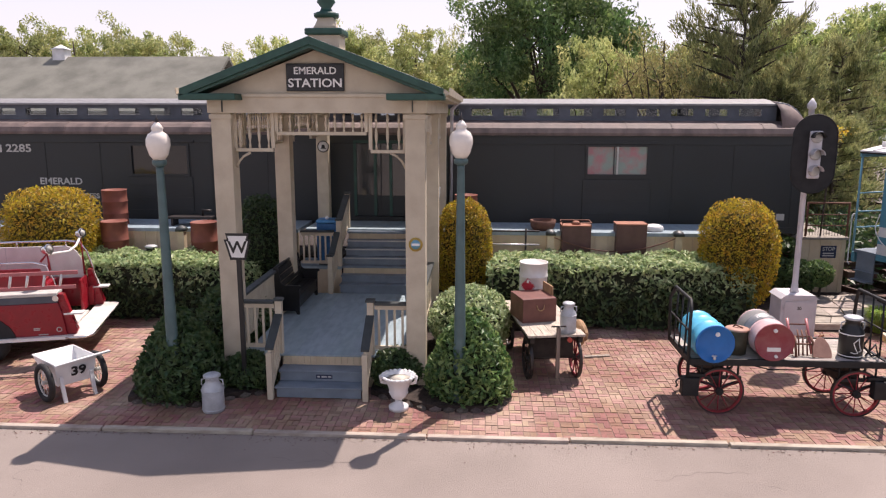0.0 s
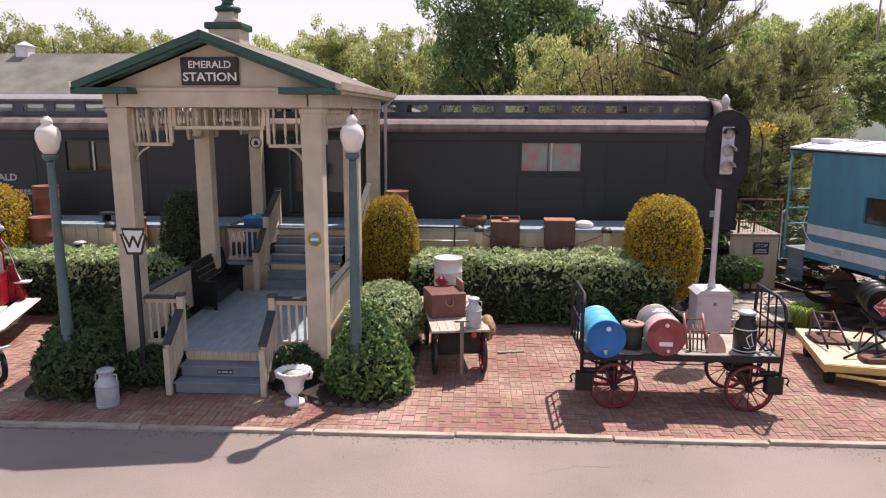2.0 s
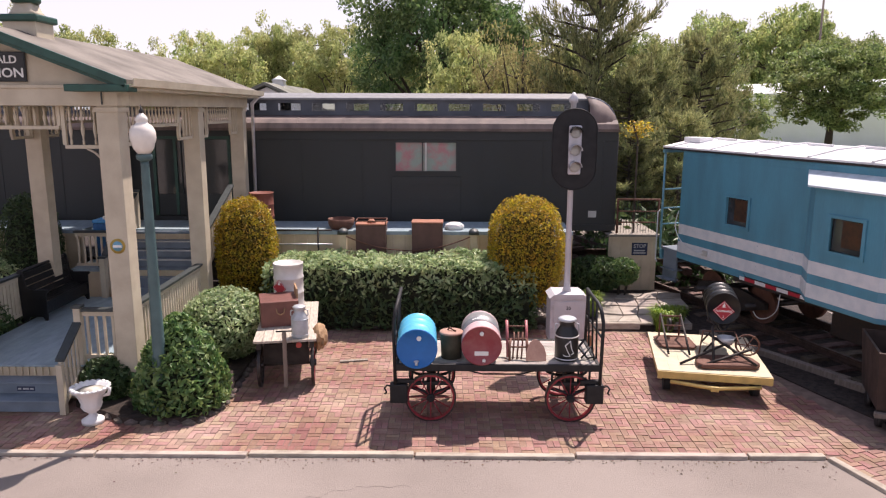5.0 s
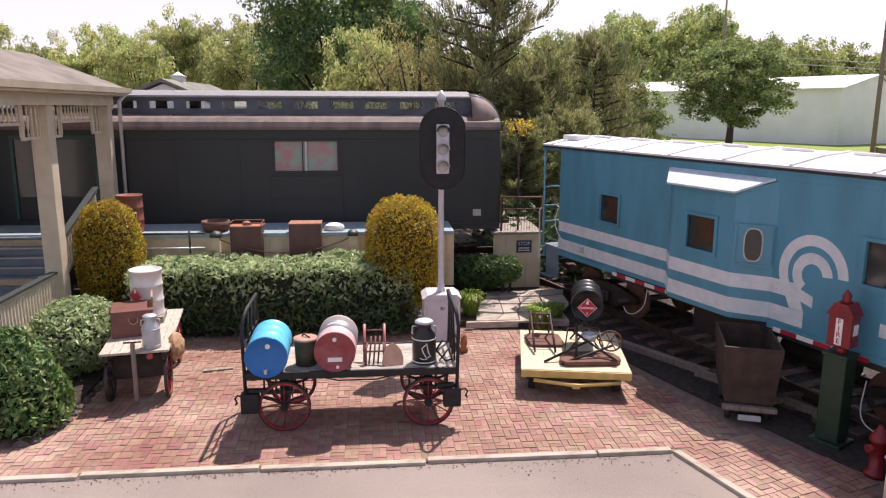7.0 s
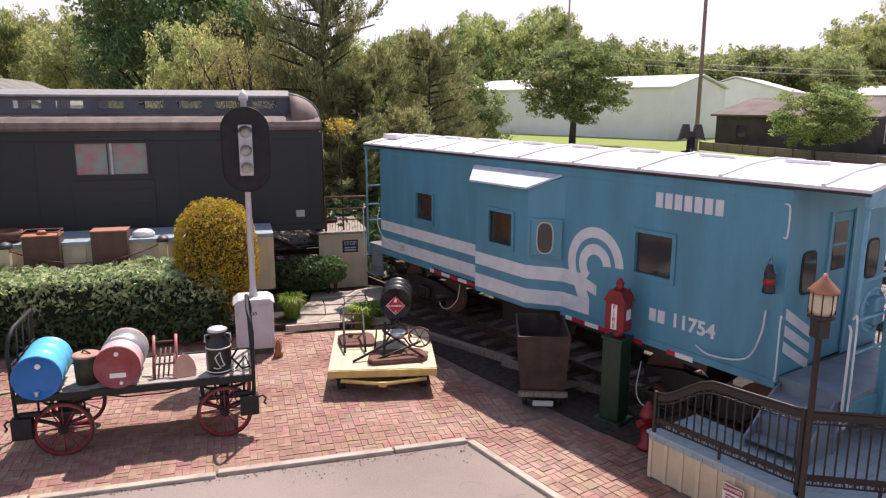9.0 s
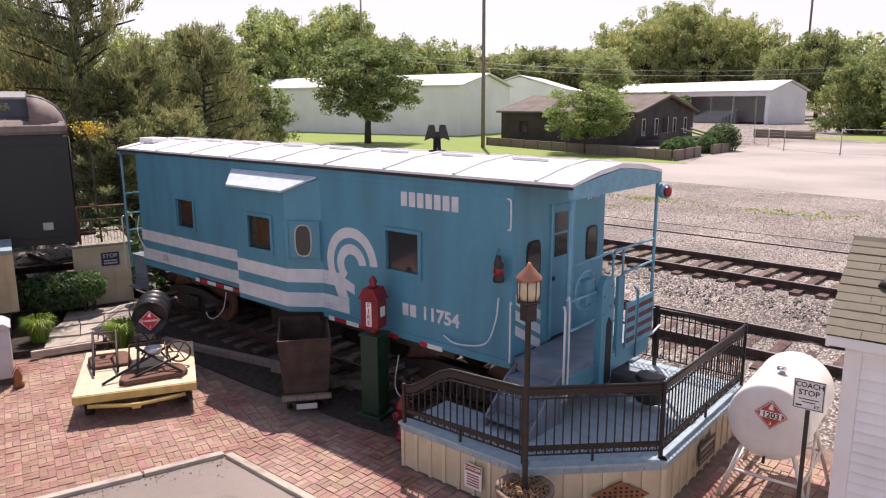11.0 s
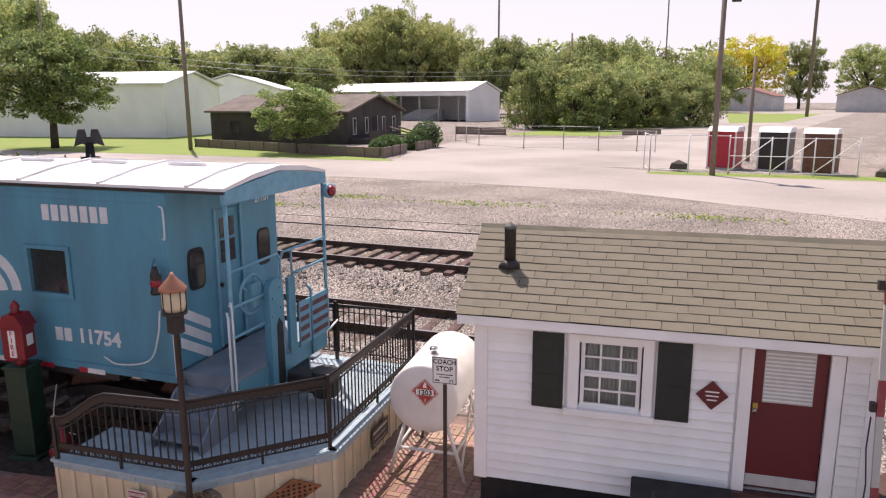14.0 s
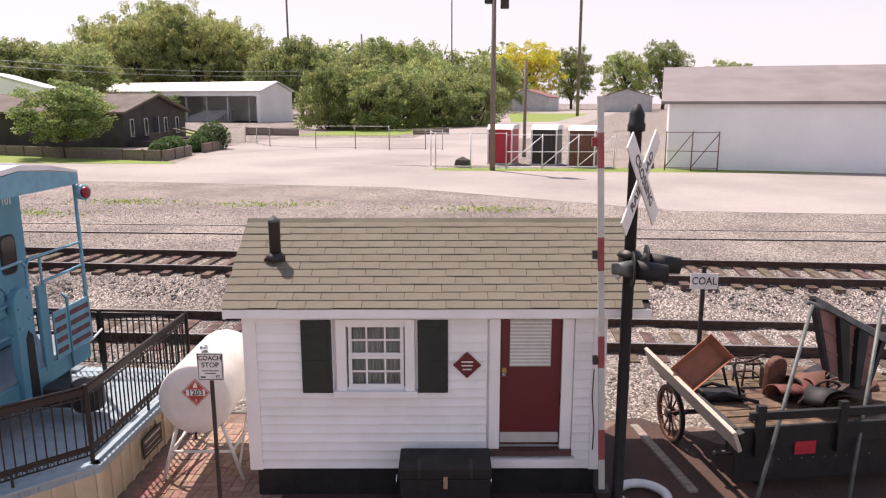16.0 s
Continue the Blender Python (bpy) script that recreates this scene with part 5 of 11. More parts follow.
for a_ in ((-0.31, -0.37, -0.27, 0.35), (0.27, -0.37, 0.31, 0.35), (-0.269, 0.31, 0.269, 0.35), (-0.269, -0.37, 0.269, -0.33)):
    part("panel_edge", box(a_[0], -0.05, a_[1], a_[2], -0.031, a_[3]), BLUE, ov)
part("oval_pane", prism(bmesh.new(), oval, -0.052, -0.046, "y"), GLASSD, ov)
# stripes: on the side, round the bay and on to the emblem
for z0, z1 in ((1.92, 2.17), (1.46, 1.73)):
    part("stripe", box(U0 + 0.01, V0 - 0.005, z0, -7.74, V0 - 0.001, z1), STRIPE, cab, "white painted stripe")
    part("stripe", prism(bmesh.new(), [(-7.735, V0 - 0.006), (-7.2, BV - 0.006), (-5.648, BV - 0.006), (-5.1, V0 - 0.006), (-5.1, V0 - 0.002), (-5.652, BV - 0.002), (-7.198, BV - 0.002), (-7.733, V0 - 0.002)], z0, z1), STRIPE, cab, "white painted stripe")
    part("stripe", prism(bmesh.new(), [(-5.098, z0), (-4.42 if z0 < 1.8 else -4.72, z0 + 0.0), (-4.42 if z0 < 1.8 else -4.6, z1), (-5.098, z1)], V0 - 0.006, V0 - 0.002, "y"), STRIPE, cab, "white painted stripe")


def arc_band(r0, r1, a0, a1, c, seg=28):
    pts = [(c[0] + r1 * math.cos(a0 + (a1 - a0) * k / seg), c[1] + r1 * math.sin(a0 + (a1 - a0) * k / seg)) for k in range(seg + 1)]
    pts += [(c[0] + r0 * math.cos(a1 + (a0 - a1) * k / seg), c[1] + r0 * math.sin(a1 + (a0 - a1) * k / seg)) for k in range(seg + 1)]
    bm = bmesh.new()
    vs = [[bm.verts.new((x, y, z)) for x, z in pts] for y in (V0 - 0.007, V0 - 0.002)]
    m = len(pts)
    for k in range(seg):
        bm.faces.new((vs[0][k], vs[0][k + 1], vs[0][m - 2 - k], vs[0][m - 1 - k]))
    for k in range(m):
        bm.faces.new((vs[0][k], vs[0][(k + 1) % m], vs[1][(k + 1) % m], vs[1][k]))
    bmesh.ops.recalc_face_normals(bm, faces=bm.faces[:])
    return bm


part("emblem_arc", arc_band(0.46, 0.64, 0.05, 3.85, (-4.33, 2.38)), STRIPE, cab, "white painted arc")
part("emblem_arc", arc_band(0.19, 0.37, 0.1, 4.1, (-4.33, 2.36)), STRIPE, cab, "white painted arc")
part("emblem_band", prism(bmesh.new(), [(-4.83, 2.0), (-4.66, 2.14), (-4.27, 2.02), (-4.27, 1.84), (-4.5, 1.9), (-4.42, 1.735), (-4.7, 1.735)], V0 - 0.0065, V0 - 0.002, "y"), STRIPE, cab, "white painted band")
for k in range(7):
    part("name_bar", box(-3.12 + 0.175 * k, V0 - 0.006, 3.51, -2.99 + 0.175 * k, V0 - 0.001, 3.74), STRIPE, cab, "white painted bar")
for k in range(2):
    part("name_bar", box(-3.12 + 0.17 * k, V0 - 0.006, 1.71, -2.99 + 0.17 * k, V0 - 0.001, 1.91), STRIPE, cab, "white painted bar")
words("lettering", "11754", 0.30, STRIPE, cab, facing(-2.31, V0 - 0.004, 1.81), 0.002, "white painted numbers", 1.05, 0.03)
# red and white reflector strip under the sill

for k in range(46):
    u = -9.6 + 0.16 * k
    if (-9.6 < u < -5.9 or -5.0 < u < -3.3 or -2.75 < u < -2.1):
        part("reflector", box(u, V0 - 0.032, 1.265, u + 0.155, V0 - 0.02, 1.34), SIGNRED if (k // 2) % 2 else SIGNWHITE, cab)

part("side_sill", box(-9.65, V0 - 0.019, 1.2, -2.0, V0 + 0.1, 1.355), IRON, cab)
# roof
rp_ = [(0.0, 4.03), (0.0, 4.07), (0.7, 4.2), (1.37, 4.26), (2.04, 4.2), (2.74, 4.07), (2.74, 4.03), (2.04, 4.13), (1.37, 4.19), (0.7, 4.13)]
part("roof", prism(bmesh.new(), rp_, -12.6, 0.0, "x"), CABROOF, cab, "white coated arched roof")
for k in range(9):
    u = -12.2 + 1.45 * k
    part("roof_rib", prism(bmesh.new(), [(0.0, 4.071), (0.7, 4.201), (1.37, 4.261), (2.04, 4.201), (2.74, 4.071), (2.74, 4.10), (2.04, 4.235), (1.37, 4.29), (0.7, 4.235), (0.0, 4.10)], u, u + 0.05, "x"), CABROOF, cab)
    if k < 8:
        part("walkway_bracket", box(u + 0.3, 1.1, 4.24, u + 0.95, 1.16, 4.285), CABROOF, cab)
jack = part("smoke_jack", lathe(bmesh.new(), [(0.15, 4.22), (0.15, 4.262), (0.075, 4.27), (0.065, 4.50)], 16), BLACKM, cab, "black smoke jack with a winged draught cap")
jack.matrix_basis = pose(-3.9, 1.8, 0.0, 0, 0, 43)
part("flue_top", box(-0.10, -0.05, 4.47, 0.10, 0.05, 4.60), BLACKM, jack, bevel=0.01)
for sg in (-1, 1):
    part("draught_wing", prism(bmesh.new(), [(sg * 0.065, 4.50), (sg * 0.23, 4.44), (sg * 0.15, 4.72), (sg * 0.05, 4.72), (sg * 0.03, 4.62)], -0.09, 0.09, "y"), BLACKM, jack)
part("roof_hatch", box(-12.45, 0.5, 4.17, -11.8, 0.9, 4.30), CABROOF, cab, bevel=0.02)
part("roof_fascia", prism(bmesh.new(), [(0.0, 3.86), (2.74, 3.86), (2.74, 4.03), (1.37, 4.18), (0.0, 4.03)], -0.06, -0.002, "x"), BLUEL, cab, "light blue end fascia")
part("roof_fascia", prism(bmesh.new(), [(0.0, 3.9), (2.74, 3.9), (2.74, 4.03), (1.37, 4.18), (0.0, 4.03)], -12.59, -12.54, "x"), BLUEL, cab)
# end wall with door and windows
EU = U1
part("end_wall", box(EU - 0.06, V0 + 0.061, ZB, EU, 1.02, ZT + 0.1), BLUE, cab)
part("end_wall", box(EU - 0.06, 1.66, ZB, EU, V1 - 0.061, ZT + 0.1), BLUE, cab)
part("end_wall", box(EU - 0.06, 1.021, 3.60, EU, 1.659, ZT + 0.1), BLUE, cab)
dr = part("end_door", box(EU - 0.05, 1.03, 1.50, EU - 0.012, 1.65, 3.59), BLUE, cab, "blue end door")
part("door_pane", box(EU - 0.011, 1.16, 2.78, EU - 0.004, 1.52, 3.12), GLASSD, dr)
part("door_pane", box(EU - 0.011, 1.16, 3.16, EU - 0.004, 1.52, 3.46), GLASSD, dr)
part("door_frame", box(EU, 1.0, 1.5, EU + 0.03, 1.04, 3.62), BLUEL, dr)
part("door_frame", box(EU, 1.64, 1.5, EU + 0.03, 1.68, 3.62), BLUEL, dr)
part("door_knob", lathe(bmesh.new(), [(0.03, 0), (0.04, 0.03), (0.0001, 0.05)], 10, pose(EU - 0.01, 1.12, 2.45, 0, 90, 0)), IRON, dr)
for vv in (0.56, 2.28):
    rr = [(vv + 0.155 * math.copysign(abs(math.cos(a)) ** 0.45, math.cos(a)), 2.83 + 0.27 * math.copysign(abs(math.sin(a)) ** 0.45, math.sin(a))) for a in [2 * math.pi * k / 20 for k in range(20)]]
    o = part("end_window", prism(bmesh.new(), [((y - vv) * 1.2 + vv, (z - 2.83) * 1.13 + 2.83) for y, z in rr], EU + 0.001, EU + 0.012, "x"), BLACKM, cab)
    part("pane", prism(bmesh.new(), rr, EU + 0.0125, EU + 0.016, "x"), GLASSD, o)
for k in range(3):
    part("warning_stripe", prism(bmesh.new(), [(0.12, 2.40 - 0.23 * k), (0.78, 2.02 - 0.23 * k), (0.78, 1.87 - 0.23 * k), (0.12, 2.25 - 0.23 * k)], EU + 0.002, EU + 0.006, "x"), STRIPE, cab, "white slanted stripe")
words("lettering", "21101", 0.17, STRIPE, cab, Matrix(((0, 0, 1, EU + 0.004), (1, 0, 0, 2.3), (0, 1, 0, 3.63), (0, 0, 0, 1))), 0.002, "white painted numbers", 1.0)
# platform, posts, rails and ladders at both ends
for e, u0, u1 in ((1, U1, -0.04), (-1, -12.56, U0)):
    pf = part("end_platform", box(u0 + 0.002, 0.1, 1.38, u1, 2.64, 1.45), STEP, cab, "blue-grey end platform")
    uo = u1 if e > 0 else u0
    part("end_beam", box(uo - 0.08, 0.1, 1.10, uo + 0.02, 2.64, 1.379), BLUE, cab, bevel=0.02)
    for v in (0.06, 2.68):
        part("corner_post", tube(bmesh.new(), [(uo, v, 1.4), (uo, v, 4.02)], 0.028), BLUEL, cab)
    for z in (2.04, 2.46):
        part("end_rail", tube(bmesh.new(), [(uo, 0.06, z), (uo, 0.90, z)], 0.02, 6), BLUEL, cab)
    part("end_rail", tube(bmesh.new(), [(uo, 1.62, 2.58), (uo, 2.68, 2.60)], 0.02, 6), BLUEL, cab)
    part("end_rail", tube(bmesh.new(), [(uo, 0.06, 2.95), (uo, 1.22, 2.97), (uo, 1.30, 2.88), (uo, 1.38, 2.97), (uo, 2.68, 2.96)], 0.02, 6), BLUEL, cab)
    part("gate_post", box(uo - 0.03, 1.46, 1.30, uo + 0.03, 1.66, 2.56), BLUE, cab, "broad blue upright", bevel=0.015)
    part("gate_post", tube(bmesh.new(), [(uo, 1.62, 2.5), (uo, 1.62, 2.96)], 0.018, 6), BLUEL, cab)
    part("gate_post", tube(bmesh.new(), [(uo + e * 0.06, 2.06, 1.15), (uo + e * 0.06, 2.06, 2.22), (uo, 2.06, 2.3)], 0.022, 6), BLUE, cab)
    part("gate_post", tube(bmesh.new(), [(uo, 1.30, 1.4), (uo, 1.30, 2.88)], 0.018, 6), BLUEL, cab)
    part("step_rail", tube(bmesh.new(), [(uo - e * 0.02, -0.02, 2.42), (uo + e * 0.02, -0.05, 2.36), (uo + e * 0.02, -0.05, 1.1), (uo - e * 0.02, -0.02, 1.04)], 0.016, 6), STRIPE, cab, "white bent handrail")
    part("side_grab", tube(bmesh.new(), [(uo, 2.5, 1.36), (uo + e * 0.08, 2.62, 1.40), (uo + e * 0.08, 2.9, 1.47)], 0.018, 6), STRIPE, cab)
    part("drawbar", box(min(uo, uo + e * 0.55), 1.2, 0.85, max(uo, uo + e * 0.55), 1.55, 1.12), IRON, cab, bevel=0.04)
    part("knuckle", lathe(bmesh.new(), [(0.2, -0.2), (0.22, -0.15), (0.22, 0.15), (0.2, 0.2)], 14, pose(uo + e * 0.62, 1.42, 0.98)), IRON, cab)
    # corner steps
    for sv in (0.1, 2.2):
        st = part("corner_step", box(u0 + 0.12, sv, 0.62, u1 - 0.1, sv + 0.04, 1.39), STEP, cab)
        for k in range(3):
            part("step_tread", box(u0 + 0.13, sv + 0.041 - 0.12 * (2 - k) * (1 if sv < 1 else -1), 0.66 + 0.24 * k, u1 - 0.12, sv + 0.34 - 0.12 * (2 - k) * (1 if sv < 1 else -1), 0.69 + 0.24 * k), STEP, st)
part("brake_wheel", ring(bmesh.new(), (-0.16, 0.72, 2.48), (1, 0.0, 0.0), 0.28, 0.018, 24, 6), BLUEL, cab)
bw = bmesh.new()
for k in range(5):
    a = 2 * math.pi * k / 5
    cyl(bw, (-0.16, 0.72, 2.48), (-0.16, 0.72 + 0.27 * math.cos(a), 2.48 + 0.27 * math.sin(a)), 0.012, 0.012, 6)
part("brake_spokes", bw, BLUEL, cab)
part("brake_gear", box(-0.20, 0.60, 2.3, -0.06, 0.84, 2.66), BLUE, cab, bevel=0.03)
bst = part("brake_stand", prism(bmesh.new(), [(0.84, 0.98), (1.22, 0.98), (1.22, 2.45)] + [(1.03 + 0.19 * math.cos(math.pi * k / 8), 2.47 + 0.19 * math.sin(math.pi * k / 8)) for k in range(1, 8)] + [(0.84, 2.45)], -0.06, 0.05, "x"), BLUE, cab, "tall blue steel brake stand", bevel=0.01)
part("brake_slot", prism(bmesh.new(), [(0.98, 1.02), (1.17, 1.02), (1.15, 1.95), (1.06, 2.05), (1.0, 1.95)], 0.051, 0.056, "x"), BLACKM, bst)
for y, z in ((0.92, 2.38), (1.12, 2.2), (0.9, 2.12), (1.13, 2.5)):
    part("bolt", cyl(bmesh.new(), (0.05, y, z), (0.075, y, z), 0.022, 0.018, 8), BLUEL, bst)
pk = part("picket_gate", box(-0.01, 1.70, 1.38, 0.02, 2.66, 2.10), BLUEL, cab, "blue end gate with dull red stripes", bevel=0.006)
GATERED = mat("dull maroon stripe", (0.13, 0.045, 0.055), 0.55, var=0.15)
for k in range(4):
    z = 1.46 + 0.16 * k
    for v0, v1 in ((1.72, 1.98), (2.10, 2.60)):
        part("gate_bar", prism(bmesh.new(), [(v0, z), (v1, z), (v1, z + 0.075), (v0, z + 0.075)], 0.021, 0.026, "x"), GATERED, pk)
ml = part("marker_lamp", lathe(bmesh.new(), [(0.1, -0.02), (0.12, 0.02), (0.12, 0.1), (0.08, 0.12)], 16, pose(0.04, 2.68, 3.74, 0, 90, -20)), BLUEL, cab)
part("marker_lens", lathe(bmesh.new(), [(0.095, 0.121), (0.06, 0.15), (0.0001, 0.16)], 16, pose(0.04, 2.68, 3.74, 0, 90, -20)), RED, ml)
# grab irons and trailing hoses
def rounded(pts, n=5):
    """Points of a smooth curve through pts."""
    q = [Vector(p) for p in pts]
    q = [q[0] * 2 - q[1]] + q + [q[-1] * 2 - q[-2]]
    out = []
    for a, b, c, d in zip(q, q[1:], q[2:], q[3:]):
        for k in range(n):
            t = k / n
            out.append(0.5 * (b * 2 + (c - a) * t + (a * 2 - b * 5 + c * 4 - d) * t * t + (b * 3 - a - c * 3 + d) * t ** 3))
    return out + [q[-2]]


for pts in ([(-1.02, -0.02, 3.8), (-0.93, -0.06, 3.76), (-0.93, -0.06, 3.4), (-1.0, -0.02, 3.36)], [(-1.15, -0.02, 2.35), (-1.16, -0.08, 2.0), (-1.35, -0.08, 1.62), (-1.9, -0.07, 1.5), (-2.2, -0.02, 1.56)], [(-0.92, -0.02, 2.3), (-0.9, -0.08, 2.26), (-0.9, -0.08, 1.5), (-0.95, -0.02, 1.46)], [(-11.75, -0.02, 2.5), (-11.8, -0.06, 2.1), (-11.5, -0.06, 1.75), (-10.9, -0.06, 1.6), (-10.7, -0.02, 1.62)], [(-8.1, -0.1, 1.25), (-8.0, -0.25, 0.95), (-8.15, -0.35, 0.75), (-8.4, -0.35, 0.7), (-8.6, -0.3, 0.78)], [(-3.2, 0.0, 1.0), (-3.1, -0.2, 0.6), (-2.9, -0.3, 0.45), (-2.6, -0.3, 0.42)], [(-0.05, 0.02, 2.5), (0.03, -0.03, 2.45), (0.03, -0.03, 1.2), (-0.05, 0.02, 1.15)]):
    part("grab_iron", tube(bmesh.new(), rounded(pts), 0.013 if pts[0][2] > 1.3 else 0.010, 6), STRIPE if pts[0][2] > 1.3 else SIGNGREY, cab, "white bent handrail" if pts[0][2] > 1.3 else "grey hanging air hose")
part("outlet_box", box(-10.75, -0.03, 1.55, -10.6, 0.02, 1.68), SIGNGREY, cab)
# old lantern hung at the corner
la = part("lantern", lathe(bmesh.new(), [(0.08, 2.62), (0.085, 2.66), (0.07, 2.7), (0.07, 2.84), (0.075, 2.88), (0.04, 2.95), (0.03, 3.0)], 12, pose(-1.08, -0.12, 0)), IRON, cab, "hanging railway lantern")
part("lantern_glass", lathe(bmesh.new(), [(0.06, 2.7), (0.078, 2.75), (0.078, 2.8), (0.06, 2.84)], 12, pose(-1.08, -0.12, 0)), RED, la)
part("lantern_bail", tube(bmesh.new(), [(-1.0, -0.12, 2.9), (-1.08, -0.12, 3.12), (-1.16, -0.12, 2.9)], 0.008, 6), BLUE, la)
# trucks
for tu in (-10.2, -2.3):
    for v in (0.45, 2.2):
        fr = bmesh.new()
        prism(fr, [(tu - 1.15, 0.62), (tu - 0.4, 0.4), (tu + 0.4, 0.4), (tu + 1.15, 0.62), (tu + 1.15, 0.76), (tu + 0.45, 0.9), (tu - 0.45, 0.9), (tu - 1.15, 0.76)], v - 0.06, v + 0.06, "y")
        f = part("truck_frame", fr, IRON, cab)
        for k in range(3):
            part("spring", lathe(bmesh.new(), [(0.06, 0.46), (0.07, 0.5), (0.06, 0.54), (0.07, 0.58), (0.06, 0.62), (0.07, 0.66), (0.06, 0.72)], 8, pose(tu - 0.16 + 0.16 * k, v - 0.1 if v < 1 else v + 0.1, 0)), IRON, f)
    for du in (-0.85, 0.85):
        wheelset(cab, tu + du, -0.1, 2.8, 0.64, 0.42)
part("underframe", box(-11.6, 1.0, 0.95, -1.1, 1.75, 1.355), IRON, cab)
part("battery_box", box(-7.2, 0.35, 0.62, -5.6, 0.9, 1.2), IRON, cab, bevel=0.02)
part("air_tank", cyl(bmesh.new(), (-5.2, 0.7, 0.85), (-3.9, 0.7, 0.85), 0.22, 0.22, 16), IRON, cab)


# ---- platform deck by the caboose, with an iron railing ----
pd = tagged(thing("viewing_deck", "low wooden deck with cream board-and-batten skirting", "deck"), kind="structure")
DPTS = [(11.97, 8.82), (12.65, 6.85), (14.28, 6.03), (17.32, 7.05)]


def cabp(u, v):
    p = CAB @ Vector((u, v, 0))
    return (p.x, p.y)


poly = DPTS + [cabp(0.42, 3.3), cabp(-0.7, 3.3), cabp(-0.7, -0.3), cabp(-1.9, -0.3)]


def strip_of(pts, p, n, w):
    """The part of the outline pts that lies between the line through p with normal n and the line w beyond it."""
    for sign, q in ((1, p), (-1, p + n * w)):
        out = []
        for a, b in zip(pts, pts[1:] + pts[:1]):
            da, db = sign * (a - q).dot(n), sign * (b - q).dot(n)
            if da >= 0:
                out.append(a)
            if da * db < 0:
                out.append(a + (b - a) * (da / (da - db)))
        pts = out
        if len(pts) < 3:
            return []
    return pts


bn = Vector((math.cos(radians(-72)), math.sin(radians(-72))))
deck_at = Vector(cabp(-2.2, 0))
for k in range(30):
    s_ = strip_of([Vector(p) for p in poly], deck_at + bn * (0.145 * k), bn, 0.139)
    if len(s_) > 2:
        part("deck_board", prism(bmesh.new(), [tuple(p) for p in s_], 0.56, 0.65), DECK, pd, "blue-grey painted deck board")
for (x0, y0), (x1, y1) in zip(DPTS, DPTS[1:]):
    L = math.hypot(x1 - x0, y1 - y0)
    ang = math.degrees(math.atan2(y1 - y0, x1 - x0))
    base = pose(x0, y0, 0, 0, 0, ang)
    part("skirting", box(0, 0.03, 0, L, 0.06, 0.559), CREAM2, pd, "cream vertical boards").matrix_basis = base
    part("edge_board", box(-0.02, -0.03, 0.645, L + 0.02, 0.14, 0.685), DECK, pd, "blue-grey deck edge", bevel=0.006).matrix_basis = base
    n = int(L / 0.26)
    me = mesh_of("batten", box(-0.025, 0.005, 0, 0.025, 0.029, 0.56), CREAM2)
    for k in range(n + 1):
        piece("batten", me, pd, base @ pose(0.03 + (L - 0.06) * k / n, 0, 0))

fence = thing("iron_railing", "black iron railing with slim pickets and a scrolled top band", "railing")
PK = mesh_of("picket", quad_box(bmesh.new(), -0.008, -0.008, 0, 0.008, 0.008, 1.0), RAILB)
FP = [(12.0, 8.75), (12.70, 6.93), (14.27, 6.13), (17.22, 7.12)]
for n_seg, ((x0, y0), (x1, y1)) in enumerate(zip(FP, FP[1:])):
    L = math.hypot(x1 - x0, y1 - y0)
    ang = math.degrees(math.atan2(y1 - y0, x1 - x0))
    base = pose(x0, y0, 0, 0, 0, ang)

    def topz(s, n_seg=n_seg, L=L):
        if n_seg == 0:
            return 1.24 + 0.43 * smooth(0.0, 0.45, s / L) + 0.02 * smooth(0.5, 1.0, s / L)
        return 1.69
    for dz, r in ((0.0, 0.020), (-0.15, 0.010)):
        pts = [(L * k / 12, 0, topz(L * k / 12) + dz) for k in range(13)] if n_seg == 0 else [(0, 0, 1.69 + dz), (L, 0, 1.69 + dz)]
        part("top_rail", tube(bmesh.new(), pts, r, 6), RAILB, fence).matrix_basis = base
    plate = bmesh.new()
    for k in range(12):
        a0, a1 = L * k / 12, L * (k + 1) / 12
        prism(plate, [(a0, topz(a0) - 0.105), (a1, topz(a1) - 0.105), (a1, topz(a1) - 0.02), (a0, topz(a0) - 0.02)], -0.006, 0.006, "y")
    quad_box(plate, 0, -0.006, 0.845, L, 0.006, 0.905)
    part("band_plate", plate, RAILB, fence).matrix_basis = base
    for z in (0.79, 0.91):
        part("bottom_rail", tube(bmesh.new(), [(0, 0, z), (L, 0, z)], 0.012, 6), RAILB, fence).matrix_basis = base
    sc = bmesh.new()
    for k in range(int(L / 0.075)):
        s = 0.04 + 0.075 * k
        ring(sc, (s, 0, topz(s) - 0.127), (0, 1, 0), 0.020, 0.006, 8, 3)
        ring(sc, (s, 0, 0.818), (0, 1, 0), 0.022, 0.006, 8, 3)
    tagged(part("scroll_band", sc, RAILB, fence), kind="stuff").matrix_basis = base
    n = int(L / 0.105)
    for k in range(n):
        s = L * (k + 0.5) / n
        piece("picket", PK, fence, base @ pose(s, 0, 0.80) @ Matrix.Diagonal((1, 1, max(0.04, topz(s) - 0.93), 1)))
    for s in ((0, L) if n_seg == 0 else (L,)):
        part("post", box(s - 0.022, -0.022, 0.685, s + 0.022, 0.022, topz(s) + 0.03), RAILB, fence).matrix_basis = base
    part("post", box(L * 0.5 - 0.015, -0.015, 0.685, L * 0.5 + 0.015, 0.015, 0.9), RAILB, fence).matrix_basis = base
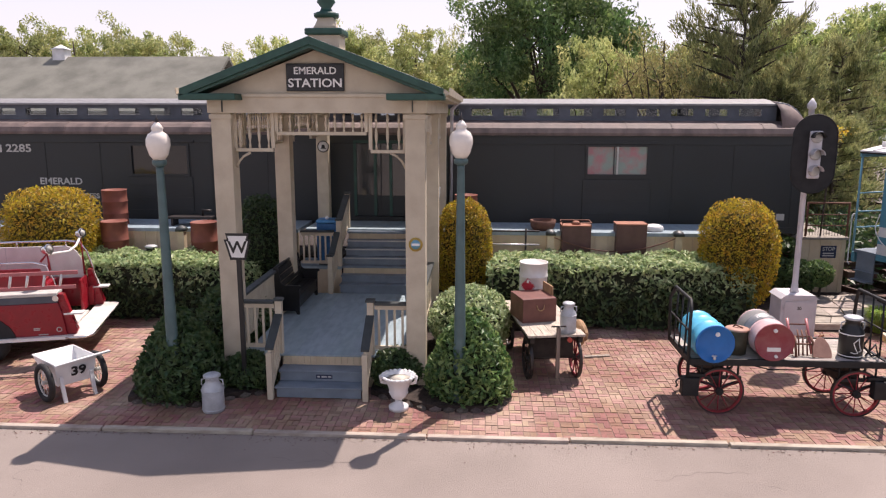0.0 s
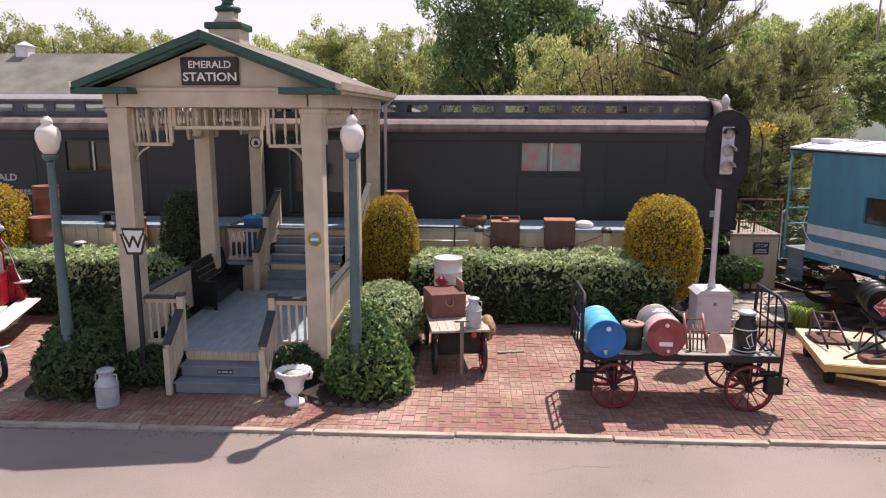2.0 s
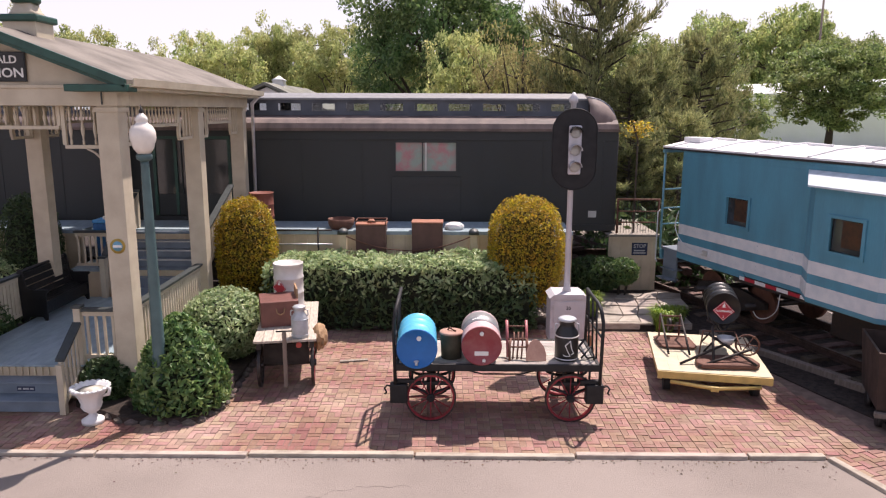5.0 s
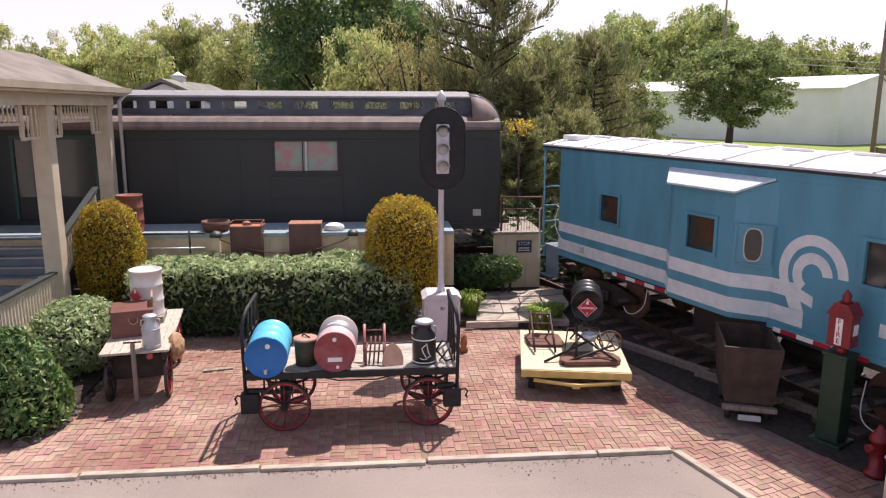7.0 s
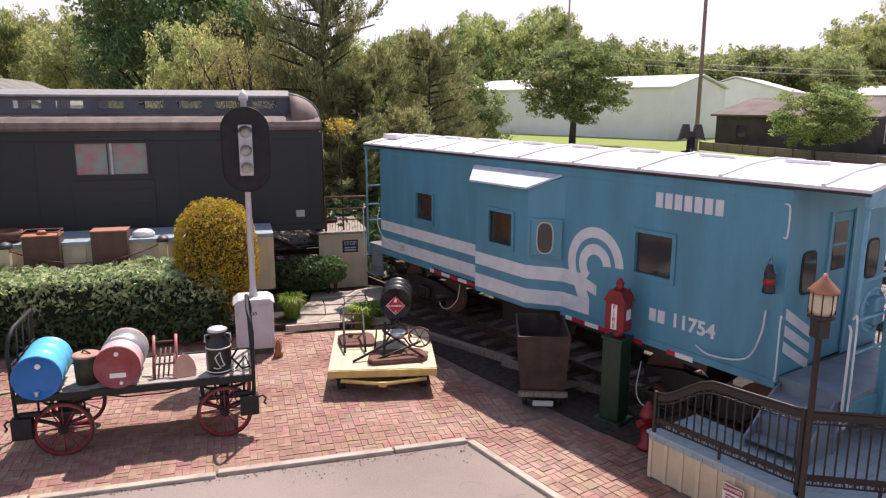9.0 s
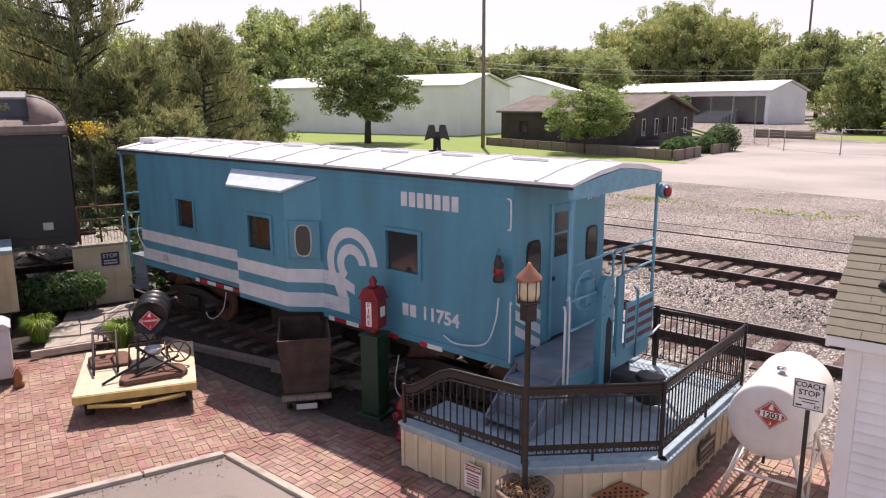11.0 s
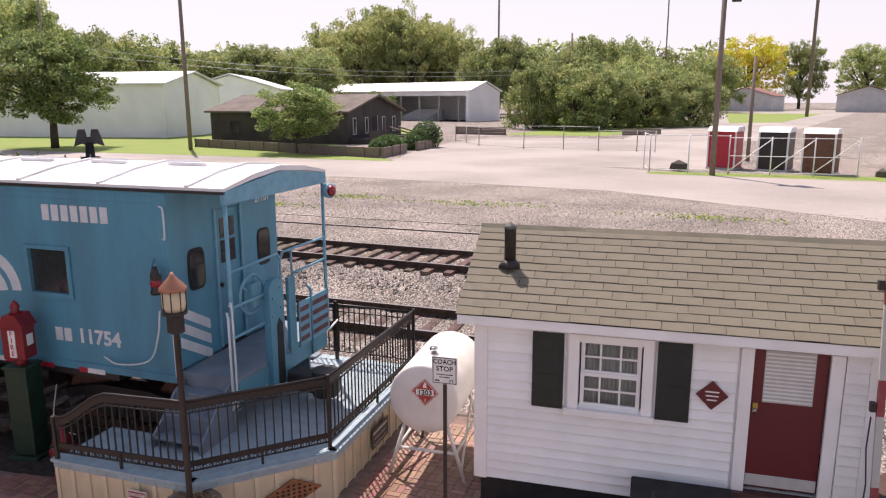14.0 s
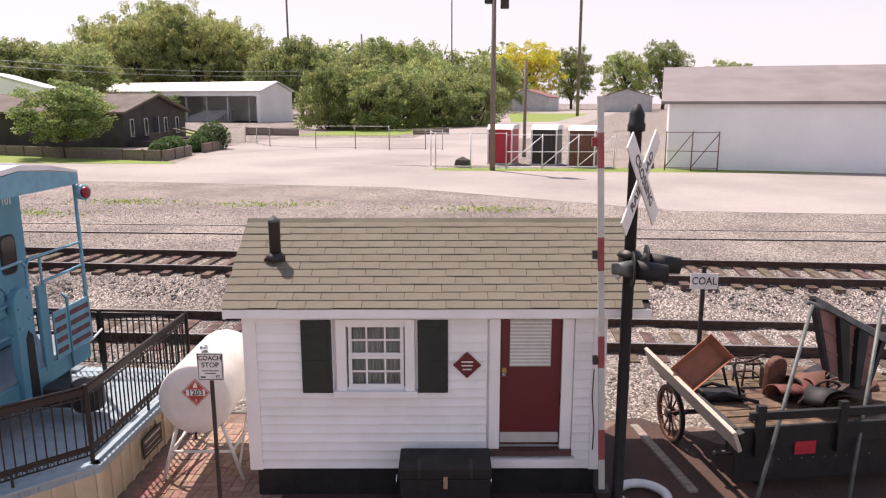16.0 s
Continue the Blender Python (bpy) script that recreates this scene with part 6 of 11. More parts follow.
# second run along the tracks
fence2 = thing("iron_railing", "black iron railing beside the tracks", "railing")
q0, q1 = Vector((17.22, 7.16, 0)), Vector((16.35, 9.9, 0))
for z, r in ((1.66, 0.02), (1.54, 0.012), (0.8, 0.012)):
    part("rail", tube(bmesh.new(), [q0 + Vector((0, 0, z)), q1 + Vector((0, 0, z))], r, 6), RAILB, fence2)
for k in range(28):
    p = q0.lerp(q1, (k + 0.5) / 28)
    piece("picket", PK, fence2, pose(p.x, p.y, 0.8) @ Matrix.Diagonal((1, 1, 0.86, 1)))
for f in (0.5, 1.0):
    p = q0.lerp(q1, f)
    part("post", box(p.x - 0.025, p.y - 0.025, 0.2, p.x + 0.025, p.y + 0.025, 1.72), RAILB, fence2)

bs = thing("boarding_step", "grey steel boarding steps below the caboose platform", "steps", CAB @ pose(-0.95, 0, 0.65))
for x in (0.0, 0.76):
    part("side_plate", prism(bmesh.new(), [(0.12, 0.0), (-0.62, 0.0), (-0.62, 0.12), (-0.36, 0.34), (-0.12, 0.58), (0.12, 0.72)], x, x + 0.03, "x"), STEP, bs)
for k in range(3):
    part("tread", box(0.031, -0.60 + 0.24 * k, 0.10 + 0.23 * k, 0.759, -0.34 + 0.24 * k, 0.135 + 0.23 * k), STEP, bs, bevel=0.006)
    part("riser", box(0.031, -0.345 + 0.24 * k, 0.136 + 0.23 * k, 0.759, -0.325 + 0.24 * k, 0.325 + 0.23 * k), STEP, bs)

# ---- white crossing shanty ----
SH = pose(15.28, 4.49, 0, 0, 0, -69)
shed = thing("shanty", "small white clapboard railway shanty with a tan shingle roof", "shed", SH)
W, D, Z0, Z1 = 4.5, 2.5, 0.42, 2.56
holes = [(1.26, 2.0, 1.52, 2.42), (3.14, 4.02, 0.70, 2.48)]
part("front_wall", wall_with(holes, 0, W, Z0, Z1, 0.02, 0.10), CLAP, shed)
part("back_wall", box(0, D - 0.1, Z0, W, D, Z1), CLAP, shed)
for x in (0.0, W - 0.1):
    bm = bmesh.new()
    prism(bm, [(0.101, Z0), (D - 0.101, Z0), (D - 0.101, Z1), (D / 2, 3.34), (0.101, Z1)], x, x + 0.1, "x")
    part("side_wall", bm, CLAP, shed)
# Footing coloured black to hold the shadow band below the siding.
part("footing", box(0.05, 0.05, 0.0, W - 0.05, D - 0.05, Z0 - 0.001), BLACKM, shed, "timber footing blackened for the shadow below the siding")
# clapboards, lapped, cut round the openings
nb = 17
for k in range(nb):
    z = Z0 + 2.08 * k / nb
    zt = z + 2.08 / nb + 0.004
    spans = [(0.14, 1.10), (2.15, 3.03), (4.13, W - 0.14)] if 1.42 < z + 0.02 < 2.44 else [(0.14, 3.03), (4.13, W - 0.14)]
    if z < 0.56:
        spans = [(0.14, W - 0.14)]
    for a, b in spans:
        bm = bmesh.new()
        prism(bm, [(-0.030, z), (-0.022, z - 0.002), (-0.004, z + 0.014), (0.018, z + 0.014), (0.018, zt), (0.006, zt), (-0.030, z + 0.012)], a, b, "x")
        part("clapboard", bm, CLAP, shed)
    for x, sg in ((-0.001, -1), (W + 0.001, 1)):
        bm = bmesh.new()
        prism(bm, [(x, z), (x + sg * 0.028, z), (x + sg * 0.008, zt), (x, zt)], 0.14, D - 0.14, "y")
        part("clapboard", bm, CLAP, shed)
for x0, x1 in ((-0.03, 0.139), (W - 0.139, W + 0.03)):
    part("corner_board", box(x0, -0.03, Z0 - 0.02, x1, 0.14, Z1 + 0.02), CLAP, shed, bevel=0.006)
part("frieze_board", box(0.14, -0.025, 2.44, W - 0.14, 0.0185, Z1 + 0.03), CLAP, shed)
# window
win = part("window", box(1.10, -0.085, 1.42, 2.15, 0.018, 1.50), CLAP, shed, "white six-over-six sash window")
for a in ((1.14, 1.501, 1.26, 2.439), (2.0, 1.501, 2.12, 2.439), (1.261, 2.35, 1.999, 2.439)):
    part("casing", box(a[0], -0.05, a[1], a[2], 0.018, a[3]), CLAP, win)
for zs, ze, y in ((1.52, 1.95, 0.03), (1.93, 2.36, 0.05)):
    sash = part("sash", box(1.28, y - 0.015, zs, 1.98, y + 0.015, zs + 0.045), CLAP, win)
    part("sash_bar", box(1.28, y - 0.015, ze - 0.045, 1.98, y + 0.015, ze), CLAP, sash)
    for x in (1.28, 1.935):
        part("sash_bar", box(x, y - 0.014, zs + 0.046, x + 0.045, y + 0.014, ze - 0.046), CLAP, sash)
    for x in (1.50, 1.735):
        part("muntin", box(x, y - 0.012, zs + 0.046, x + 0.022, y + 0.012, ze - 0.046), CLAP, sash)
    part("muntin", box(1.326, y - 0.011, (zs + ze) / 2 - 0.011, 1.934, y + 0.011, (zs + ze) / 2 + 0.011), CLAP, sash)
    part("pane", box(1.326, y + 0.002, zs + 0.046, 1.934, y + 0.006, ze - 0.046), CLGLASS, sash, "clear glass").visible_shadow = False
for k in range(15):
    part("curtain_fold", cyl(bmesh.new(), (1.30 + 0.047 * k, 0.112, 1.55), (1.30 + 0.047 * k + 0.012 * math.sin(k * 2.1), 0.112, 2.36), 0.02, 0.024, 6), SIGNGREY, win)
part("curtain_cloth", box(1.27, 0.124, 1.52, 1.99, 0.128, 2.40), SIGNGREY, win, "pale net curtain")
# Added backing whose near-black stands for the unlit room.
part("window_back", box(1.2, 0.14, 1.45, 2.1, 0.145, 2.45), DARKIN, win)
for x0 in (0.70, 2.16):
    sh_ = part("shutter", box(x0, -0.05, 1.47, x0 + 0.38, -0.017, 2.43), SHUT, shed, "black-green wooden shutter", bevel=0.008)
    for z in (1.55, 1.98):
        part("shutter_panel", box(x0 + 0.06, -0.056, z, x0 + 0.32, -0.0505, z + 0.36), SHUT, sh_)
# door
door = part("door", box(3.20, 0.03, 0.74, 3.97, 0.07, 2.47), DOORRED, shed, "maroon half-glazed door", bevel=0.004)
part("door_glass", box(3.32, 0.022, 1.80, 3.84, 0.029, 2.42), SIGNGREY, door, "glass with a pale blind")
for k in range(13):
    part("blind_slat", box(3.33, 0.018, 1.82 + 0.046 * k, 3.83, 0.0215, 1.838 + 0.046 * k), SIGNWHITE, door)
part("kick_plate", box(3.21, 0.022, 0.76, 3.96, 0.029, 0.90), SIGNGREY, door, "pale kick plate")
part("door_lock", box(3.225, 0.01, 1.66, 3.28, 0.029, 1.78), GOLD, door)
part("door_knob", lathe(bmesh.new(), [(0.02, 0), (0.032, 0.03), (0.0001, 0.05)], 10, pose(3.25, 0.012, 1.70, 90)), CHROME, door)
for x0, x1 in ((3.06, 3.195), (3.975, 4.11)):
    part("door_casing", box(x0, -0.04, 0.58, x1, 0.018, 2.439), CLAP, shed)
part("door_sill", box(3.06, -0.10, 0.63, 4.12, 0.029, 0.70), mat("red-brown door sill", (0.10, 0.045, 0.04), 0.6), shed)
part("door_step", box(3.02, -0.14, 0.50, 4.16, -0.024, 0.60), CLAP, shed)
# roof deck, fascia and shingles
RZ, RY, EY, EZ2 = 3.42, D / 2, -0.22, 2.59
RX0, RX1 = -0.20, 5.0
sl = (RZ - EZ2) / (RY - EY)
for sgn in (0, 1):
    yy = lambda y: y if sgn == 0 else D - y
    poly = [(yy(EY), EZ2), (yy(RY), RZ), (yy(RY), RZ + 0.04), (yy(EY), EZ2 + 0.04)]
    part("roof_deck", prism(bmesh.new(), poly, RX0, RX1, "x"), DARKWOOD, shed)
    part("fascia", box(RX0, yy(EY) - 0.012, EZ2 - 0.075, RX1, yy(EY) + 0.012, EZ2 + 0.035), CLAP, shed)
    part("soffit", box(RX0, min(yy(EY + 0.014), yy(-0.032)), EZ2 - 0.06, RX1, max(yy(EY + 0.014), yy(-0.032)), EZ2 - 0.03), CLAP, shed)
    for x in (RX0, RX1 - 0.04):
        part("barge_board", prism(bmesh.new(), [(yy(EY), EZ2 - 0.09), (yy(RY), RZ - 0.09), (yy(RY), RZ + 0.035), (yy(EY), EZ2 + 0.035)], x, x + 0.04, "x"), CLAP, shed)
slope = math.hypot(RY - EY, RZ - EZ2)
rows_n = 12
TAB = 0.342
SHG = [mesh_of("shingle", box(0.003, 0, 0, TAB - 0.003, slope / rows_n + 0.03, 0.0045 + 0.001 * k), SHINGLE) for k in range(3)]
tilt = math.degrees(math.atan(sl))
rsn = random.Random(21)
for r in range(rows_n):
    off = RX0 - 0.02 - (0.0, TAB * 0.5, TAB * 0.16, TAB * 0.66)[r % 4]
    for k in range(17):
        x = off + TAB * k
        if x < RX0 - 0.03:
            x = RX0 - 0.03
        if x > RX1 + 0.03 - 0.12:
            continue
        b = pose(min(x, RX1 + 0.03 - TAB), EY - 0.02, EZ2 + 0.043, tilt, 0, 0) @ pose(0, slope * r / rows_n + rsn.uniform(-0.005, 0.005), 0.010 + rsn.uniform(0, 0.003), -3.4, 0, rsn.uniform(-0.4, 0.4))
        piece("shingle", SHG[rsn.randint(0, 2)], shed, b)
bk = bmesh.new()
for r in range(rows_n):
    f0, f1 = r / rows_n, (r + 1) / rows_n
    y0, y1 = D - EY + (RY - D + EY) * f0, D - EY + (RY - D + EY) * f1
    z0, z1 = EZ2 + (RZ - EZ2) * f0 + 0.052, EZ2 + (RZ - EZ2) * f1 + 0.046
    prism(bk, [(y0, z0 - 0.012), (y1, z1 - 0.008), (y1, z1), (y0, z0)], RX0 - 0.02, RX1 + 0.02, "x")
part("back_shingles", bk, SHINGLE, shed)
part("ridge_cap", prism(bmesh.new(), [(RY - 0.14, RZ - 0.06), (RY, RZ + 0.06), (RY + 0.14, RZ - 0.06), (RY + 0.14, RZ - 0.035), (RY, RZ + 0.085), (RY - 0.14, RZ - 0.035)], RX0 - 0.03, RX1 + 0.03, "x"), SHINGLE, shed)
# stove pipe with a flashing
pp = part("stove_pipe", lathe(bmesh.new(), [(0.075, 2.9), (0.075, 3.56), (0.08, 3.57)], 14, pose(0.29, 0.58, 0)), IRON, shed, "black stove pipe")
part("pipe_cap", lathe(bmesh.new(), [(0.085, 3.571), (0.06, 3.61), (0.0001, 3.66)], 14, pose(0.29, 0.58, 0)), GALVD, pp)
part("flashing", lathe(bmesh.new(), [(0.16, 0.0), (0.08, 0.09)], 14, pose(0.29, 0.58, 3.07)), IRON, pp)
# diamond sign with unreadable white lines
dia = thing("express_sign", "small maroon diamond sign with white lines", "sign", SH @ facing(2.78, -0.03, 1.84))
part("plate", box(-0.125, -0.125, 0, 0.125, 0.125, 0.012, m=pose(0, 0, 0, 0, 0, 45)), DOORRED, dia)
for k, w in enumerate((0.15, 0.14, 0.11)):
    part("lettering_bar", box(-w / 2, 0.035 - 0.05 * k, 0.013, w / 2, 0.052 - 0.05 * k, 0.016), SIGNWHITE, dia)
# black chest in front
ch = thing("tool_chest", "black metal tool chest with a hasp in front of the shanty", "chest", SH @ pose(1.95, -0.64, 0.0))
part("body", box(0, 0, 0.02, 1.1, 0.5, 0.60), BLACKM, ch, bevel=0.012)
lid = part("lid", box(-0.015, -0.015, 0.602, 1.115, 0.515, 0.76), BLACKM, ch, "black hinged lid", bevel=0.02)
for x in (0.22, 0.85):
    part("strap", box(x, -0.022, 0.62, x + 0.035, 0.2, 0.766), IRON, lid)
part("hasp", box(0.53, -0.035, 0.50, 0.58, -0.016, 0.66), CHROME, lid)
for x in (-0.05, 1.12):
    part("handle", ring(bmesh.new(), (x, 0.25, 0.46), (1, 0, 0), 0.06, 0.012, 12, 5), CHROME, ch)


# ---- shrubs and hedges ----
def shrub(label, centre, radii, count, size, material, seed, base, core, category="shrub", power=2.0, group="", taper=0.0):
    """A clipped shrub: short stems, a solid twig core darkened for the shade inside, and a skin of leaves. power above
    2 squares its shoulders.
    """
    rnd = random.Random(seed)
    t = thing("shrub", label, category, pose(centre[0], centre[1], base), group)
    cz = centre[2] - base
    bm = bmesh.new()
    for _ in range(count):
        d = Vector((rnd.gauss(0, 1), rnd.gauss(0, 1), rnd.gauss(0, 1))).normalized()
        f = (abs(d.x) ** power + abs(d.y) ** power + abs(d.z) ** power) ** (-1 / power)
        lump = 1 + 0.07 * noise.noise(d * 3.1 + Vector((seed, 0, 0))) + 0.03 * noise.noise(d * 9)
        p = Vector((d.x * radii[0], d.y * radii[1], d.z * radii[2])) * f * lump * rnd.uniform(0.86, 1.03)
        k = 1 + taper * (0.35 - p.z / radii[2])
        p.x, p.y, p.z = p.x * k, p.y * k, p.z + cz
        if p.z < 0.03:
            continue
        leaf(bm, p, d, size * rnd.uniform(0.6, 1.35), rnd)
    part("foliage", bm, material, t)
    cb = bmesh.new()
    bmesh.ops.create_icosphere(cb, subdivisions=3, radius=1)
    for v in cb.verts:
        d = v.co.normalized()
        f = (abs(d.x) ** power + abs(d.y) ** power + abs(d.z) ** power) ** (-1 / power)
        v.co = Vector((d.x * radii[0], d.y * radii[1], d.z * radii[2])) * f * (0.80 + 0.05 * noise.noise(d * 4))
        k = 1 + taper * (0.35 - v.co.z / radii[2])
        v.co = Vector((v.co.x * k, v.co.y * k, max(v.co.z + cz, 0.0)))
    part("shaded_core", cb, core, t)
    sb = bmesh.new()
    for k in range(4):
        a = 1.57 * k + 0.4
        cyl(sb, (0.1 * math.cos(a), 0.1 * math.sin(a), -0.05), (0.5 * radii[0] * math.cos(a), 0.5 * radii[1] * math.sin(a), cz), 0.03, 0.015, 6)
    part("stem", sb, BARK, t)
    return t


# Core colours stand for the shade between the leaves.
TWIG_SHADE = mat("shaded twigs", (0.018, 0.026, 0.010), 0.95, var=0.3, scale=14, grain=50, bump=0.6)
TWIG_SHADE_GOLD = mat("golden twig shade", (0.10, 0.08, 0.014), 0.95, var=0.3, scale=14, grain=50, bump=0.6)


def hedge(label, x0, x1, y0, y1, z0, z1, seed):
    rnd = random.Random(seed)
    t = thing("hedge", label, "hedge", pose(x0, y0, z0))
    L, W, H = x1 - x0, y1 - y0, z1 - z0
    top, low = bmesh.new(), bmesh.new()
    for _ in range(int(8000 * L / 6)):
        x = rnd.uniform(0, L)
        r = rnd.random()
        if r < 0.55:
            y, z, d = rnd.uniform(0, W), H, Vector((0, 0, 1))
        elif r < 0.9:
            y, z, d = 0, H * (1 - rnd.random() ** 1.3), Vector((0, -1, 0.3))
        else:
            x, y, z, d = rnd.choice((0, L)), rnd.uniform(0, W), rnd.uniform(0, H), Vector((0, 0, 0.4))
        rim = min(1.0, min(x, L - x) / 0.4)
        b = 0.15 * noise.noise(Vector((x * 1.7, y * 2, z * 2 + seed))) + 0.07 * noise.noise(Vector((x * 6, y * 6, z * 6)))
        if z >= H * 0.99:
            z -= 0.10 * max(0, 1 - y / 0.25) + 0.14 * (1 - rim)
        y += 0.12 * smooth(0.55, 1.0, z / H) if r >= 0.55 else 0
        p = Vector((x + rnd.uniform(-0.05, 0.05), y - b * (1 if r >= 0.55 else 0) + rnd.uniform(-0.05, 0.05), z + (b if r < 0.55 else 0) - rnd.random() ** 2 * 0.1))
        # Lower leaves take the darker tone: the hedge's shade is in the colour.
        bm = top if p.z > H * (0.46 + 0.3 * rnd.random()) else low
        leaf(bm, p, d, 0.07 * rnd.uniform(0.6, 1.4), rnd)
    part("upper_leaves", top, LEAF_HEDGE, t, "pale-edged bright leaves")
    part("lower_leaves", low, LEAF_HEDGE_SHADE, t, "leaves darkened for the hedge's shaded lower part")
    # Solid core below the leaves, coloured as the hedge's inner shade.
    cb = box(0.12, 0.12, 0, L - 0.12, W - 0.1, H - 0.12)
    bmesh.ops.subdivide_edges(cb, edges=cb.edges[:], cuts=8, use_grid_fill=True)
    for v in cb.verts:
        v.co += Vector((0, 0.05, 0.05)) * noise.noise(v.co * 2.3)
    part("shaded_core", cb, TWIG_SHADE, t)
    return t


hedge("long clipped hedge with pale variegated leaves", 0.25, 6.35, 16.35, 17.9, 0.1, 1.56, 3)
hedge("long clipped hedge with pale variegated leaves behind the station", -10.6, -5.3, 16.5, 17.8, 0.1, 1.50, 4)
shrub("golden rounded conifer bush beside the porch", (-0.35, 17.35, 1.66), (0.68, 0.70, 1.26), 15000, 0.036, LEAF_GOLD, 5, 0.1, TWIG_SHADE_GOLD, power=2.5)
shrub("golden rounded conifer bush beside the signal", (6.2, 17.2, 1.70), (0.86, 0.86, 1.28), 17000, 0.036, LEAF_GOLD, 6, 0.1, TWIG_SHADE_GOLD, power=2.6)
shrub("large golden conifer bush by the fire engine", (-10.88, 17.5, 1.80), (1.10, 0.95, 1.30), 17000, 0.04, LEAF_GOLD, 7, 0.1, TWIG_SHADE_GOLD, power=3.2)
shrub("dark green rounded conifer behind the porch rail", (-5.4, 17.3, 1.6), (0.62, 0.62, 1.38), 7000, 0.045, LEAF_DARK, 8, 0.1, TWIG_SHADE, power=2.6)
shrub("pale variegated rounded shrub beside the porch", (-0.15, 14.7, 0.68), (0.85, 1.05, 0.72), 5200, 0.06, LEAF_HEDGE, 9, 0.08, TWIG_SHADE)
# Same holly twice: sunlit leaf tone here, shaded leaf tone on the next.
shrub("glossy dark green holly bush round the lamp post", (-0.12, 12.25, 0.62), (0.60, 0.64, 0.98), 5600, 0.062, LEAF_DARK_SUNLIT, 10, 0.06, TWIG_SHADE, power=2.0, taper=0.52)
shrub("dark green holly bush round the lamp post in shade", (-5.3, 12.02, 0.60), (0.62, 0.62, 0.98), 5600, 0.062, LEAF_DARK, 11, 0.06, TWIG_SHADE, power=2.0, taper=0.52)
shrub("dark green shrub beside the porch in shade", (-5.1, 14.3, 0.7), (0.75, 0.9, 0.85), 6000, 0.055, LEAF_DARK, 12, 0.06, TWIG_SHADE)
shrub("low dark shrub by the porch steps", (-1.45, 12.55, 0.35), (0.5, 0.45, 0.42), 3200, 0.05, LEAF_DARK, 13, 0.06, TWIG_SHADE)
shrub("low dark shrub by the whistle post", (-4.15, 12.35, 0.3), (0.5, 0.4, 0.4), 2800, 0.05, LEAF_DARK, 14, 0.06, TWIG_SHADE)
shrub("dark low evergreen by the boarded fence", (8.25, 19.2, 0.75), (0.85, 0.6, 0.45), 4000, 0.055, LEAF_DARK, 15, 0.15, TWIG_SHADE)
shrub("small bright green bush by the boarded fence", (8.95, 19.0, 0.85), (0.4, 0.4, 0.35), 1800, 0.05, LEAF_TREE, 16, 0.2, TWIG_SHADE)


def grass_tuft(x, y, z, r, h, n, seed, label):
    rnd = random.Random(seed)
    bm = bmesh.new()
    for _ in range(n):
        a, q = rnd.uniform(0, 6.28), r * rnd.random() * 0.4
        b = Vector((q * math.cos(a), q * math.sin(a), 0))
        e = Vector((r * rnd.uniform(0.5, 1.0) * math.cos(a), r * rnd.uniform(0.5, 1.0) * math.sin(a), h * rnd.uniform(0.3, 0.8)))
        m = b.lerp(e, 0.55) + Vector((0, 0, h * 0.35))
        s = Vector((-math.sin(a), math.cos(a), 0)) * 0.008
        bm.faces.new([bm.verts.new(v) for v in (b - s, b + s, m + s, m - s)])
        bm.faces.new([bm.verts.new(v) for v in (m - s, m + s, e)])
    t = thing("ornamental_grass", label, "grass tuft", pose(x, y, z))
    part("blades", bm, GRASSM, t)


grass_tuft(7.8, 17.4, 0.1, 0.45, 0.75, 460, 1, "bright green grass tuft by the signal case")
grass_tuft(9.3, 16.45, 0.05, 0.5, 0.72, 520, 2, "bright green grass tuft by the flagstones")
grass_tuft(9.75, 16.9, 0.1, 0.35, 0.5, 260, 3, "small green grass tuft by the flagstones")


# ---- trees ----
def needle(bm, p, d, s, rnd):
    """A narrow tuft of needles along d."""
    u = (d + Vector((rnd.uniform(-1, 1), rnd.uniform(-1, 1), rnd.uniform(-0.8, 0.8))) * 0.7).normalized()
    v = u.cross(Vector((rnd.gauss(0, 1), rnd.gauss(0, 1), rnd.gauss(0, 1)))).normalized() * s * 0.22
    bm.faces.new([bm.verts.new(x) for x in (p, p + u * s * 0.8 + v, p + u * s * 2, p + u * s * 0.8 - v)])


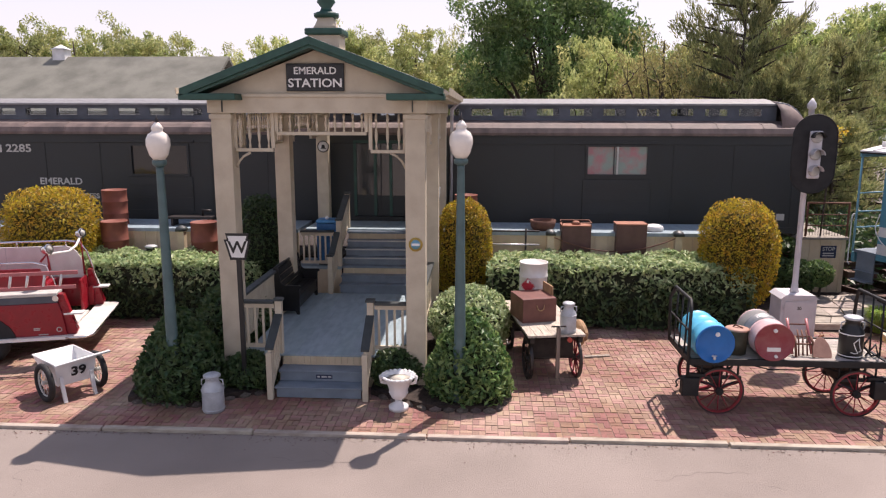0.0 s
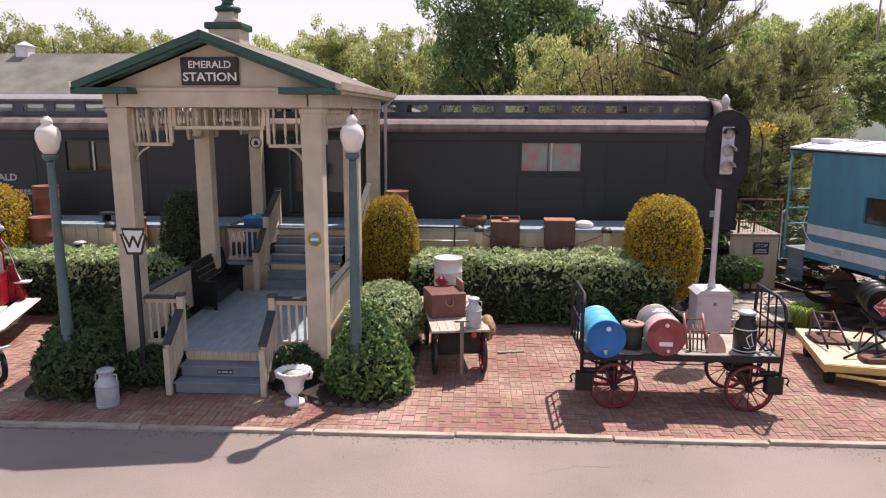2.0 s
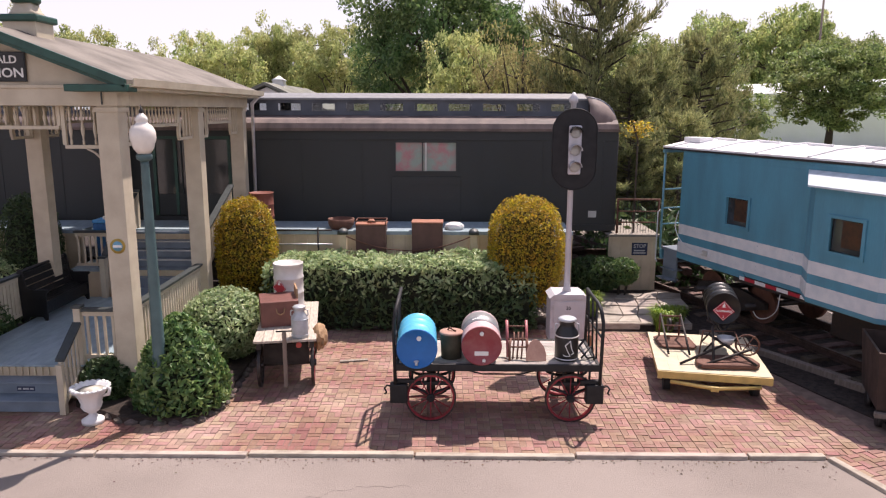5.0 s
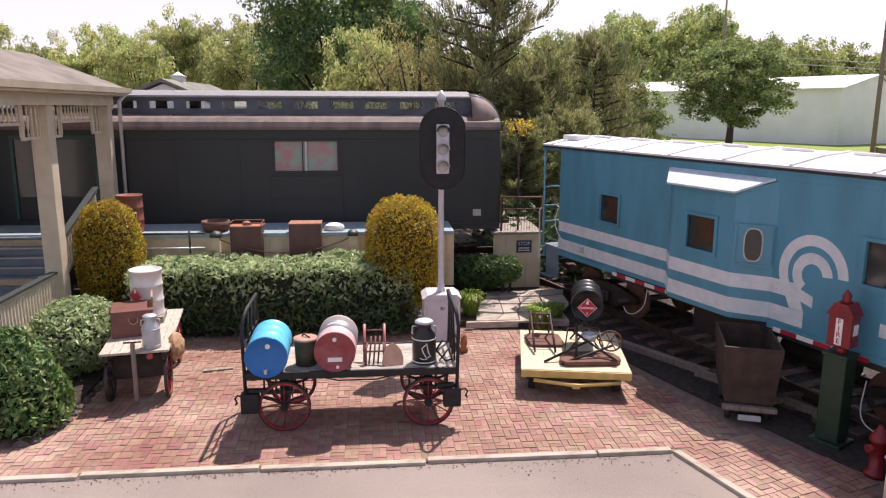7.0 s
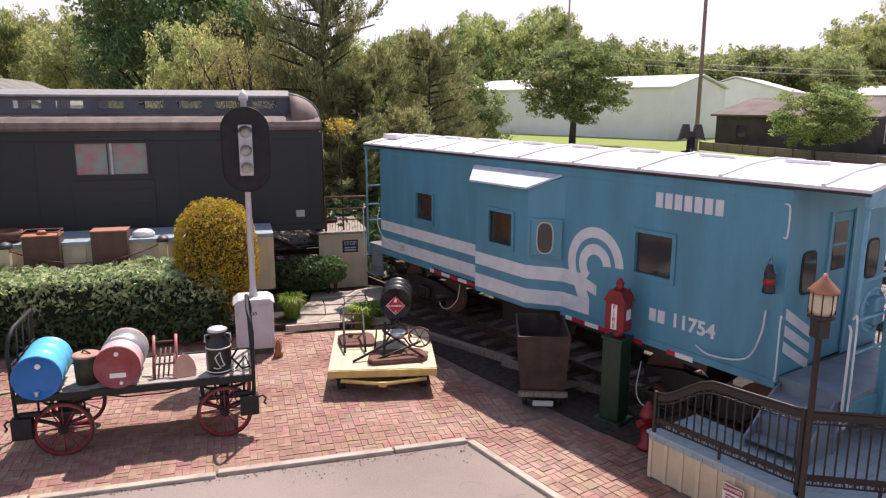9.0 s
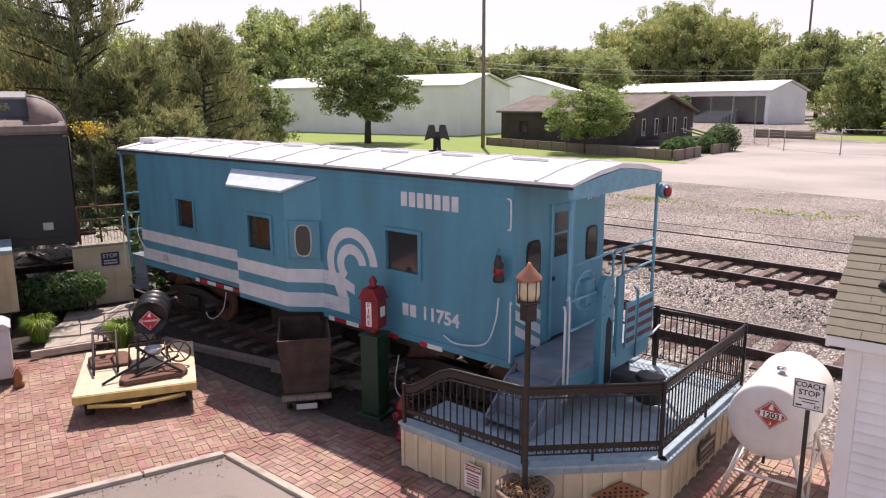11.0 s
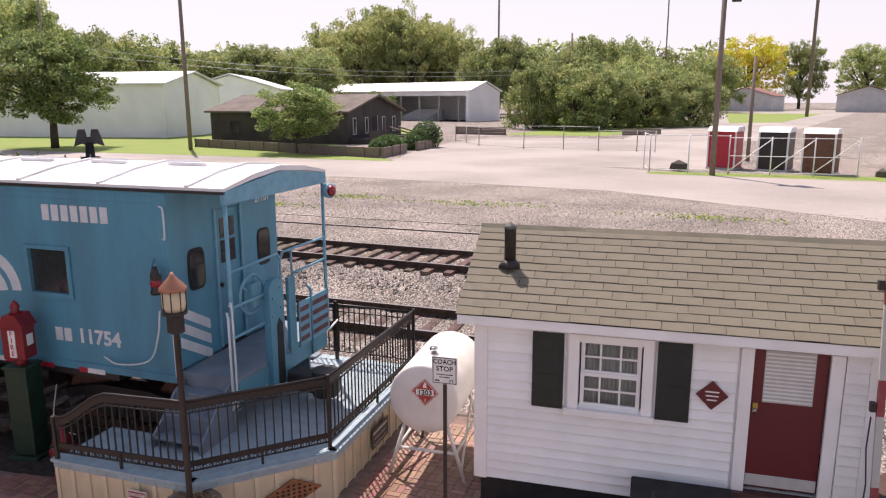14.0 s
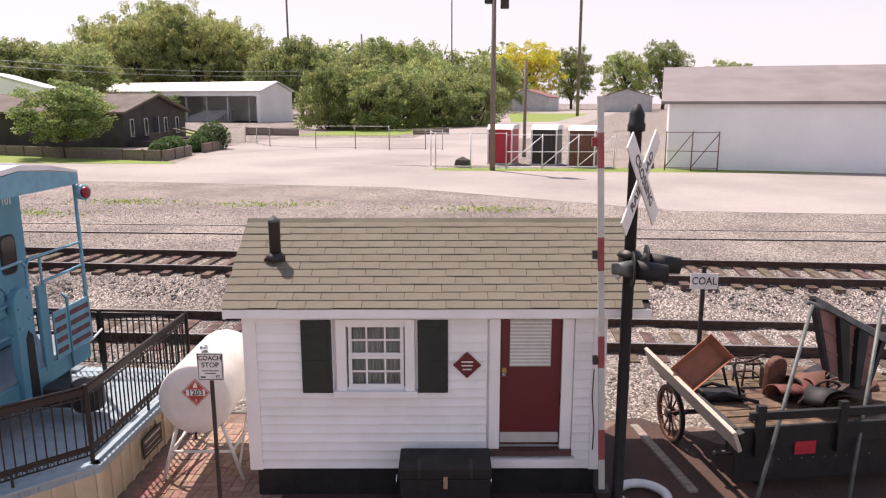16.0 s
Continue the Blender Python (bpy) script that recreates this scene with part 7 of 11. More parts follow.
def tree_model(seed, crown_mat, leaves_n, leaf_size, kind="broad", gaps=0.0):
    """A tree one metre high and one metre across, with trunk, limbs and crown; scaled where it stands."""
    rnd = random.Random(seed)
    tb, cb = bmesh.new(), bmesh.new()
    if kind == "pine":
        cyl(tb, (0, 0, 0), (0, 0, 0.95), 0.026, 0.004, 8)
        sprays = []
        for k in range(74):
            z = 0.05 + 0.86 * (k / 74) ** 0.92
            a = k * 2.4 + rnd.uniform(-0.5, 0.5)
            r = 0.52 * min(1.0, (1.02 - z) * 1.55) ** 0.8 * rnd.uniform(0.45, 1.12) + 0.02
            lift = rnd.uniform(0.01, 0.12) * (1.12 - z)
            b, e = Vector((0, 0, z)), Vector((r * math.cos(a), r * math.sin(a), z + lift))
            cyl(tb, b, e, 0.006, 0.002, 5, False)
            for f in (0.3, 0.5, 0.68, 0.84, 1.0):
                q = b.lerp(e, f) + Vector((0, 0, 0.03 * f * f))
                for _ in range(2):
                    w = Vector((math.cos(a + rnd.uniform(-1.1, 1.1)), math.sin(a + rnd.uniform(-1.1, 1.1)), rnd.uniform(0.1, 0.9))).normalized()
                    sprays.append((q, w, rnd.uniform(0.05, 0.10) * (0.55 + 0.6 * f)))
        per = max(6, leaves_n // len(sprays))
        for q, w, ln_ in sprays:
            for _ in range(per):
                t = rnd.random()
                p = q + w * ln_ * t + Vector((rnd.gauss(0, 1), rnd.gauss(0, 1), rnd.gauss(0, 0.7))) * 0.013
                if p.z > 0.03:
                    needle(cb, p, (w + Vector((0, 0, 0.35))).normalized(), leaf_size * rnd.uniform(0.6, 1.4), rnd)
        return mesh_of("trunk", tb, BARK), mesh_of("crown", cb, crown_mat)
    low = 0.2 if kind == "broad" else 0.12
    mid, up_, dn = (0.60, 0.42, 0.40) if kind == "broad" else (0.55, 0.46, 0.44)
    so = Vector((seed * 1.37, seed * 0.71, 0))

    def hull(d):
        """The crown's outline in the direction d: lumpy, with deep bays."""
        k = min(1.08, 0.96 + 0.30 * noise.noise(d * 1.6 + so) + 0.22 * noise.noise(d * 3.7 + so))
        return Vector((0.47 * d.x * k, 0.47 * d.y * k, mid + d.z * (up_ if d.z > 0 else dn) * k))
    cyl(tb, (0, 0, 0), (0.01, 0, 0.38), 0.032, 0.022, 8)
    cyl(tb, (0.01, 0, 0.38), (0.0, 0.02, 0.86), 0.022, 0.005, 6)
    tips = []
    for k in range(17):
        a, el = k * 2.4 + rnd.uniform(-0.4, 0.4), rnd.uniform(-0.1, 1.2)
        d = Vector((math.cos(a) * math.cos(el), math.sin(a) * math.cos(el), math.sin(el)))
        b = Vector((0.005, 0, low + 0.35 * rnd.random()))
        e = b.lerp(hull(d), rnd.uniform(0.6, 0.8))
        cyl(tb, b, b.lerp(e, 0.5) + Vector((0, 0, -0.02)), 0.013, 0.008, 5, False)
        cyl(tb, b.lerp(e, 0.5) + Vector((0, 0, -0.02)), e, 0.008, 0.004, 5, False)
        for _ in range(4):
            q = e + Vector((rnd.gauss(0, 1), rnd.gauss(0, 1), rnd.gauss(0.3, 0.8))).normalized() * rnd.uniform(0.08, 0.17)
            cyl(tb, e, q, 0.004, 0.0015, 4, False)
            tips.append((q, rnd.uniform(0.05, 0.085)))
    for k in range(210):
        d = Vector((rnd.gauss(0, 1), rnd.gauss(0, 1), rnd.gauss(0, 1))).normalized()
        if noise.noise(d * 2.6 + so * 2) < gaps - 0.45:
            continue
        c = Vector((0, 0, mid)).lerp(hull(d), rnd.uniform(0.55, 1.0))
        if c.z > low:
            tips.append((c, rnd.uniform(0.04, 0.085)))
    per = max(8, leaves_n // len(tips))
    for c, r in tips:
        flat_ = rnd.uniform(0.5, 0.85)
        for _ in range(per):
            d = Vector((rnd.gauss(0, 1), rnd.gauss(0, 1), rnd.gauss(0, 1))).normalized()
            p = c + Vector((d.x, d.y, d.z * flat_)) * r * rnd.random() ** 0.45 * 1.1
            if p.z > 0.03:
                leaf(cb, p, (d + Vector((0, 0, 0.5))).normalized(), leaf_size * rnd.uniform(0.5, 1.35), rnd)
    return mesh_of("trunk", tb, BARK), mesh_of("crown", cb, crown_mat)


def plant(model, x, y, top, width, label, z0=0.0, turn=0.0):
    t = thing("tree", label, "tree", pose(x, y, z0, 0, 0, turn))
    for nm, me in zip(("trunk", "crown"), model):
        o = new(nm, me)
        o.parent = t
        o.matrix_basis = Matrix.Diagonal((width * 1.1, width * 1.1, (top - z0) * 1.02, 1))
    return t


M_LIGHT = [tree_model(k, LEAF_LIGHT, 17000, 0.015, "tall", 0.1) for k in (31, 32)]
M_MAPLE = [tree_model(41, LEAF_TREE, 42000, 0.0105, "broad")]
M_PINE = [tree_model(k, LEAF_PINE, 34000, 0.0135, "pine") for k in (51, 52, 53)]
M_OLIVE = [tree_model(61, LEAF_OLIVE, 9000, 0.010, "tall", 0.35)]
M_FAR = [tree_model(k, LEAF_MID, 17000, 0.016, "tall") for k in (71, 72, 73)]
M_YELLOW = [tree_model(81, LEAF_YELLOW, 12000, 0.016, "broad")]
M_LAWN = [tree_model(91, LEAF_LAWN, 30000, 0.014, "broad")]

LIGHT = [(5.3, 33.5, 8.6, 4.6), (-51.5, 79.8, 14.9, 11.0), (-49.2, 87.0, 15.3, 10.7), (-42.2, 85.1, 15.5, 10.2), (-42.1, 96.2, 15.6, 9.5), (-37.7, 103.3, 13.8, 10), (-27.0, 96.3, 15.2, 10), (-18.2, 93.2, 16.1, 9.5), (-7.7, 84.6, 14.8, 10.7), (-2.7, 90.0, 14.4, 9.1), (-15.4, 93.7, 15.7, 9.2), (-19.3, 82.3, 12.7, 9.1), (-11.4, 89.4, 13.2, 8.4), (-30.4, 94.3, 12.3, 9.9), (3.0, 88, 13.5, 9.5), (10, 86, 13.0, 9)]
MAPLE = [(3.9, 44.5, 15.0, 11.6), (8.2, 48.4, 10.6, 7.0)]
PINE = [(10.2, 29.5, 11.8, 5.0), (12.3, 29.6, 7.4, 4.4), (14.9, 31.4, 8.2, 4.4), (13.6, 33.5, 7.2, 4.4), (16.2, 35.0, 7.8, 4.0), (8.9, 33.5, 7.4, 5.0), (11.2, 28.2, 6.4, 4.4), (10.7, 25.8, 4.6, 3.4), (12.6, 26.4, 5.0, 3.4)]
YOUNG = [(7.4, 30.5, 9.0, 5.0), (6.4, 33.2, 7.6, 5.0), (8.6, 35.0, 8.4, 5.0)]
FAR = [(49.2, 123.5, 21.4, 15), (60.8, 124.2, 22.6, 15), (71.1, 124.7, 17.7, 14), (79.5, 119.9, 17.1, 14), (35.8, 118.8, 17.3, 14), (53.0, 134.8, 22.5, 14), (66.4, 132.3, 22.7, 14), (43.2, 121.0, 15.0, 14), (81.5, 134.1, 18.4, 16), (90.3, 128.8, 17.3, 16), (104.1, 118.9, 16.3, 17), (112.4, 112.6, 15.6, 16), (24, 112, 16, 13), (97, 124, 15, 15)]
TALL = [(160.1, 151.2, 25.4, 16), (160.5, 143.7, 28.7, 20), (171.7, 143.3, 32.1, 21), (171.8, 133.9, 31.0, 21), (183.0, 132.7, 29.2, 18), (183.7, 124.9, 25.2, 17)]
FARTWO = [(112.4, 127.0, 16.8, 14), (123.3, 130.9, 17.2, 14), (134.9, 133.9, 18.5, 14), (161.5, 102.7, 19.1, 14), (169.4, 99.6, 21.4, 14), (177.3, 96.2, 19.4, 14), (302.6, 148.1, 31.3, 22), (310.1, 132.4, 29.9, 24), (316.7, 116.1, 27.0, 22), (322.5, 99.5, 25.7, 20), (148.5, 183.7, 20.7, 24.6), (160.1, 173.3, 20.7, 23.2), (172.9, 165.5, 30.2, 21.8), (184.8, 154.6, 34.7, 26.1), (193.6, 145.2, 29.5, 23.8), (199.2, 125.1, 21.2, 19.2), (160.4, 74.7, 19.5, 15), (164.2, 66.6, 18.9, 14), (358.7, 67.7, 31.5, 21.0), (335.8, 39.9, 26.3, 22.0), (359.3, 25.4, 32.3, 24.2), (382.3, -1.5, 24.7, 27.2), (206.8, 157.2, 24.6, 23.8), (204.8, 110.6, 18.2, 19.2)]
BELT = [(103.5, 54.0, 11.8, 9.5), (104.9, 48.3, 10.6, 13), (112.6, 47.2, 10.6, 12.5), (119.7, 43.4, 10.2, 12), (126.7, 38.9, 9.4, 11.5), (253.3, 73.2, 20.2, 19.8), (135, 47, 12.5, 13), (120, 56, 13.5, 14), (146, 56, 14, 14)]
for group_, models, label in ((LIGHT, M_LIGHT, "tall spring tree with pale yellow-green leaves"), (MAPLE, M_MAPLE, "large dark green maple behind the black car"), (PINE, M_PINE, "loose olive-green pine behind the cars"), (YOUNG, M_OLIVE, "thin brownish young tree behind the car"), (FAR, M_FAR, "tall green tree in the far tree line"), (FARTWO, M_FAR, "tall green tree beyond the yard"), (TALL, M_LIGHT, "tall willowy tree behind the open shed"), (BELT, M_FAR, "dense bushy green tree at the yard's edge")):
    for n_, (x, y, top_, wd) in enumerate(group_):
        low = group_ is BELT
        plant(models[n_ % len(models)], x, y, top_, wd, label, -3.0 if low else 0.0, 67 * n_)
plant(M_YELLOW[0], 321.0, 80.0, 30.0, 32.0, "yellow-leaved tree beyond the storage sheds")
plant(M_LAWN[0], 40.6, 69.8, 11.2, 11.4, "round green tree on the lawn before the white hall", 0.8)
plant(M_LAWN[0], 49.2, 45.6, 6.4, 7.4, "small round green tree in front of the brown house", 0.8, 120)
plant(M_LAWN[0], 19.2, 39.9, 6.3, 5.0, "small light green tree beside the pines", 0.5, 200)
plant(M_LAWN[0], 73.0, 58.0, 6.0, 5.0, "small green tree behind the brown house", 0.8, 20)

vb_m = bmesh.new()
rvn = random.Random(61)
for k in range(300):
    q = Vector((9.38 + rvn.gauss(0, 0.17), 19.85 + rvn.gauss(0, 0.2), 4.58 - abs(rvn.gauss(0, 0.16)) + rvn.uniform(-0.05, 0.12)))
    leaf(vb_m, q, Vector((0, -0.3, 1)), rvn.uniform(0.03, 0.06), rvn)
vine = thing("climbing_vine", "orange-yellow climbing vine beside the black car's end", "vine")
part("vine_leaves", vb_m, LEAF_GOLD, vine)
part("vine_stem", tube(bmesh.new(), [(9.5, 20.3, 0.6), (9.42, 20.0, 2.6), (9.36, 19.8, 4.2), (9.2, 19.7, 4.6)], 0.025, 6), BARK, vine)

# far woods closing the view
wb = bmesh.new()
rw = random.Random(77)
for k in range(150):
    a = math.radians(-75 + 150 * k / 150)
    d = rw.uniform(350, 390)
    c = Vector((8 + d * math.sin(a), d * math.cos(a), rw.uniform(10, 20)))
    for _ in range(240):
        v = Vector((rw.gauss(0, 1), rw.gauss(0, 1), rw.gauss(0, 1))).normalized()
        leaf(wb, c + Vector((v.x * 12, v.y * 12, v.z * rw.uniform(10, 14))), v, rw.uniform(1.0, 2.0), rw)
tagged(new("far_woods", mesh_of("far_woods", wb, LEAF_MID)), "distant green woods along the horizon", "woods", kind="stuff")
ub = bmesh.new()
for k in range(5200):
    if k < 3000:
        x, y = rw.uniform(-6, 22), rw.uniform(26, 34)
    else:
        x, y = rw.uniform(9.2, 13.0), rw.uniform(20.5, 26)
    leaf(ub, Vector((x, y, rw.random() ** 1.6 * (3.2 if k < 3000 else 2.0))), Vector((0, -0.5, 0.5)), rw.uniform(0.08, 0.2), rw)
tagged(new("undergrowth", mesh_of("undergrowth", ub, LEAF_DARK)), "dark undergrowth below the pines", "undergrowth", kind="stuff")
wg = bmesh.new()
for k in range(900):
    s, t = rw.choice(((36.2, 6), (36.6, 12), (35.4, -3), (33.5, 15), (37.5, 24)))
    p = TN * (s + rw.gauss(0, 0.35)) + TD * (t + rw.gauss(0, 1.3))
    leaf(wg, Vector((p.x, p.y, height(p.x, p.y) + rw.uniform(0, 0.12))), Vector((0, 0, 1)), 0.07, rw)
tagged(new("weeds", mesh_of("weeds", wg, GRASSM)), "thin bright weeds in the gravel", "weeds", kind="stuff")


# ---- far buildings ----
def hall(name, label, p0, p1, depth, z0, ze, zr, wall, roof, ridge="long", door=None, openfront=None):
    """A gabled building: front wall from p0 to p1, depth behind it."""
    L = math.hypot(p1[0] - p0[0], p1[1] - p0[1])
    ang = math.degrees(math.atan2(p1[1] - p0[1], p1[0] - p0[0]))
    t = thing(name, label, "building", pose(p0[0], p0[1], z0, 0, 0, ang))
    he, hr = ze - z0, zr - z0
    if openfront:
        a, b = openfront
        part("wall", wall_with([(a, b, 0.0, he * 0.86)], 0, L, 0, he, 0, 0.2), wall, t)
        # Floor coloured near-black for the shade inside the shed.
        part("floor", box(0.3, 0.3, 0, L - 0.3, depth - 0.3, 0.05), DARKIN, t)
        for k in range(4):
            x = a + (b - a) * (k + 0.5) / 4
            part("inner_post", box(x - 0.12, 1.0, 0, x + 0.12, 1.25, he), GREYBLOCK, t)
        for k in range(6):
            part("stacked_timber", box(a + 0.6 + 0.5 * k, 2 + 0.6 * k, 0.05, a + 9 + 0.3 * k, 3 + 0.6 * k, 0.6 + 0.35 * k), GREYBLOCK, t)
    else:
        part("wall", box(0, 0, 0, L, 0.2, he), wall, t)
    part("wall", box(0, depth - 0.2, 0, L, depth, he), wall, t)
    if ridge == "long":
        for x in (0, L - 0.2):
            part("gable", prism(bmesh.new(), [(0.21, 0), (depth - 0.21, 0), (depth - 0.21, he), (depth / 2, hr - 0.1), (0.21, he)], x, x + 0.2, "x"), wall, t)
        for y0, y1 in ((-0.4, depth / 2), (depth + 0.4, depth / 2)):
            part("roof", prism(bmesh.new(), [(y0, he), (y1, hr), (y1, hr + 0.18), (y0, he + 0.18)], -0.5, L + 0.5, "x"), roof, t)
    else:
        for y in (0, depth - 0.2):
            part("gable", prism(bmesh.new(), [(0, he), (L, he), (L / 2, hr - 0.1)], y, y + 0.2, "y"), wall, t)
        for x in (0.0, L - 0.2):
            part("wall", box(x, 0.21, 0, x + 0.2, depth - 0.21, he), wall, t)
        for x0 in (-0.5, L + 0.5):
            part("roof", prism(bmesh.new(), [(x0, he - 0.1), (L / 2, hr), (L / 2, hr + 0.18), (x0, he + 0.08)], -0.5, depth + 0.5, "y"), roof, t)
    return t


FZ = 0.87
WROOF = mat("white metal roof", (0.76, 0.77, 0.78), 0.45, var=0.04, scale=0.3)
hall("white_hall", "long white metal hall with a low white roof", (41.0, 112.8), (57.4, 77.8), 13.0, FZ, 7.1, 8.7, WHITEMETAL, WROOF)
hall("white_hall", "white metal hall with a low white roof", (76.5, 103.0), (86.4, 91.5), 22, FZ, 7.0, 9.3, WHITEMETAL, WROOF, "short")
hall("grey_house", "distant house with a grey shingle roof", (28, 132), (50, 132), 14, FZ, 8.0, 11.6, GREYBLOCK, GREYROOF)
hall("open_shed", "long white open-fronted storage shed", (127.6, 141), (128.2, 83.4), 11.5, FZ, 6.9, 8.8, WHITEMETAL, WROOF, openfront=(36.5, 56.8))
bh = hall("brown_house", "low brown office house with a brown shingle roof", (55.5, 66.4), (60.0, 50.6), 13.0, FZ, 3.95, 5.65, BROWNWALL, BROWNROOF)
for k in range(3):
    part("window", box(2.5 + 4.6 * k, -0.04, 1.0, 3.6 + 4.6 * k, -0.005, 2.2), GLASSD, bh)
HL = math.hypot(4.5, 15.8)
for k, y in enumerate((1.6, 4.3, 6.3, 8.4, 11.0)):
    if k == 2:
        part("door", box(HL + 0.002, y - 0.5, 0.6, HL + 0.05, y + 0.5, 2.65), DARKIN, bh)
        part("door_frame", box(HL + 0.002, y + 0.501, 0.6, HL + 0.06, y + 0.6, 2.7), GREYBLOCK, bh)
    else:
        w_ = part("window", box(HL + 0.002, y - 0.36, 0.9, HL + 0.05, y + 0.36, 2.6), SIGNGREY, bh)
        part("pane", box(HL + 0.051, y - 0.24, 1.0, HL + 0.06, y + 0.24, 2.5), GLASSD, w_)
part("gable_board", prism(bmesh.new(), [(-0.5, 3.02), (6.5, 4.72), (6.5, 4.95), (-0.5, 3.25)], HL + 0.35, HL + 0.42, "x"), BROWNROOF, bh)
part("gable_board", prism(bmesh.new(), [(13.5, 3.02), (6.5, 4.72), (6.5, 4.95), (13.5, 3.25)], HL + 0.35, HL + 0.42, "x"), BROWNROOF, bh)
part("porch", box(HL + 0.01, 0.6, 0.0, HL + 2.2, 12.0, 0.55), BROWNWALL, bh, "brown boarded porch")
part("porch_rail", box(HL + 2.1, 0.6, 0.56, HL + 2.2, 5.2, 1.3), BROWNWALL, bh)
for y in (5.4, 7.4):
    part("stair_rail", tube(bmesh.new(), [(HL + 2.2, y, 1.55), (HL + 5.2, y + 0.3, 0.7)], 0.09, 6), POLEW, bh)
for k in range(3):
    part("stair_step", box(HL + 2.2 + 0.6 * k, 5.5, 0.0, HL + 2.8 + 0.6 * k, 7.3, 0.42 - 0.14 * k), POLEW, bh)
for pts in ([(49.1, 60.0), (48.9, 36.4)], [(49.0, 36.1), (54.4, 38.2)], [(56.6, 38.9), (61.0, 40.4)]):
    (x0, y0), (x1, y1) = pts
    pw_ = thing("planter_wall", "low weathered timber planter wall before the brown house", "planter", pose(x0, y0, FZ, 0, 0, math.degrees(math.atan2(y1 - y0, x1 - x0))))
    long_ = math.hypot(x1 - x0, y1 - y0)
    for k in range(4):
        part("wall_timber", box(0, 0, 0.2 * k, long_, 0.16, 0.2 * k + 0.185), POLEW, pw_)
    for k in range(int(long_ / 2.0) + 1):
        part("wall_post", box(2.0 * k, -0.1, 0, 2.0 * k + 0.14, -0.002, 0.84), POLEW, pw_)
for n_, (x, y, r) in enumerate(((51.0, 38.3, 0.75), (52.4, 38.8, 0.85), (53.9, 39.4, 0.85), (57.6, 40.3, 0.8), (59.2, 40.9, 1.0), (60.9, 41.2, 1.35))):
    shrub("round clipped shrub before the brown house", (x, y, FZ + r * 0.8), (r * 1.15, r, r), 1500, 0.12, LEAF_DARK_SUNLIT, 100 + n_, FZ - 0.05, TWIG_SHADE)
hall("grey_hall", "long white hall with a grey-brown curved roof", (55.3, 2.2), (58.0, -34), 20, FZ, 4.85, 7.3, WHITEMETAL, mat("grey-brown metal roof", (0.25, 0.21, 0.2), 0.6, var=0.1, scale=0.4))
hall("storage_shed", "low grey storage building with a red roof", (281.4, 80.1), (281.3, 61.0), 17, FZ, 6.2, 9.2, GREYBLOCK, BLOSSOM, "short")
hall("storage_shed", "low grey storage building with a dull red roof", (275.0, 40.3), (277.1, 22.8), 17, FZ, 6.3, 9.1, GREYBLOCK, BLOSSOM, "short")
gb = hall("grey_roofed_barn", "long building with a grey-green shingle roof and vents", (-48, 36), (-14.6, 36), 9, 0.5, 4.9, 7.9, WHITEMETAL, GREYROOF)
for x in (10.2, 17.5, 24.3):
    v_ = part("roof_vent", box(x - 0.35, 4.15, 7.3, x + 0.35, 4.85, 7.95), WHITE, gb, "white louvred roof vent")
    part("vent_cap", lathe(bmesh.new(), [(0.62, 0), (0.3, 0.15), (0.04, 0.28)], 4, pose(x, 4.5, 7.951, 0, 0, 45)), WHITE, v_)
gb2 = hall("gabled_outbuilding", "white gabled outbuilding with a vent behind the car", (-9.4, 44), (-3.2, 44), 12, 0.5, 4.9, 6.35, WHITEMETAL, GREYROOF, "short")
part("roof_vent", box(2.75, 3.0, 5.5, 3.45, 3.7, 6.25), WHITE, gb2)
part("vent_cap", lathe(bmesh.new(), [(0.62, 0), (0.3, 0.15), (0.04, 0.3)], 4, pose(3.1, 3.35, 6.251, 0, 0, 45)), WHITE, gb2)


def pole(x, y, z0, h, r, label, arms=False):
    t = thing("utility_pole", label, "utility pole", pose(x, y, z0))
    part("pole", cyl(bmesh.new(), (0, 0, 0), (0, 0, h), r, r * 0.72, 12), POLEW, t)
    if arms:
        part("cross_arm", box(-0.08, -1.0, h - 0.7, 0.08, 1.0, h - 0.55), POLEW, t)
        part("transformer", cyl(bmesh.new(), (0.1, -0.62, h - 2.3), (0.1, -0.62, h - 1.2), 0.26, 0.26, 12), IRON, t)
        part("lamp_head", box(-0.3, 0.1, h - 2.0, 0.2, 0.5, h - 1.7), IRON, t)
    return t


pole(46.4, 56.8, FZ, 17.5, 0.19, "tall bare wooden utility pole on the verge")
pole(50.4, 12.1, FZ, 11.8, 0.17, "wooden utility pole with a transformer and lamp", True)
pole(61.5, 13.0, FZ, 7.2, 0.14, "short wooden pole behind the fenced yard")
for x, y, h_, r in ((176.3, 107.4, 60, 0.28), (195.7, 68.6, 46, 0.2), (204.8, 35.8, 72, 0.42), (150.4, 72.4, 18.5, 0.25), (60, 112, 22, 0.2)):
    pole(x, y, 0.5, h_, r, "distant thin pole over the trees")
# sagging wires across the far yard
wires = thing("overhead_wire", "thin sagging wires between far poles", "wire")
for za, zb in ((11.8, 12.5), (11.0, 11.6)):
    a, b = Vector((150, 74, za)), Vector((60, 112, zb + 1))
    part("wire", tube(bmesh.new(), [a.lerp(b, k / 10) - Vector((0, 0, 2.2 * (1 - (2 * k / 10 - 1) ** 2))) for k in range(11)], 0.05, 4), SIGNGREY, wires)


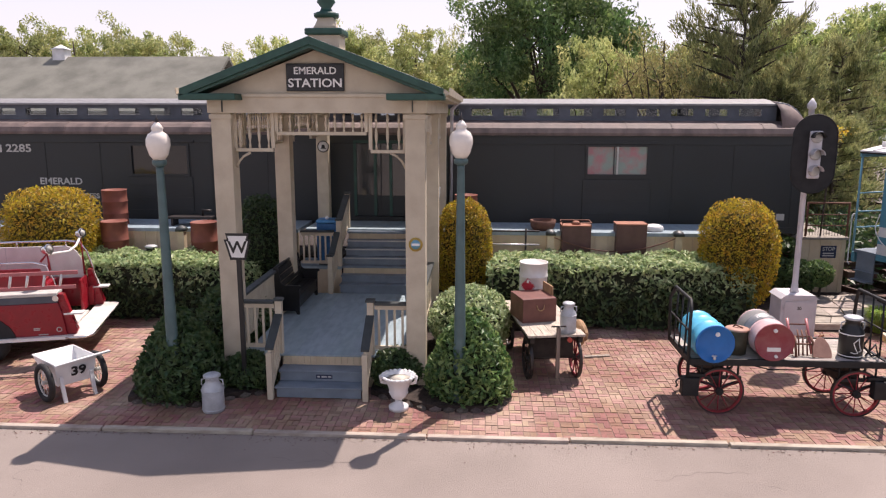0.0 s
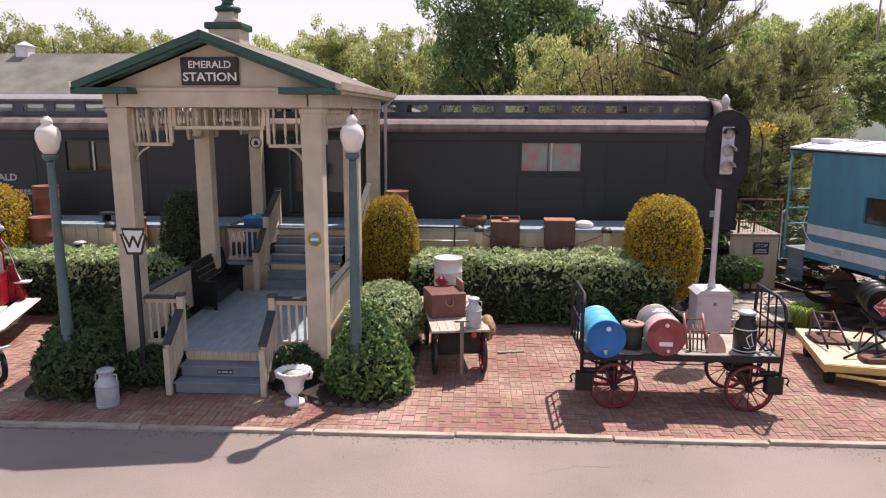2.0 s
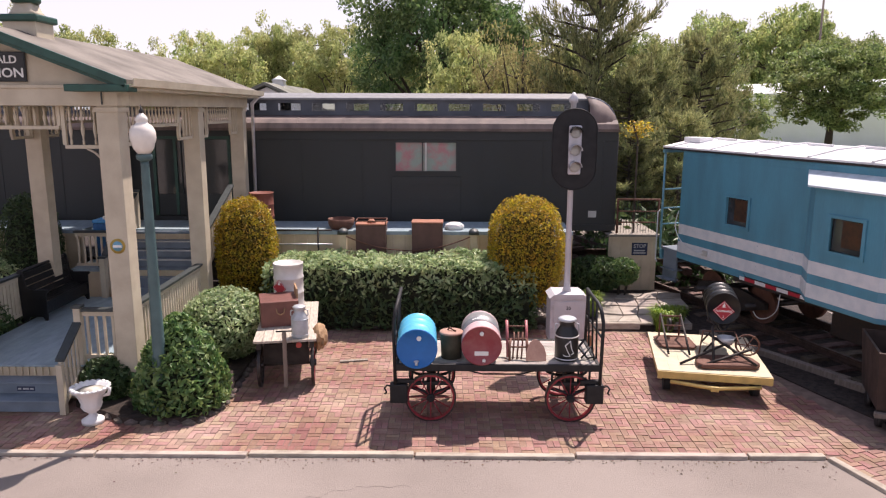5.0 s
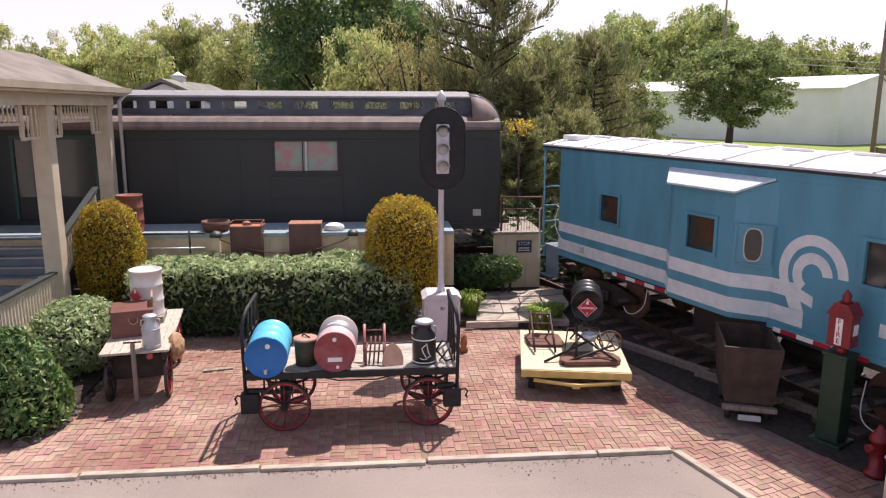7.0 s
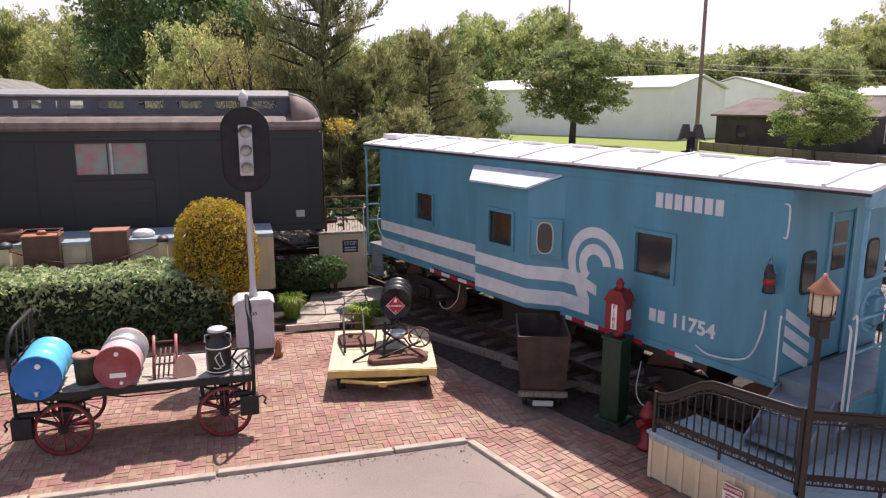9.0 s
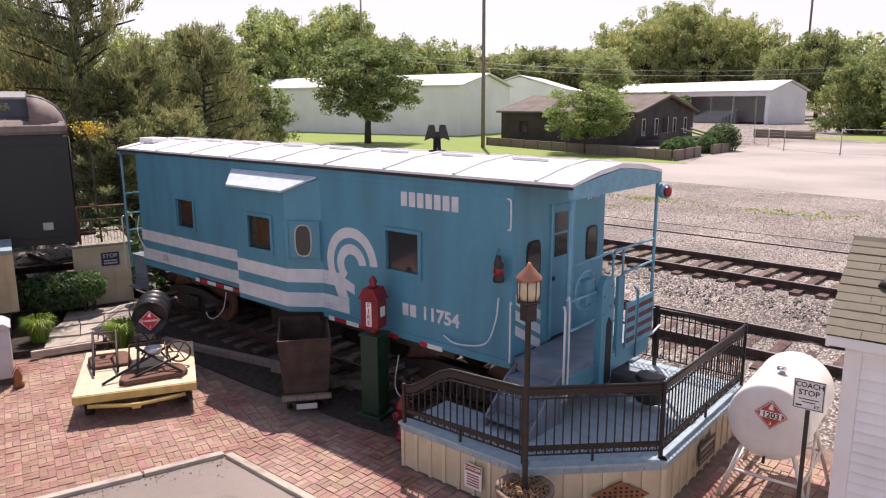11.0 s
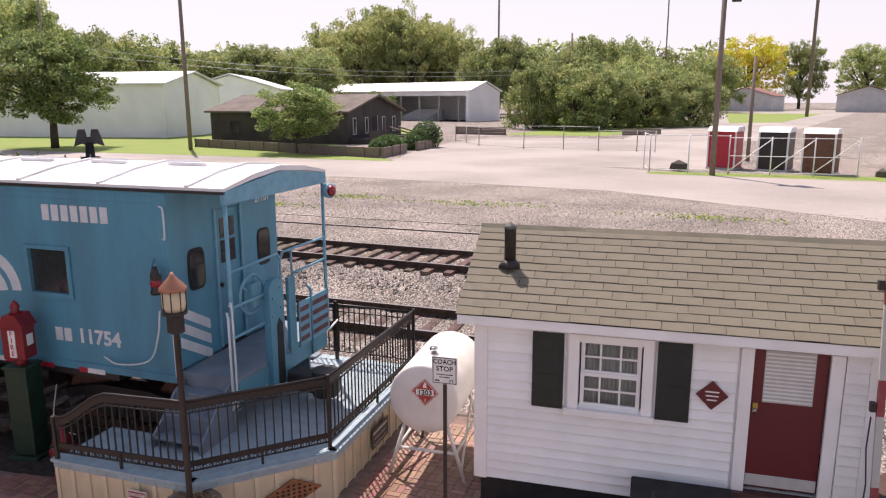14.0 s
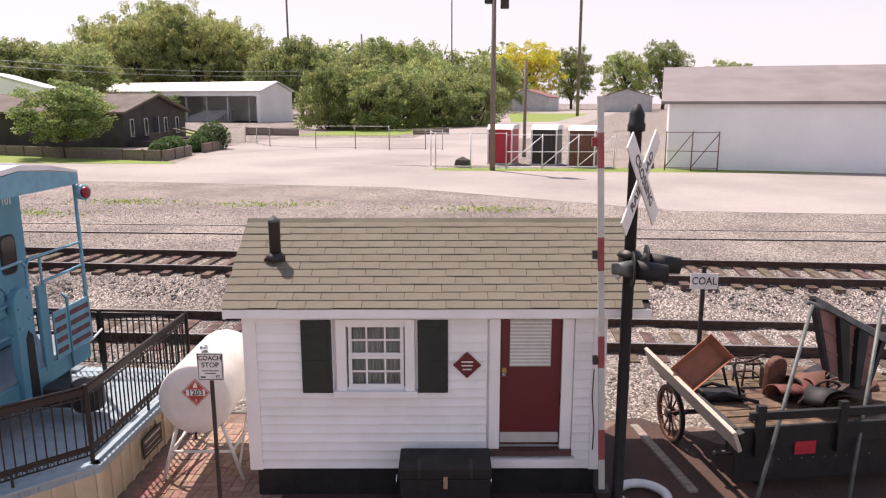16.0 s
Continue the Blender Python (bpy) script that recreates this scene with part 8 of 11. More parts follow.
# fences of the far yard
def chain_fence(label, pts, z0, h, material, gap=2.6, mid=True, brace=False):
    t = thing("chain_fence", label, "fence")
    for (x0, y0), (x1, y1) in zip(pts, pts[1:]):
        L = math.hypot(x1 - x0, y1 - y0)
        n = max(1, round(L / gap))
        for k in range(n + 1):
            f = k / n
            part("post", cyl(bmesh.new(), (x0 + (x1 - x0) * f, y0 + (y1 - y0) * f, z0), (x0 + (x1 - x0) * f, y0 + (y1 - y0) * f, z0 + h), 0.04, 0.04, 6), material, t)
        for z in ((h * 0.97, h * 0.08) if not mid else (h * 0.97, h * 0.5, h * 0.08)):
            part("rail", tube(bmesh.new(), [(x0, y0, z0 + z), (x1, y1, z0 + z)], 0.022, 5), material, t)
        if brace:
            for k in range(n):
                f0, f1 = k / n, (k + 1) / n
                part("brace", tube(bmesh.new(), [(x0 + (x1 - x0) * f0, y0 + (y1 - y0) * f0, z0 + h * 0.1), (x0 + (x1 - x0) * f1, y0 + (y1 - y0) * f1, z0 + h * 0.95)], 0.03, 5), material, t)
    return t


chain_fence("pale pipe gate and fence of the gravel yard", [(63.9, 32.6), (65.1, 29.3), (65.1, 26.0)], FZ, 2.1, SIGNGREY, 3.5, False)
chain_fence("pale wire fence along the gravel yard", [(65.1, 26.0), (66.1, 23.0), (66.3, 21.5)], FZ, 1.8, SIGNGREY, 4, False)
chain_fence("pale wire fence by the brown house", [(63.9, 32.6), (65.5, 38.5), (72, 46)], FZ, 1.8, SIGNGREY, 5, False)
chain_fence("white pipe fence round the portable cabins", [(52.5, 17.0), (50.3, 15.8), (51.4, 11.5)], FZ, 2.3, WHITE, 2.3, False)
chain_fence("white braced gate before the portable cabins", [(51.4, 11.5), (53.6, 5.2)], FZ, 2.2, WHITE, 2.2, True, True)
chain_fence("dark wire gate before the long white hall", [(54.0, 2.2), (54.5, -0.8)], FZ, 2.4, RUST, 1.5, True, True)


def cabin(x, y, label, body):
    t = thing("portable_cabin", label, "portable toilet", pose(x, y, FZ, 0, 0, -93) @ Matrix.Diagonal((1.12, 1.0, 1.0, 1)), "portable cabins")
    part("body", box(-0.75, -0.75, 0.12, 0.75, 0.75, 2.35), body, t, bevel=0.05)
    part("roof", prism(bmesh.new(), [(-0.82, 2.35), (0.82, 2.35), (0.5, 2.65), (-0.5, 2.65)], -0.8, 0.8, "x"), WHITE, t, "white domed roof")
    part("door", box(-0.45, -0.78, 0.2, 0.45, -0.751, 2.2), body, t)
    part("skid", box(-0.8, -0.8, 0.0, 0.8, 0.8, 0.119), GREYBLOCK, t)
    for sx in (-0.78, 0.70):
        part("corner_trim", box(sx, -0.79, 0.12, sx + 0.08, -0.7, 2.34), WHITE, t)


cabin(55.2, 12.8, "red portable cabin with a white roof", SIGNRED)
cabin(55.6, 9.9, "dark grey portable cabin with a white roof", IRON)
cabin(54.9, 7.3, "dark grey portable cabin with a white roof", RUST)
stones([(51.6, 15.6), (52.4, 13.6)], FZ + 0.3, "heap of dark rubble by the fence", 0.8)
stones([(54.6, 4.6), (55.2, 2.8)], FZ + 0.2, "heap of brown rubble by the gate", 0.6)
for (x0, y0), (x1, y1), tall in (((84.1, 54.6), (85.1, 47.8), 1.0), ((92.5, 35.5), (94.8, 31.7), 0.8)):
    rw_ = thing("retaining_wall", "low brown timber retaining wall in the gravel lot", "wall", pose(x0, y0, FZ, 0, 0, math.degrees(math.atan2(y1 - y0, x1 - x0))))
    long_ = math.hypot(x1 - x0, y1 - y0)
    for k in range(3):
        part("wall_timber", box(0, 0, tall * k / 3, long_, 0.25, tall * (k + 1) / 3 - 0.03), POLEW, rw_)
    for k in range(3):
        part("wall_post", box(long_ * k / 2 - 0.1, -0.15, 0, long_ * k / 2 + 0.1, -0.001, tall), POLEW, rw_)
# ---- loose things in the yard ----
def spoked_wheel(name, parent, m, r, material, spokes=10, width=0.05, hub=IRON, thin=0.017):
    """A wagon wheel in the local xz plane of m."""
    bm = bmesh.new()
    seg = 28
    for rr0, rr1 in ((r, r - 0.045),):
        rows = []
        for k in range(seg):
            a = 2 * math.pi * k / seg
            rows.append([bm.verts.new((q * math.cos(a), y, q * math.sin(a))) for q, y in ((rr0, -width / 2), (rr0, width / 2), (rr1, width / 2), (rr1, -width / 2))])
        for k in range(seg):
            for j in range(4):
                bm.faces.new((rows[k][j], rows[(k + 1) % seg][j], rows[(k + 1) % seg][(j + 1) % 4], rows[k][(j + 1) % 4]))
    w = part(name, bm, material, parent)
    w.matrix_basis = m
    ty = bmesh.new()
    rows = []
    for k in range(seg):
        a = 2 * math.pi * k / seg
        rows.append([ty.verts.new((q * math.cos(a), y, q * math.sin(a))) for q, y in ((r + 0.012, -width * 0.56), (r + 0.012, width * 0.56), (r - 0.014, width * 0.56), (r - 0.014, -width * 0.56))])
    for k in range(seg):
        for j in range(4):
            ty.faces.new((rows[k][j], rows[(k + 1) % seg][j], rows[(k + 1) % seg][(j + 1) % 4], rows[k][(j + 1) % 4]))
    part("iron_tyre", ty, IRON, w)
    for k in range(spokes):
        a = 2 * math.pi * k / spokes
        part("spoke", cyl(bmesh.new(), (0.05 * math.cos(a), 0, 0.05 * math.sin(a)), ((r - 0.04) * math.cos(a), 0, (r - 0.04) * math.sin(a)), thin, thin * 0.8, 6), material, w)
    part("hub", cyl(bmesh.new(), (0, -width * 1.2, 0), (0, width * 1.2, 0), 0.065, 0.065, 12), hub, w)
    return w


def drum_profile(r=0.292, h=0.88):
    p = [(r - 0.02, 0.02), (r - 0.01, 0.0), (r + 0.008, 0.0), (r + 0.008, 0.02), (r, 0.03)]
    for z in (h * 0.33, h * 0.67):
        p += [(r, z - 0.025), (r + 0.012, z - 0.008), (r + 0.012, z + 0.008), (r, z + 0.025)]
    p += [(r, h - 0.03), (r + 0.008, h - 0.02), (r + 0.008, h), (r - 0.01, h), (r - 0.02, h - 0.02), (0.0001, h - 0.02)]
    return [(0.0001, 0.02)] + p


def drum(label, m, body, group="", r=0.292, h=0.88, caps=None, capmat=SIGNWHITE):
    t = thing("oil_drum", label, "drum", m, group)
    part("shell", lathe(bmesh.new(), drum_profile(r, h), 32), body, t)
    for x, y, rr in caps or ():
        part("bung", cyl(bmesh.new(), (x, y, h - 0.02), (x, y, h + 0.012), rr, rr * 0.9, 12), capmat, t, "screw cap")
    return t


def milk_can(label, m, body, lidmat, h=0.64, r=0.165, band=None):
    t = thing("milk_can", label, "milk can", m)
    part("body", lathe(bmesh.new(), [(r * 0.96, 0), (r, 0.02), (r, h * 0.58), (r * 0.94, h * 0.66), (r * 0.62, h * 0.78), (r * 0.6, h * 0.88), (r * 0.72, h * 0.92)], 24), body, t)
    part("lid", lathe(bmesh.new(), [(r * 0.60, h * 0.921), (r * 0.78, h * 0.93), (r * 0.78, h * 0.97), (r * 0.6, h), (0.0001, h * 1.0)], 24), lidmat, t)
    for z in () if band else (0.04, h * 0.56):
        part("hoop", lathe(bmesh.new(), [(r + 0.001, z), (r + 0.008, z + 0.006), (r + 0.008, z + 0.018), (r + 0.001, z + 0.024)], 24), body, t)
    for sg in (-1, 1):
        part("handle", tube(bmesh.new(), [(sg * r * 0.62, 0, h * 0.86), (sg * r * 0.98, 0, h * 0.84), (sg * r * 1.02, 0, h * 0.7), (sg * r * 0.9, 0, h * 0.66)], 0.011, 6), body if not band else lidmat, t)
    for z in ((0.03, h * 0.57) if band else ()):
        part("band", lathe(bmesh.new(), [(r + 0.003, z), (r + 0.003, z + 0.016), (r, z + 0.018)], 24), band, t)
    return t


def placard(m, size, parent, material, text, lab, sub=True):
    p = part("placard", box(-size / 2, -size / 2, 0, size / 2, size / 2, 0.004, m=pose(0, 0, 0, 0, 0, 45)), material, parent, lab)
    p.matrix_basis = m
    part("placard_edge", tube(bmesh.new(), [(0, -size * 0.64, 0.004), (size * 0.64, 0, 0.004), (0, size * 0.64, 0.004), (-size * 0.64, 0, 0.004), (0, -size * 0.64, 0.004)], 0.004, 4), SIGNWHITE, p)
    if text:
        words("lettering", text, size * (0.185 if len(text) > 5 else 0.36), SIGNWHITE if len(text) > 5 else BLACK, p, pose(0, -0.005, 0.0065), 0.001, "", 1.05, 0.03)
        if len(text) <= 5:
            part("number_plate", box(-size * 0.46, -size * 0.16, 0.0042, size * 0.46, size * 0.15, 0.0052), SIGNWHITE, p)
    part("flame_mark", prism(bmesh.new(), [(-0.03, 0), (0.03, 0), (0.02, 0.03), (0.026, 0.05), (0.0, 0.085), (-0.012, 0.05), (-0.022, 0.04)], 0.0042, 0.0052, m=pose(0, size * 0.24, 0)), SIGNWHITE, p)
    words("class_number", "3", size * 0.2, SIGNWHITE, p, pose(0, -size * 0.42, 0.0055), 0.001)
    return p


# small baggage cart
C1 = pose(1.5, 12.9, 0, 0, 0, 9)
cart = thing("baggage_cart", "old wooden baggage cart with iron-tyred wheels", "baggage cart", C1)
for k in range(7):
    part("deck_plank", box(-0.55 + 0.157 * k + 0.003, 0, 0.90, -0.55 + 0.157 * (k + 1) - 0.003, 2.6, 0.94), PLANKL, cart)
part("side_beam", box(-0.5, 0.02, 0.78, -0.42, 2.58, 0.899), DARKWOOD, cart)
part("side_beam", box(0.42, 0.02, 0.78, 0.5, 2.58, 0.899), DARKWOOD, cart)
for y in (0.35, 2.15):
    part("axle", cyl(bmesh.new(), (-0.5, y, 0.39), (0.5, y, 0.39), 0.03, 0.03, 8), IRON, cart)
    part("bolster", box(-0.4, y - 0.06, 0.42, 0.4, y + 0.06, 0.779), DARKWOOD, cart)
    for x in (-0.47, 0.47):
        spoked_wheel("wheel", cart, pose(x, y, 0.39, 0, 0, 90), 0.39, IRON if x < 0 else WHEELRED, 10)
part("tongue", box(-0.035, -0.12, 0.12, 0.035, -0.06, 1.12), POLEW, cart, "weathered upright drawbar", bevel=0.008)
part("tongue_grip", tube(bmesh.new(), [(-0.14, -0.09, 1.14), (0.14, -0.09, 1.14)], 0.016, 6), IRON, cart)
part("reflector", cyl(bmesh.new(), (0.24, -0.03, 0.85), (0.24, 0.02, 0.85), 0.05, 0.05, 12), SIGNORANGE, cart)
crate = thing("crate", "red-brown metal crate with a rope handle on the cart", "crate", C1 @ pose(-0.2, 0.85, 0.94, 0, 0, 8))
part("body", box(-0.28, 0, 0, 0.42, 0.75, 0.48), REDOX, crate, bevel=0.008)
part("handle", tube(bmesh.new(), [(0.0, -0.012, 0.36), (0.02, -0.03, 0.27), (0.08, -0.035, 0.24), (0.14, -0.03, 0.27), (0.16, -0.012, 0.36)], 0.01, 6), CLOTH, crate)
part("flap", box(0.40, 0.2, 0.478, 0.43, 0.7, 0.66, m=None), CLOTH, crate)
wd = drum("white steel drum with a red flammable placard on the cart", C1 @ pose(-0.02, 1.95, 1.06), GALVW)
part("drum_stand", box(-0.3, -0.3, -0.12, 0.3, 0.3, -0.001), PLANK, wd)
placard(pose(-0.17, -0.245, 0.42, 90, 0, -35), 0.24, wd, SIGNRED, "", "red warning placard")
milk_can("dented grey milk can on the cart", C1 @ pose(0.26, 0.2, 0.94), CANGREY, GALV, 0.58, 0.15)
sack = thing("leather_sack", "tan leather sack hanging over the cart's edge", "sack", C1 @ pose(0.6, 0.55, 0.94))
sb = bmesh.new()
bmesh.ops.create_icosphere(sb, subdivisions=3, radius=1)
for v in sb.verts:
    v.co = Vector((v.co.x * 0.14, v.co.y * 0.3, v.co.z * 0.24 - 0.12)) * (1 + 0.25 * noise.noise(v.co * 2.5))
part("sack_cloth", sb, CLOTH, sack)
stick = thing("loose_board", "short pale board lying on the bricks", "board", pose(2.25, 14.35, 0, 0, 0, 12))
part("plank", box(0, 0, 0.0, 0.55, 0.08, 0.03), PLANK, stick)

# long baggage wagon with red wheels
wag = thing("baggage_wagon", "long black baggage wagon with red spoked wheels", "baggage wagon", pose(3.55, 11.59, 0))
for k in range(8):
    part("deck_plank", box(0.03, 0.02 + 0.155 * k, 0.94, 3.22, 0.17 + 0.155 * k, 0.98), PLANKS, wag)
for y in (-0.02, 1.26):
    part("side_rail", box(0, y, 0.885, 3.25, y + 0.05, 1.0), BLACKM, wag, bevel=0.008)
for x in (0.0, 3.20):
    part("end_rail", box(x, 0.031, 0.885, x + 0.05, 1.259, 0.998), BLACKM, wag)
for x in (0.56, 2.81):
    part("axle", cyl(bmesh.new(), (x, 0.0, 0.40), (x, 1.3, 0.40), 0.03, 0.03, 8), BLACKM, wag)
    part("bolster", box(x - 0.07, 0.18, 0.44, x + 0.07, 1.1, 0.884), DARKWOOD, wag)
    turn = part("turntable", ring(bmesh.new(), (x, 0.64, 0.70), (0, 0, 1), 0.36, 0.022, 24, 6), BLACKM, wag, "black iron turning ring")
    for dx in (-0.3, -0.12, 0.12, 0.3):
        part("ring_strut", tube(bmesh.new(), [(x + dx, 0.12, 0.66), (x + dx, 0.12, 0.884)], 0.018, 6), BLACKM, turn)
    part("draw_beam", box(x - 0.36, 0.10, 0.60, x + 0.36, 0.16, 0.66), BLACKM, wag, bevel=0.006)
    part("spring", tube(bmesh.new(), [(x - 0.32, 0.12, 0.56), (x, 0.12, 0.45), (x + 0.32, 0.12, 0.56)], 0.03, 6), BLACKM, wag)
    for y in (0.10, 1.16):
        spoked_wheel("wheel", wag, pose(x, y, 0.40), 0.40, WHEELRED, 12, 0.05, BLACKM, 0.011)
for x, sg in ((0.0, -1), (3.25, 1)):
    fr = part("end_frame", tube(bmesh.new(), [(x, 0.0, 0.36), (x + sg * 0.02, 0.0, 1.66), (x, 0.05, 1.84), (x - sg * 0.03, 0.2, 1.95), (x - sg * 0.03, 1.12, 1.95), (x + sg * 0.02, 1.28, 1.72), (x, 1.28, 0.9)], 0.028, 8), BLACKM, wag, "bent black iron end frame")
    for k in range(3):
        part("frame_bar", tube(bmesh.new(), [(x, 0.32 + 0.32 * k, 0.99), (x - sg * 0.03, 0.32 + 0.32 * k, 1.95)], 0.016, 6), BLACKM, fr)
    part("frame_bar", tube(bmesh.new(), [(x, 0.0, 1.45), (x, 1.28, 1.45)], 0.016, 6), BLACKM, fr)
    part("brake_box", box(x - 0.15 - 0.06 * sg, -0.03, 0.34, x + 0.13 - 0.06 * sg, 0.14, 0.66), BLACKM, wag, bevel=0.02)
    part("box_beam", box(min(x, x - sg * 0.3), 0.02, 0.665, max(x, x - sg * 0.3), 0.10, 0.72), BLACKM, wag, bevel=0.006)
    part("hook", tube(bmesh.new(), [(x + sg * 0.06, 0.05, 0.60), (x + sg * 0.14, 0.05, 0.62), (x + sg * 0.18, 0.05, 0.57), (x + sg * 0.15, 0.05, 0.50), (x + sg * 0.18, 0.05, 0.47)], 0.014, 6), BLACKM, wag)
part("corner_lattice", tube(bmesh.new(), [(3.0, 0.3, 1.0), (3.15, 0.3, 1.2), (3.21, 0.3, 1.02), (3.1, 0.3, 1.0), (2.95, 0.3, 1.18), (3.05, 0.3, 1.34)], 0.016, 6), BLACKM, wag, "bent flat-iron lattice")
part("truss_rod", tube(bmesh.new(), [(0.9, 0.2, 0.88), (1.4, 0.2, 0.76), (2.0, 0.2, 0.76), (2.5, 0.2, 0.88)], 0.012, 6), BLACKM, wag)


def lying_drum(label, x, y, yaw, shell, face, caps):
    t = drum(label, pose(x, y, 1.303, 90, 0, yaw), shell, "wagon drums", 0.31, 0.93, caps, SIGNWHITE)
    part("end_plate", lathe(bmesh.new(), [(0.3195, 0.902), (0.3195, 0.9325), (0.300, 0.9325), (0.290, 0.9155), (0.0001, 0.9165)], 32), face, t, "darker end plate")
    return t


bd_ = lying_drum("bright blue plastic drum lying on the wagon", 3.87, 12.34, 2, DRUMBLUEL, DRUMBLUE, ((0.03, 0.17, 0.04), ))
part("tap", tube(bmesh.new(), [(-0.01, -0.20, 0.915), (-0.01, -0.20, 0.96), (-0.01, -0.25, 0.975)], 0.022, 8), GALV, bd_, "small pale tap")
part("tap_grip", cyl(bmesh.new(), (-0.05, -0.19, 0.95), (0.03, -0.19, 0.95), 0.012, 0.012, 6), GALV, bd_)
rd = lying_drum("faded pink and grey steel drum with a red end", 4.93, 12.50, -1, DRUMPINK, DRUMRED, ((0.0, 0.2, 0.035), (0.04, -0.24, 0.028)))
part("grey_band", lathe(bmesh.new(), [(0.314, 0.03), (0.314, 0.285), (0.3245, 0.30), (0.3245, 0.315), (0.314, 0.33), (0.314, 0.56)], 32), DRUMGREY, rd, "scuffed grey paint")
for k in range(7):
    bar_ = part("stencil_bar", box(-0.013, 0.0, 0.0, 0.013, 0.055, 0.002), SIGNWHITE, rd)
    a = math.radians(72 + 7 * k)
    bar_.matrix_basis = Matrix.Translation((0.3155 * math.cos(a), 0.3155 * math.sin(a), 0.40)) @ Matrix.Rotation(a + math.pi / 2, 4, "Z") @ Matrix.Rotation(math.pi / 2, 4, "X")
part("paper_label", box(-0.11, -0.16, 0.9168, 0.11, -0.09, 0.919), SIGNWHITE, rd)
oc = thing("steel_pail", "olive steel pail with a rusty lid on the wagon", "pail", pose(4.44, 11.98, 0.983))
part("body", lathe(bmesh.new(), [(0.165, 0), (0.175, 0.2), (0.18, 0.40), (0.185, 0.41)], 24), OLIVE, oc)
part("lid", lathe(bmesh.new(), [(0.195, 0.411), (0.195, 0.435), (0.17, 0.445), (0.0001, 0.45)], 24), RUSTP, oc, "pale rusty lid")
part("lid_handle", tube(bmesh.new(), [(-0.06, 0.04, 0.445), (-0.03, 0.02, 0.49), (0.07, -0.06, 0.455)], 0.013, 6), RUST, oc)
tl = thing("hand_truck", "small rusty hand truck with pink-red uprights on the wagon", "hand truck", pose(5.36, 11.86, 0.983))
for x in (0.0, 0.32):
    part("upright", tube(bmesh.new(), [(x, 0.05, 0.02), (x, 0.26, 0.36), (x, 0.38, 0.55)], 0.024, 8), FIREPINK, tl, "worn pink-red upright")
    part("front_leg", tube(bmesh.new(), [(x * 0.9 + 0.02, -0.06, 0.0), (x * 0.9 + 0.02, 0.02, 0.24), (x * 0.8 + 0.05, 0.12, 0.31)], 0.02, 6), RUST, tl)
for y, z in ((0.33, 0.46), (0.12, 0.31), (0.04, 0.2)):
    part("cross_bar", tube(bmesh.new(), [(0, y, z), (0.32, y, z)], 0.016, 6), RUST, tl)
for x in (0.1, 0.17, 0.24):
    part("slat", tube(bmesh.new(), [(x - 0.03, -0.04, 0.02), (x, 0.1, 0.3), (x + 0.01, 0.2, 0.40)], 0.014, 6), RUST, tl)
sv = thing("shovel_blade", "rounded rusty shovel blade leaning on the wagon deck", "shovel", pose(5.80, 11.78, 0.985, 62, 6, 8))
part("blade", prism(bmesh.new(), [(-0.17, 0.0), (0.17, 0.0), (0.175, 0.12), (0.14, 0.24), (0.06, 0.335), (-0.02, 0.36), (-0.1, 0.30), (-0.16, 0.16)], 0.0, 0.012), RUSTP, sv, bevel=0.004)
mc = milk_can("black milk can with white bands on the wagon", pose(6.31, 11.92, 0.983), BLACK, CANGREY, 0.70, 0.19, SIGNWHITE)
part("painted_outline", tube(bmesh.new(), [(-0.08, -0.178, 0.12), (-0.03, -0.192, 0.10), (0.03, -0.192, 0.11), (-0.02, -0.194, 0.2), (-0.05, -0.19, 0.28), (0.0, -0.195, 0.33), (0.03, -0.192, 0.36), (0.04, -0.190, 0.28), (0.06, -0.186, 0.2), (0.09, -0.174, 0.15), (0.04, -0.19, 0.13)], 0.008, 5), SIGNWHITE, mc, "white painted outline")

# signal mast
sg_ = thing("railway_signal", "silver signal mast with a black oval three-lamp head", "railway signal", pose(6.92, 15.62, 0))
part("mast", lathe(bmesh.new(), [(0.10, 1.17), (0.075, 1.26), (0.06, 1.4), (0.058, 5.1), (0.09, 5.12), (0.09, 5.2), (0.02, 5.32)], 16), SILVERW, sg_)
case = part("relay_case", box(-0.38, -0.30, 0.12, 0.38, 0.30, 1.09), SILVERW, sg_, "pale steel relay case", bevel=0.02)
part("case_top", prism(bmesh.new(), [(-0.41, 1.09), (0.41, 1.09), (0.3, 1.175), (-0.3, 1.175)], -0.33, 0.33, "y"), SILVERW, case)
part("case_door", box(-0.31, -0.318, 0.2, 0.31, -0.301, 1.03), SILVERW, case, bevel=0.008)
for z in (0.35, 0.85):
    part("hinge", box(-0.36, -0.33, z, -0.31, -0.315, z + 0.1), SILVER, case)
words("lettering", "30", 0.10, BLACK, case, facing(0.0, -0.3185, 0.88), 0.002, "black number")
part("case_foot", box(-0.36, -0.26, 0.0, 0.36, 0.26, 0.119), ROCK, case)
ovp = []
for k in range(36):
    a = 2 * math.pi * k / 36
    ovp.append((0.45 * math.cos(a), 4.18 + math.copysign(0.36, math.sin(a)) * (1 if abs(math.sin(a)) > 1e-6 else 0) + 0.45 * math.sin(a)))
head = part("target_plate", prism(bmesh.new(), ovp, -0.30, -0.275, "y"), BLACKM, sg_, "black oval target plate")
part("target_rim", tube(bmesh.new(), [(x, -0.30, z) for x, z in ovp] + [(ovp[0][0], -0.30, ovp[0][1])], 0.014, 5), BLACKM, head)
part("lamp_housing", box(-0.13, -0.36, 3.68, 0.13, -0.302, 4.66), SILVER, head, "silver lamp housing", bevel=0.05)
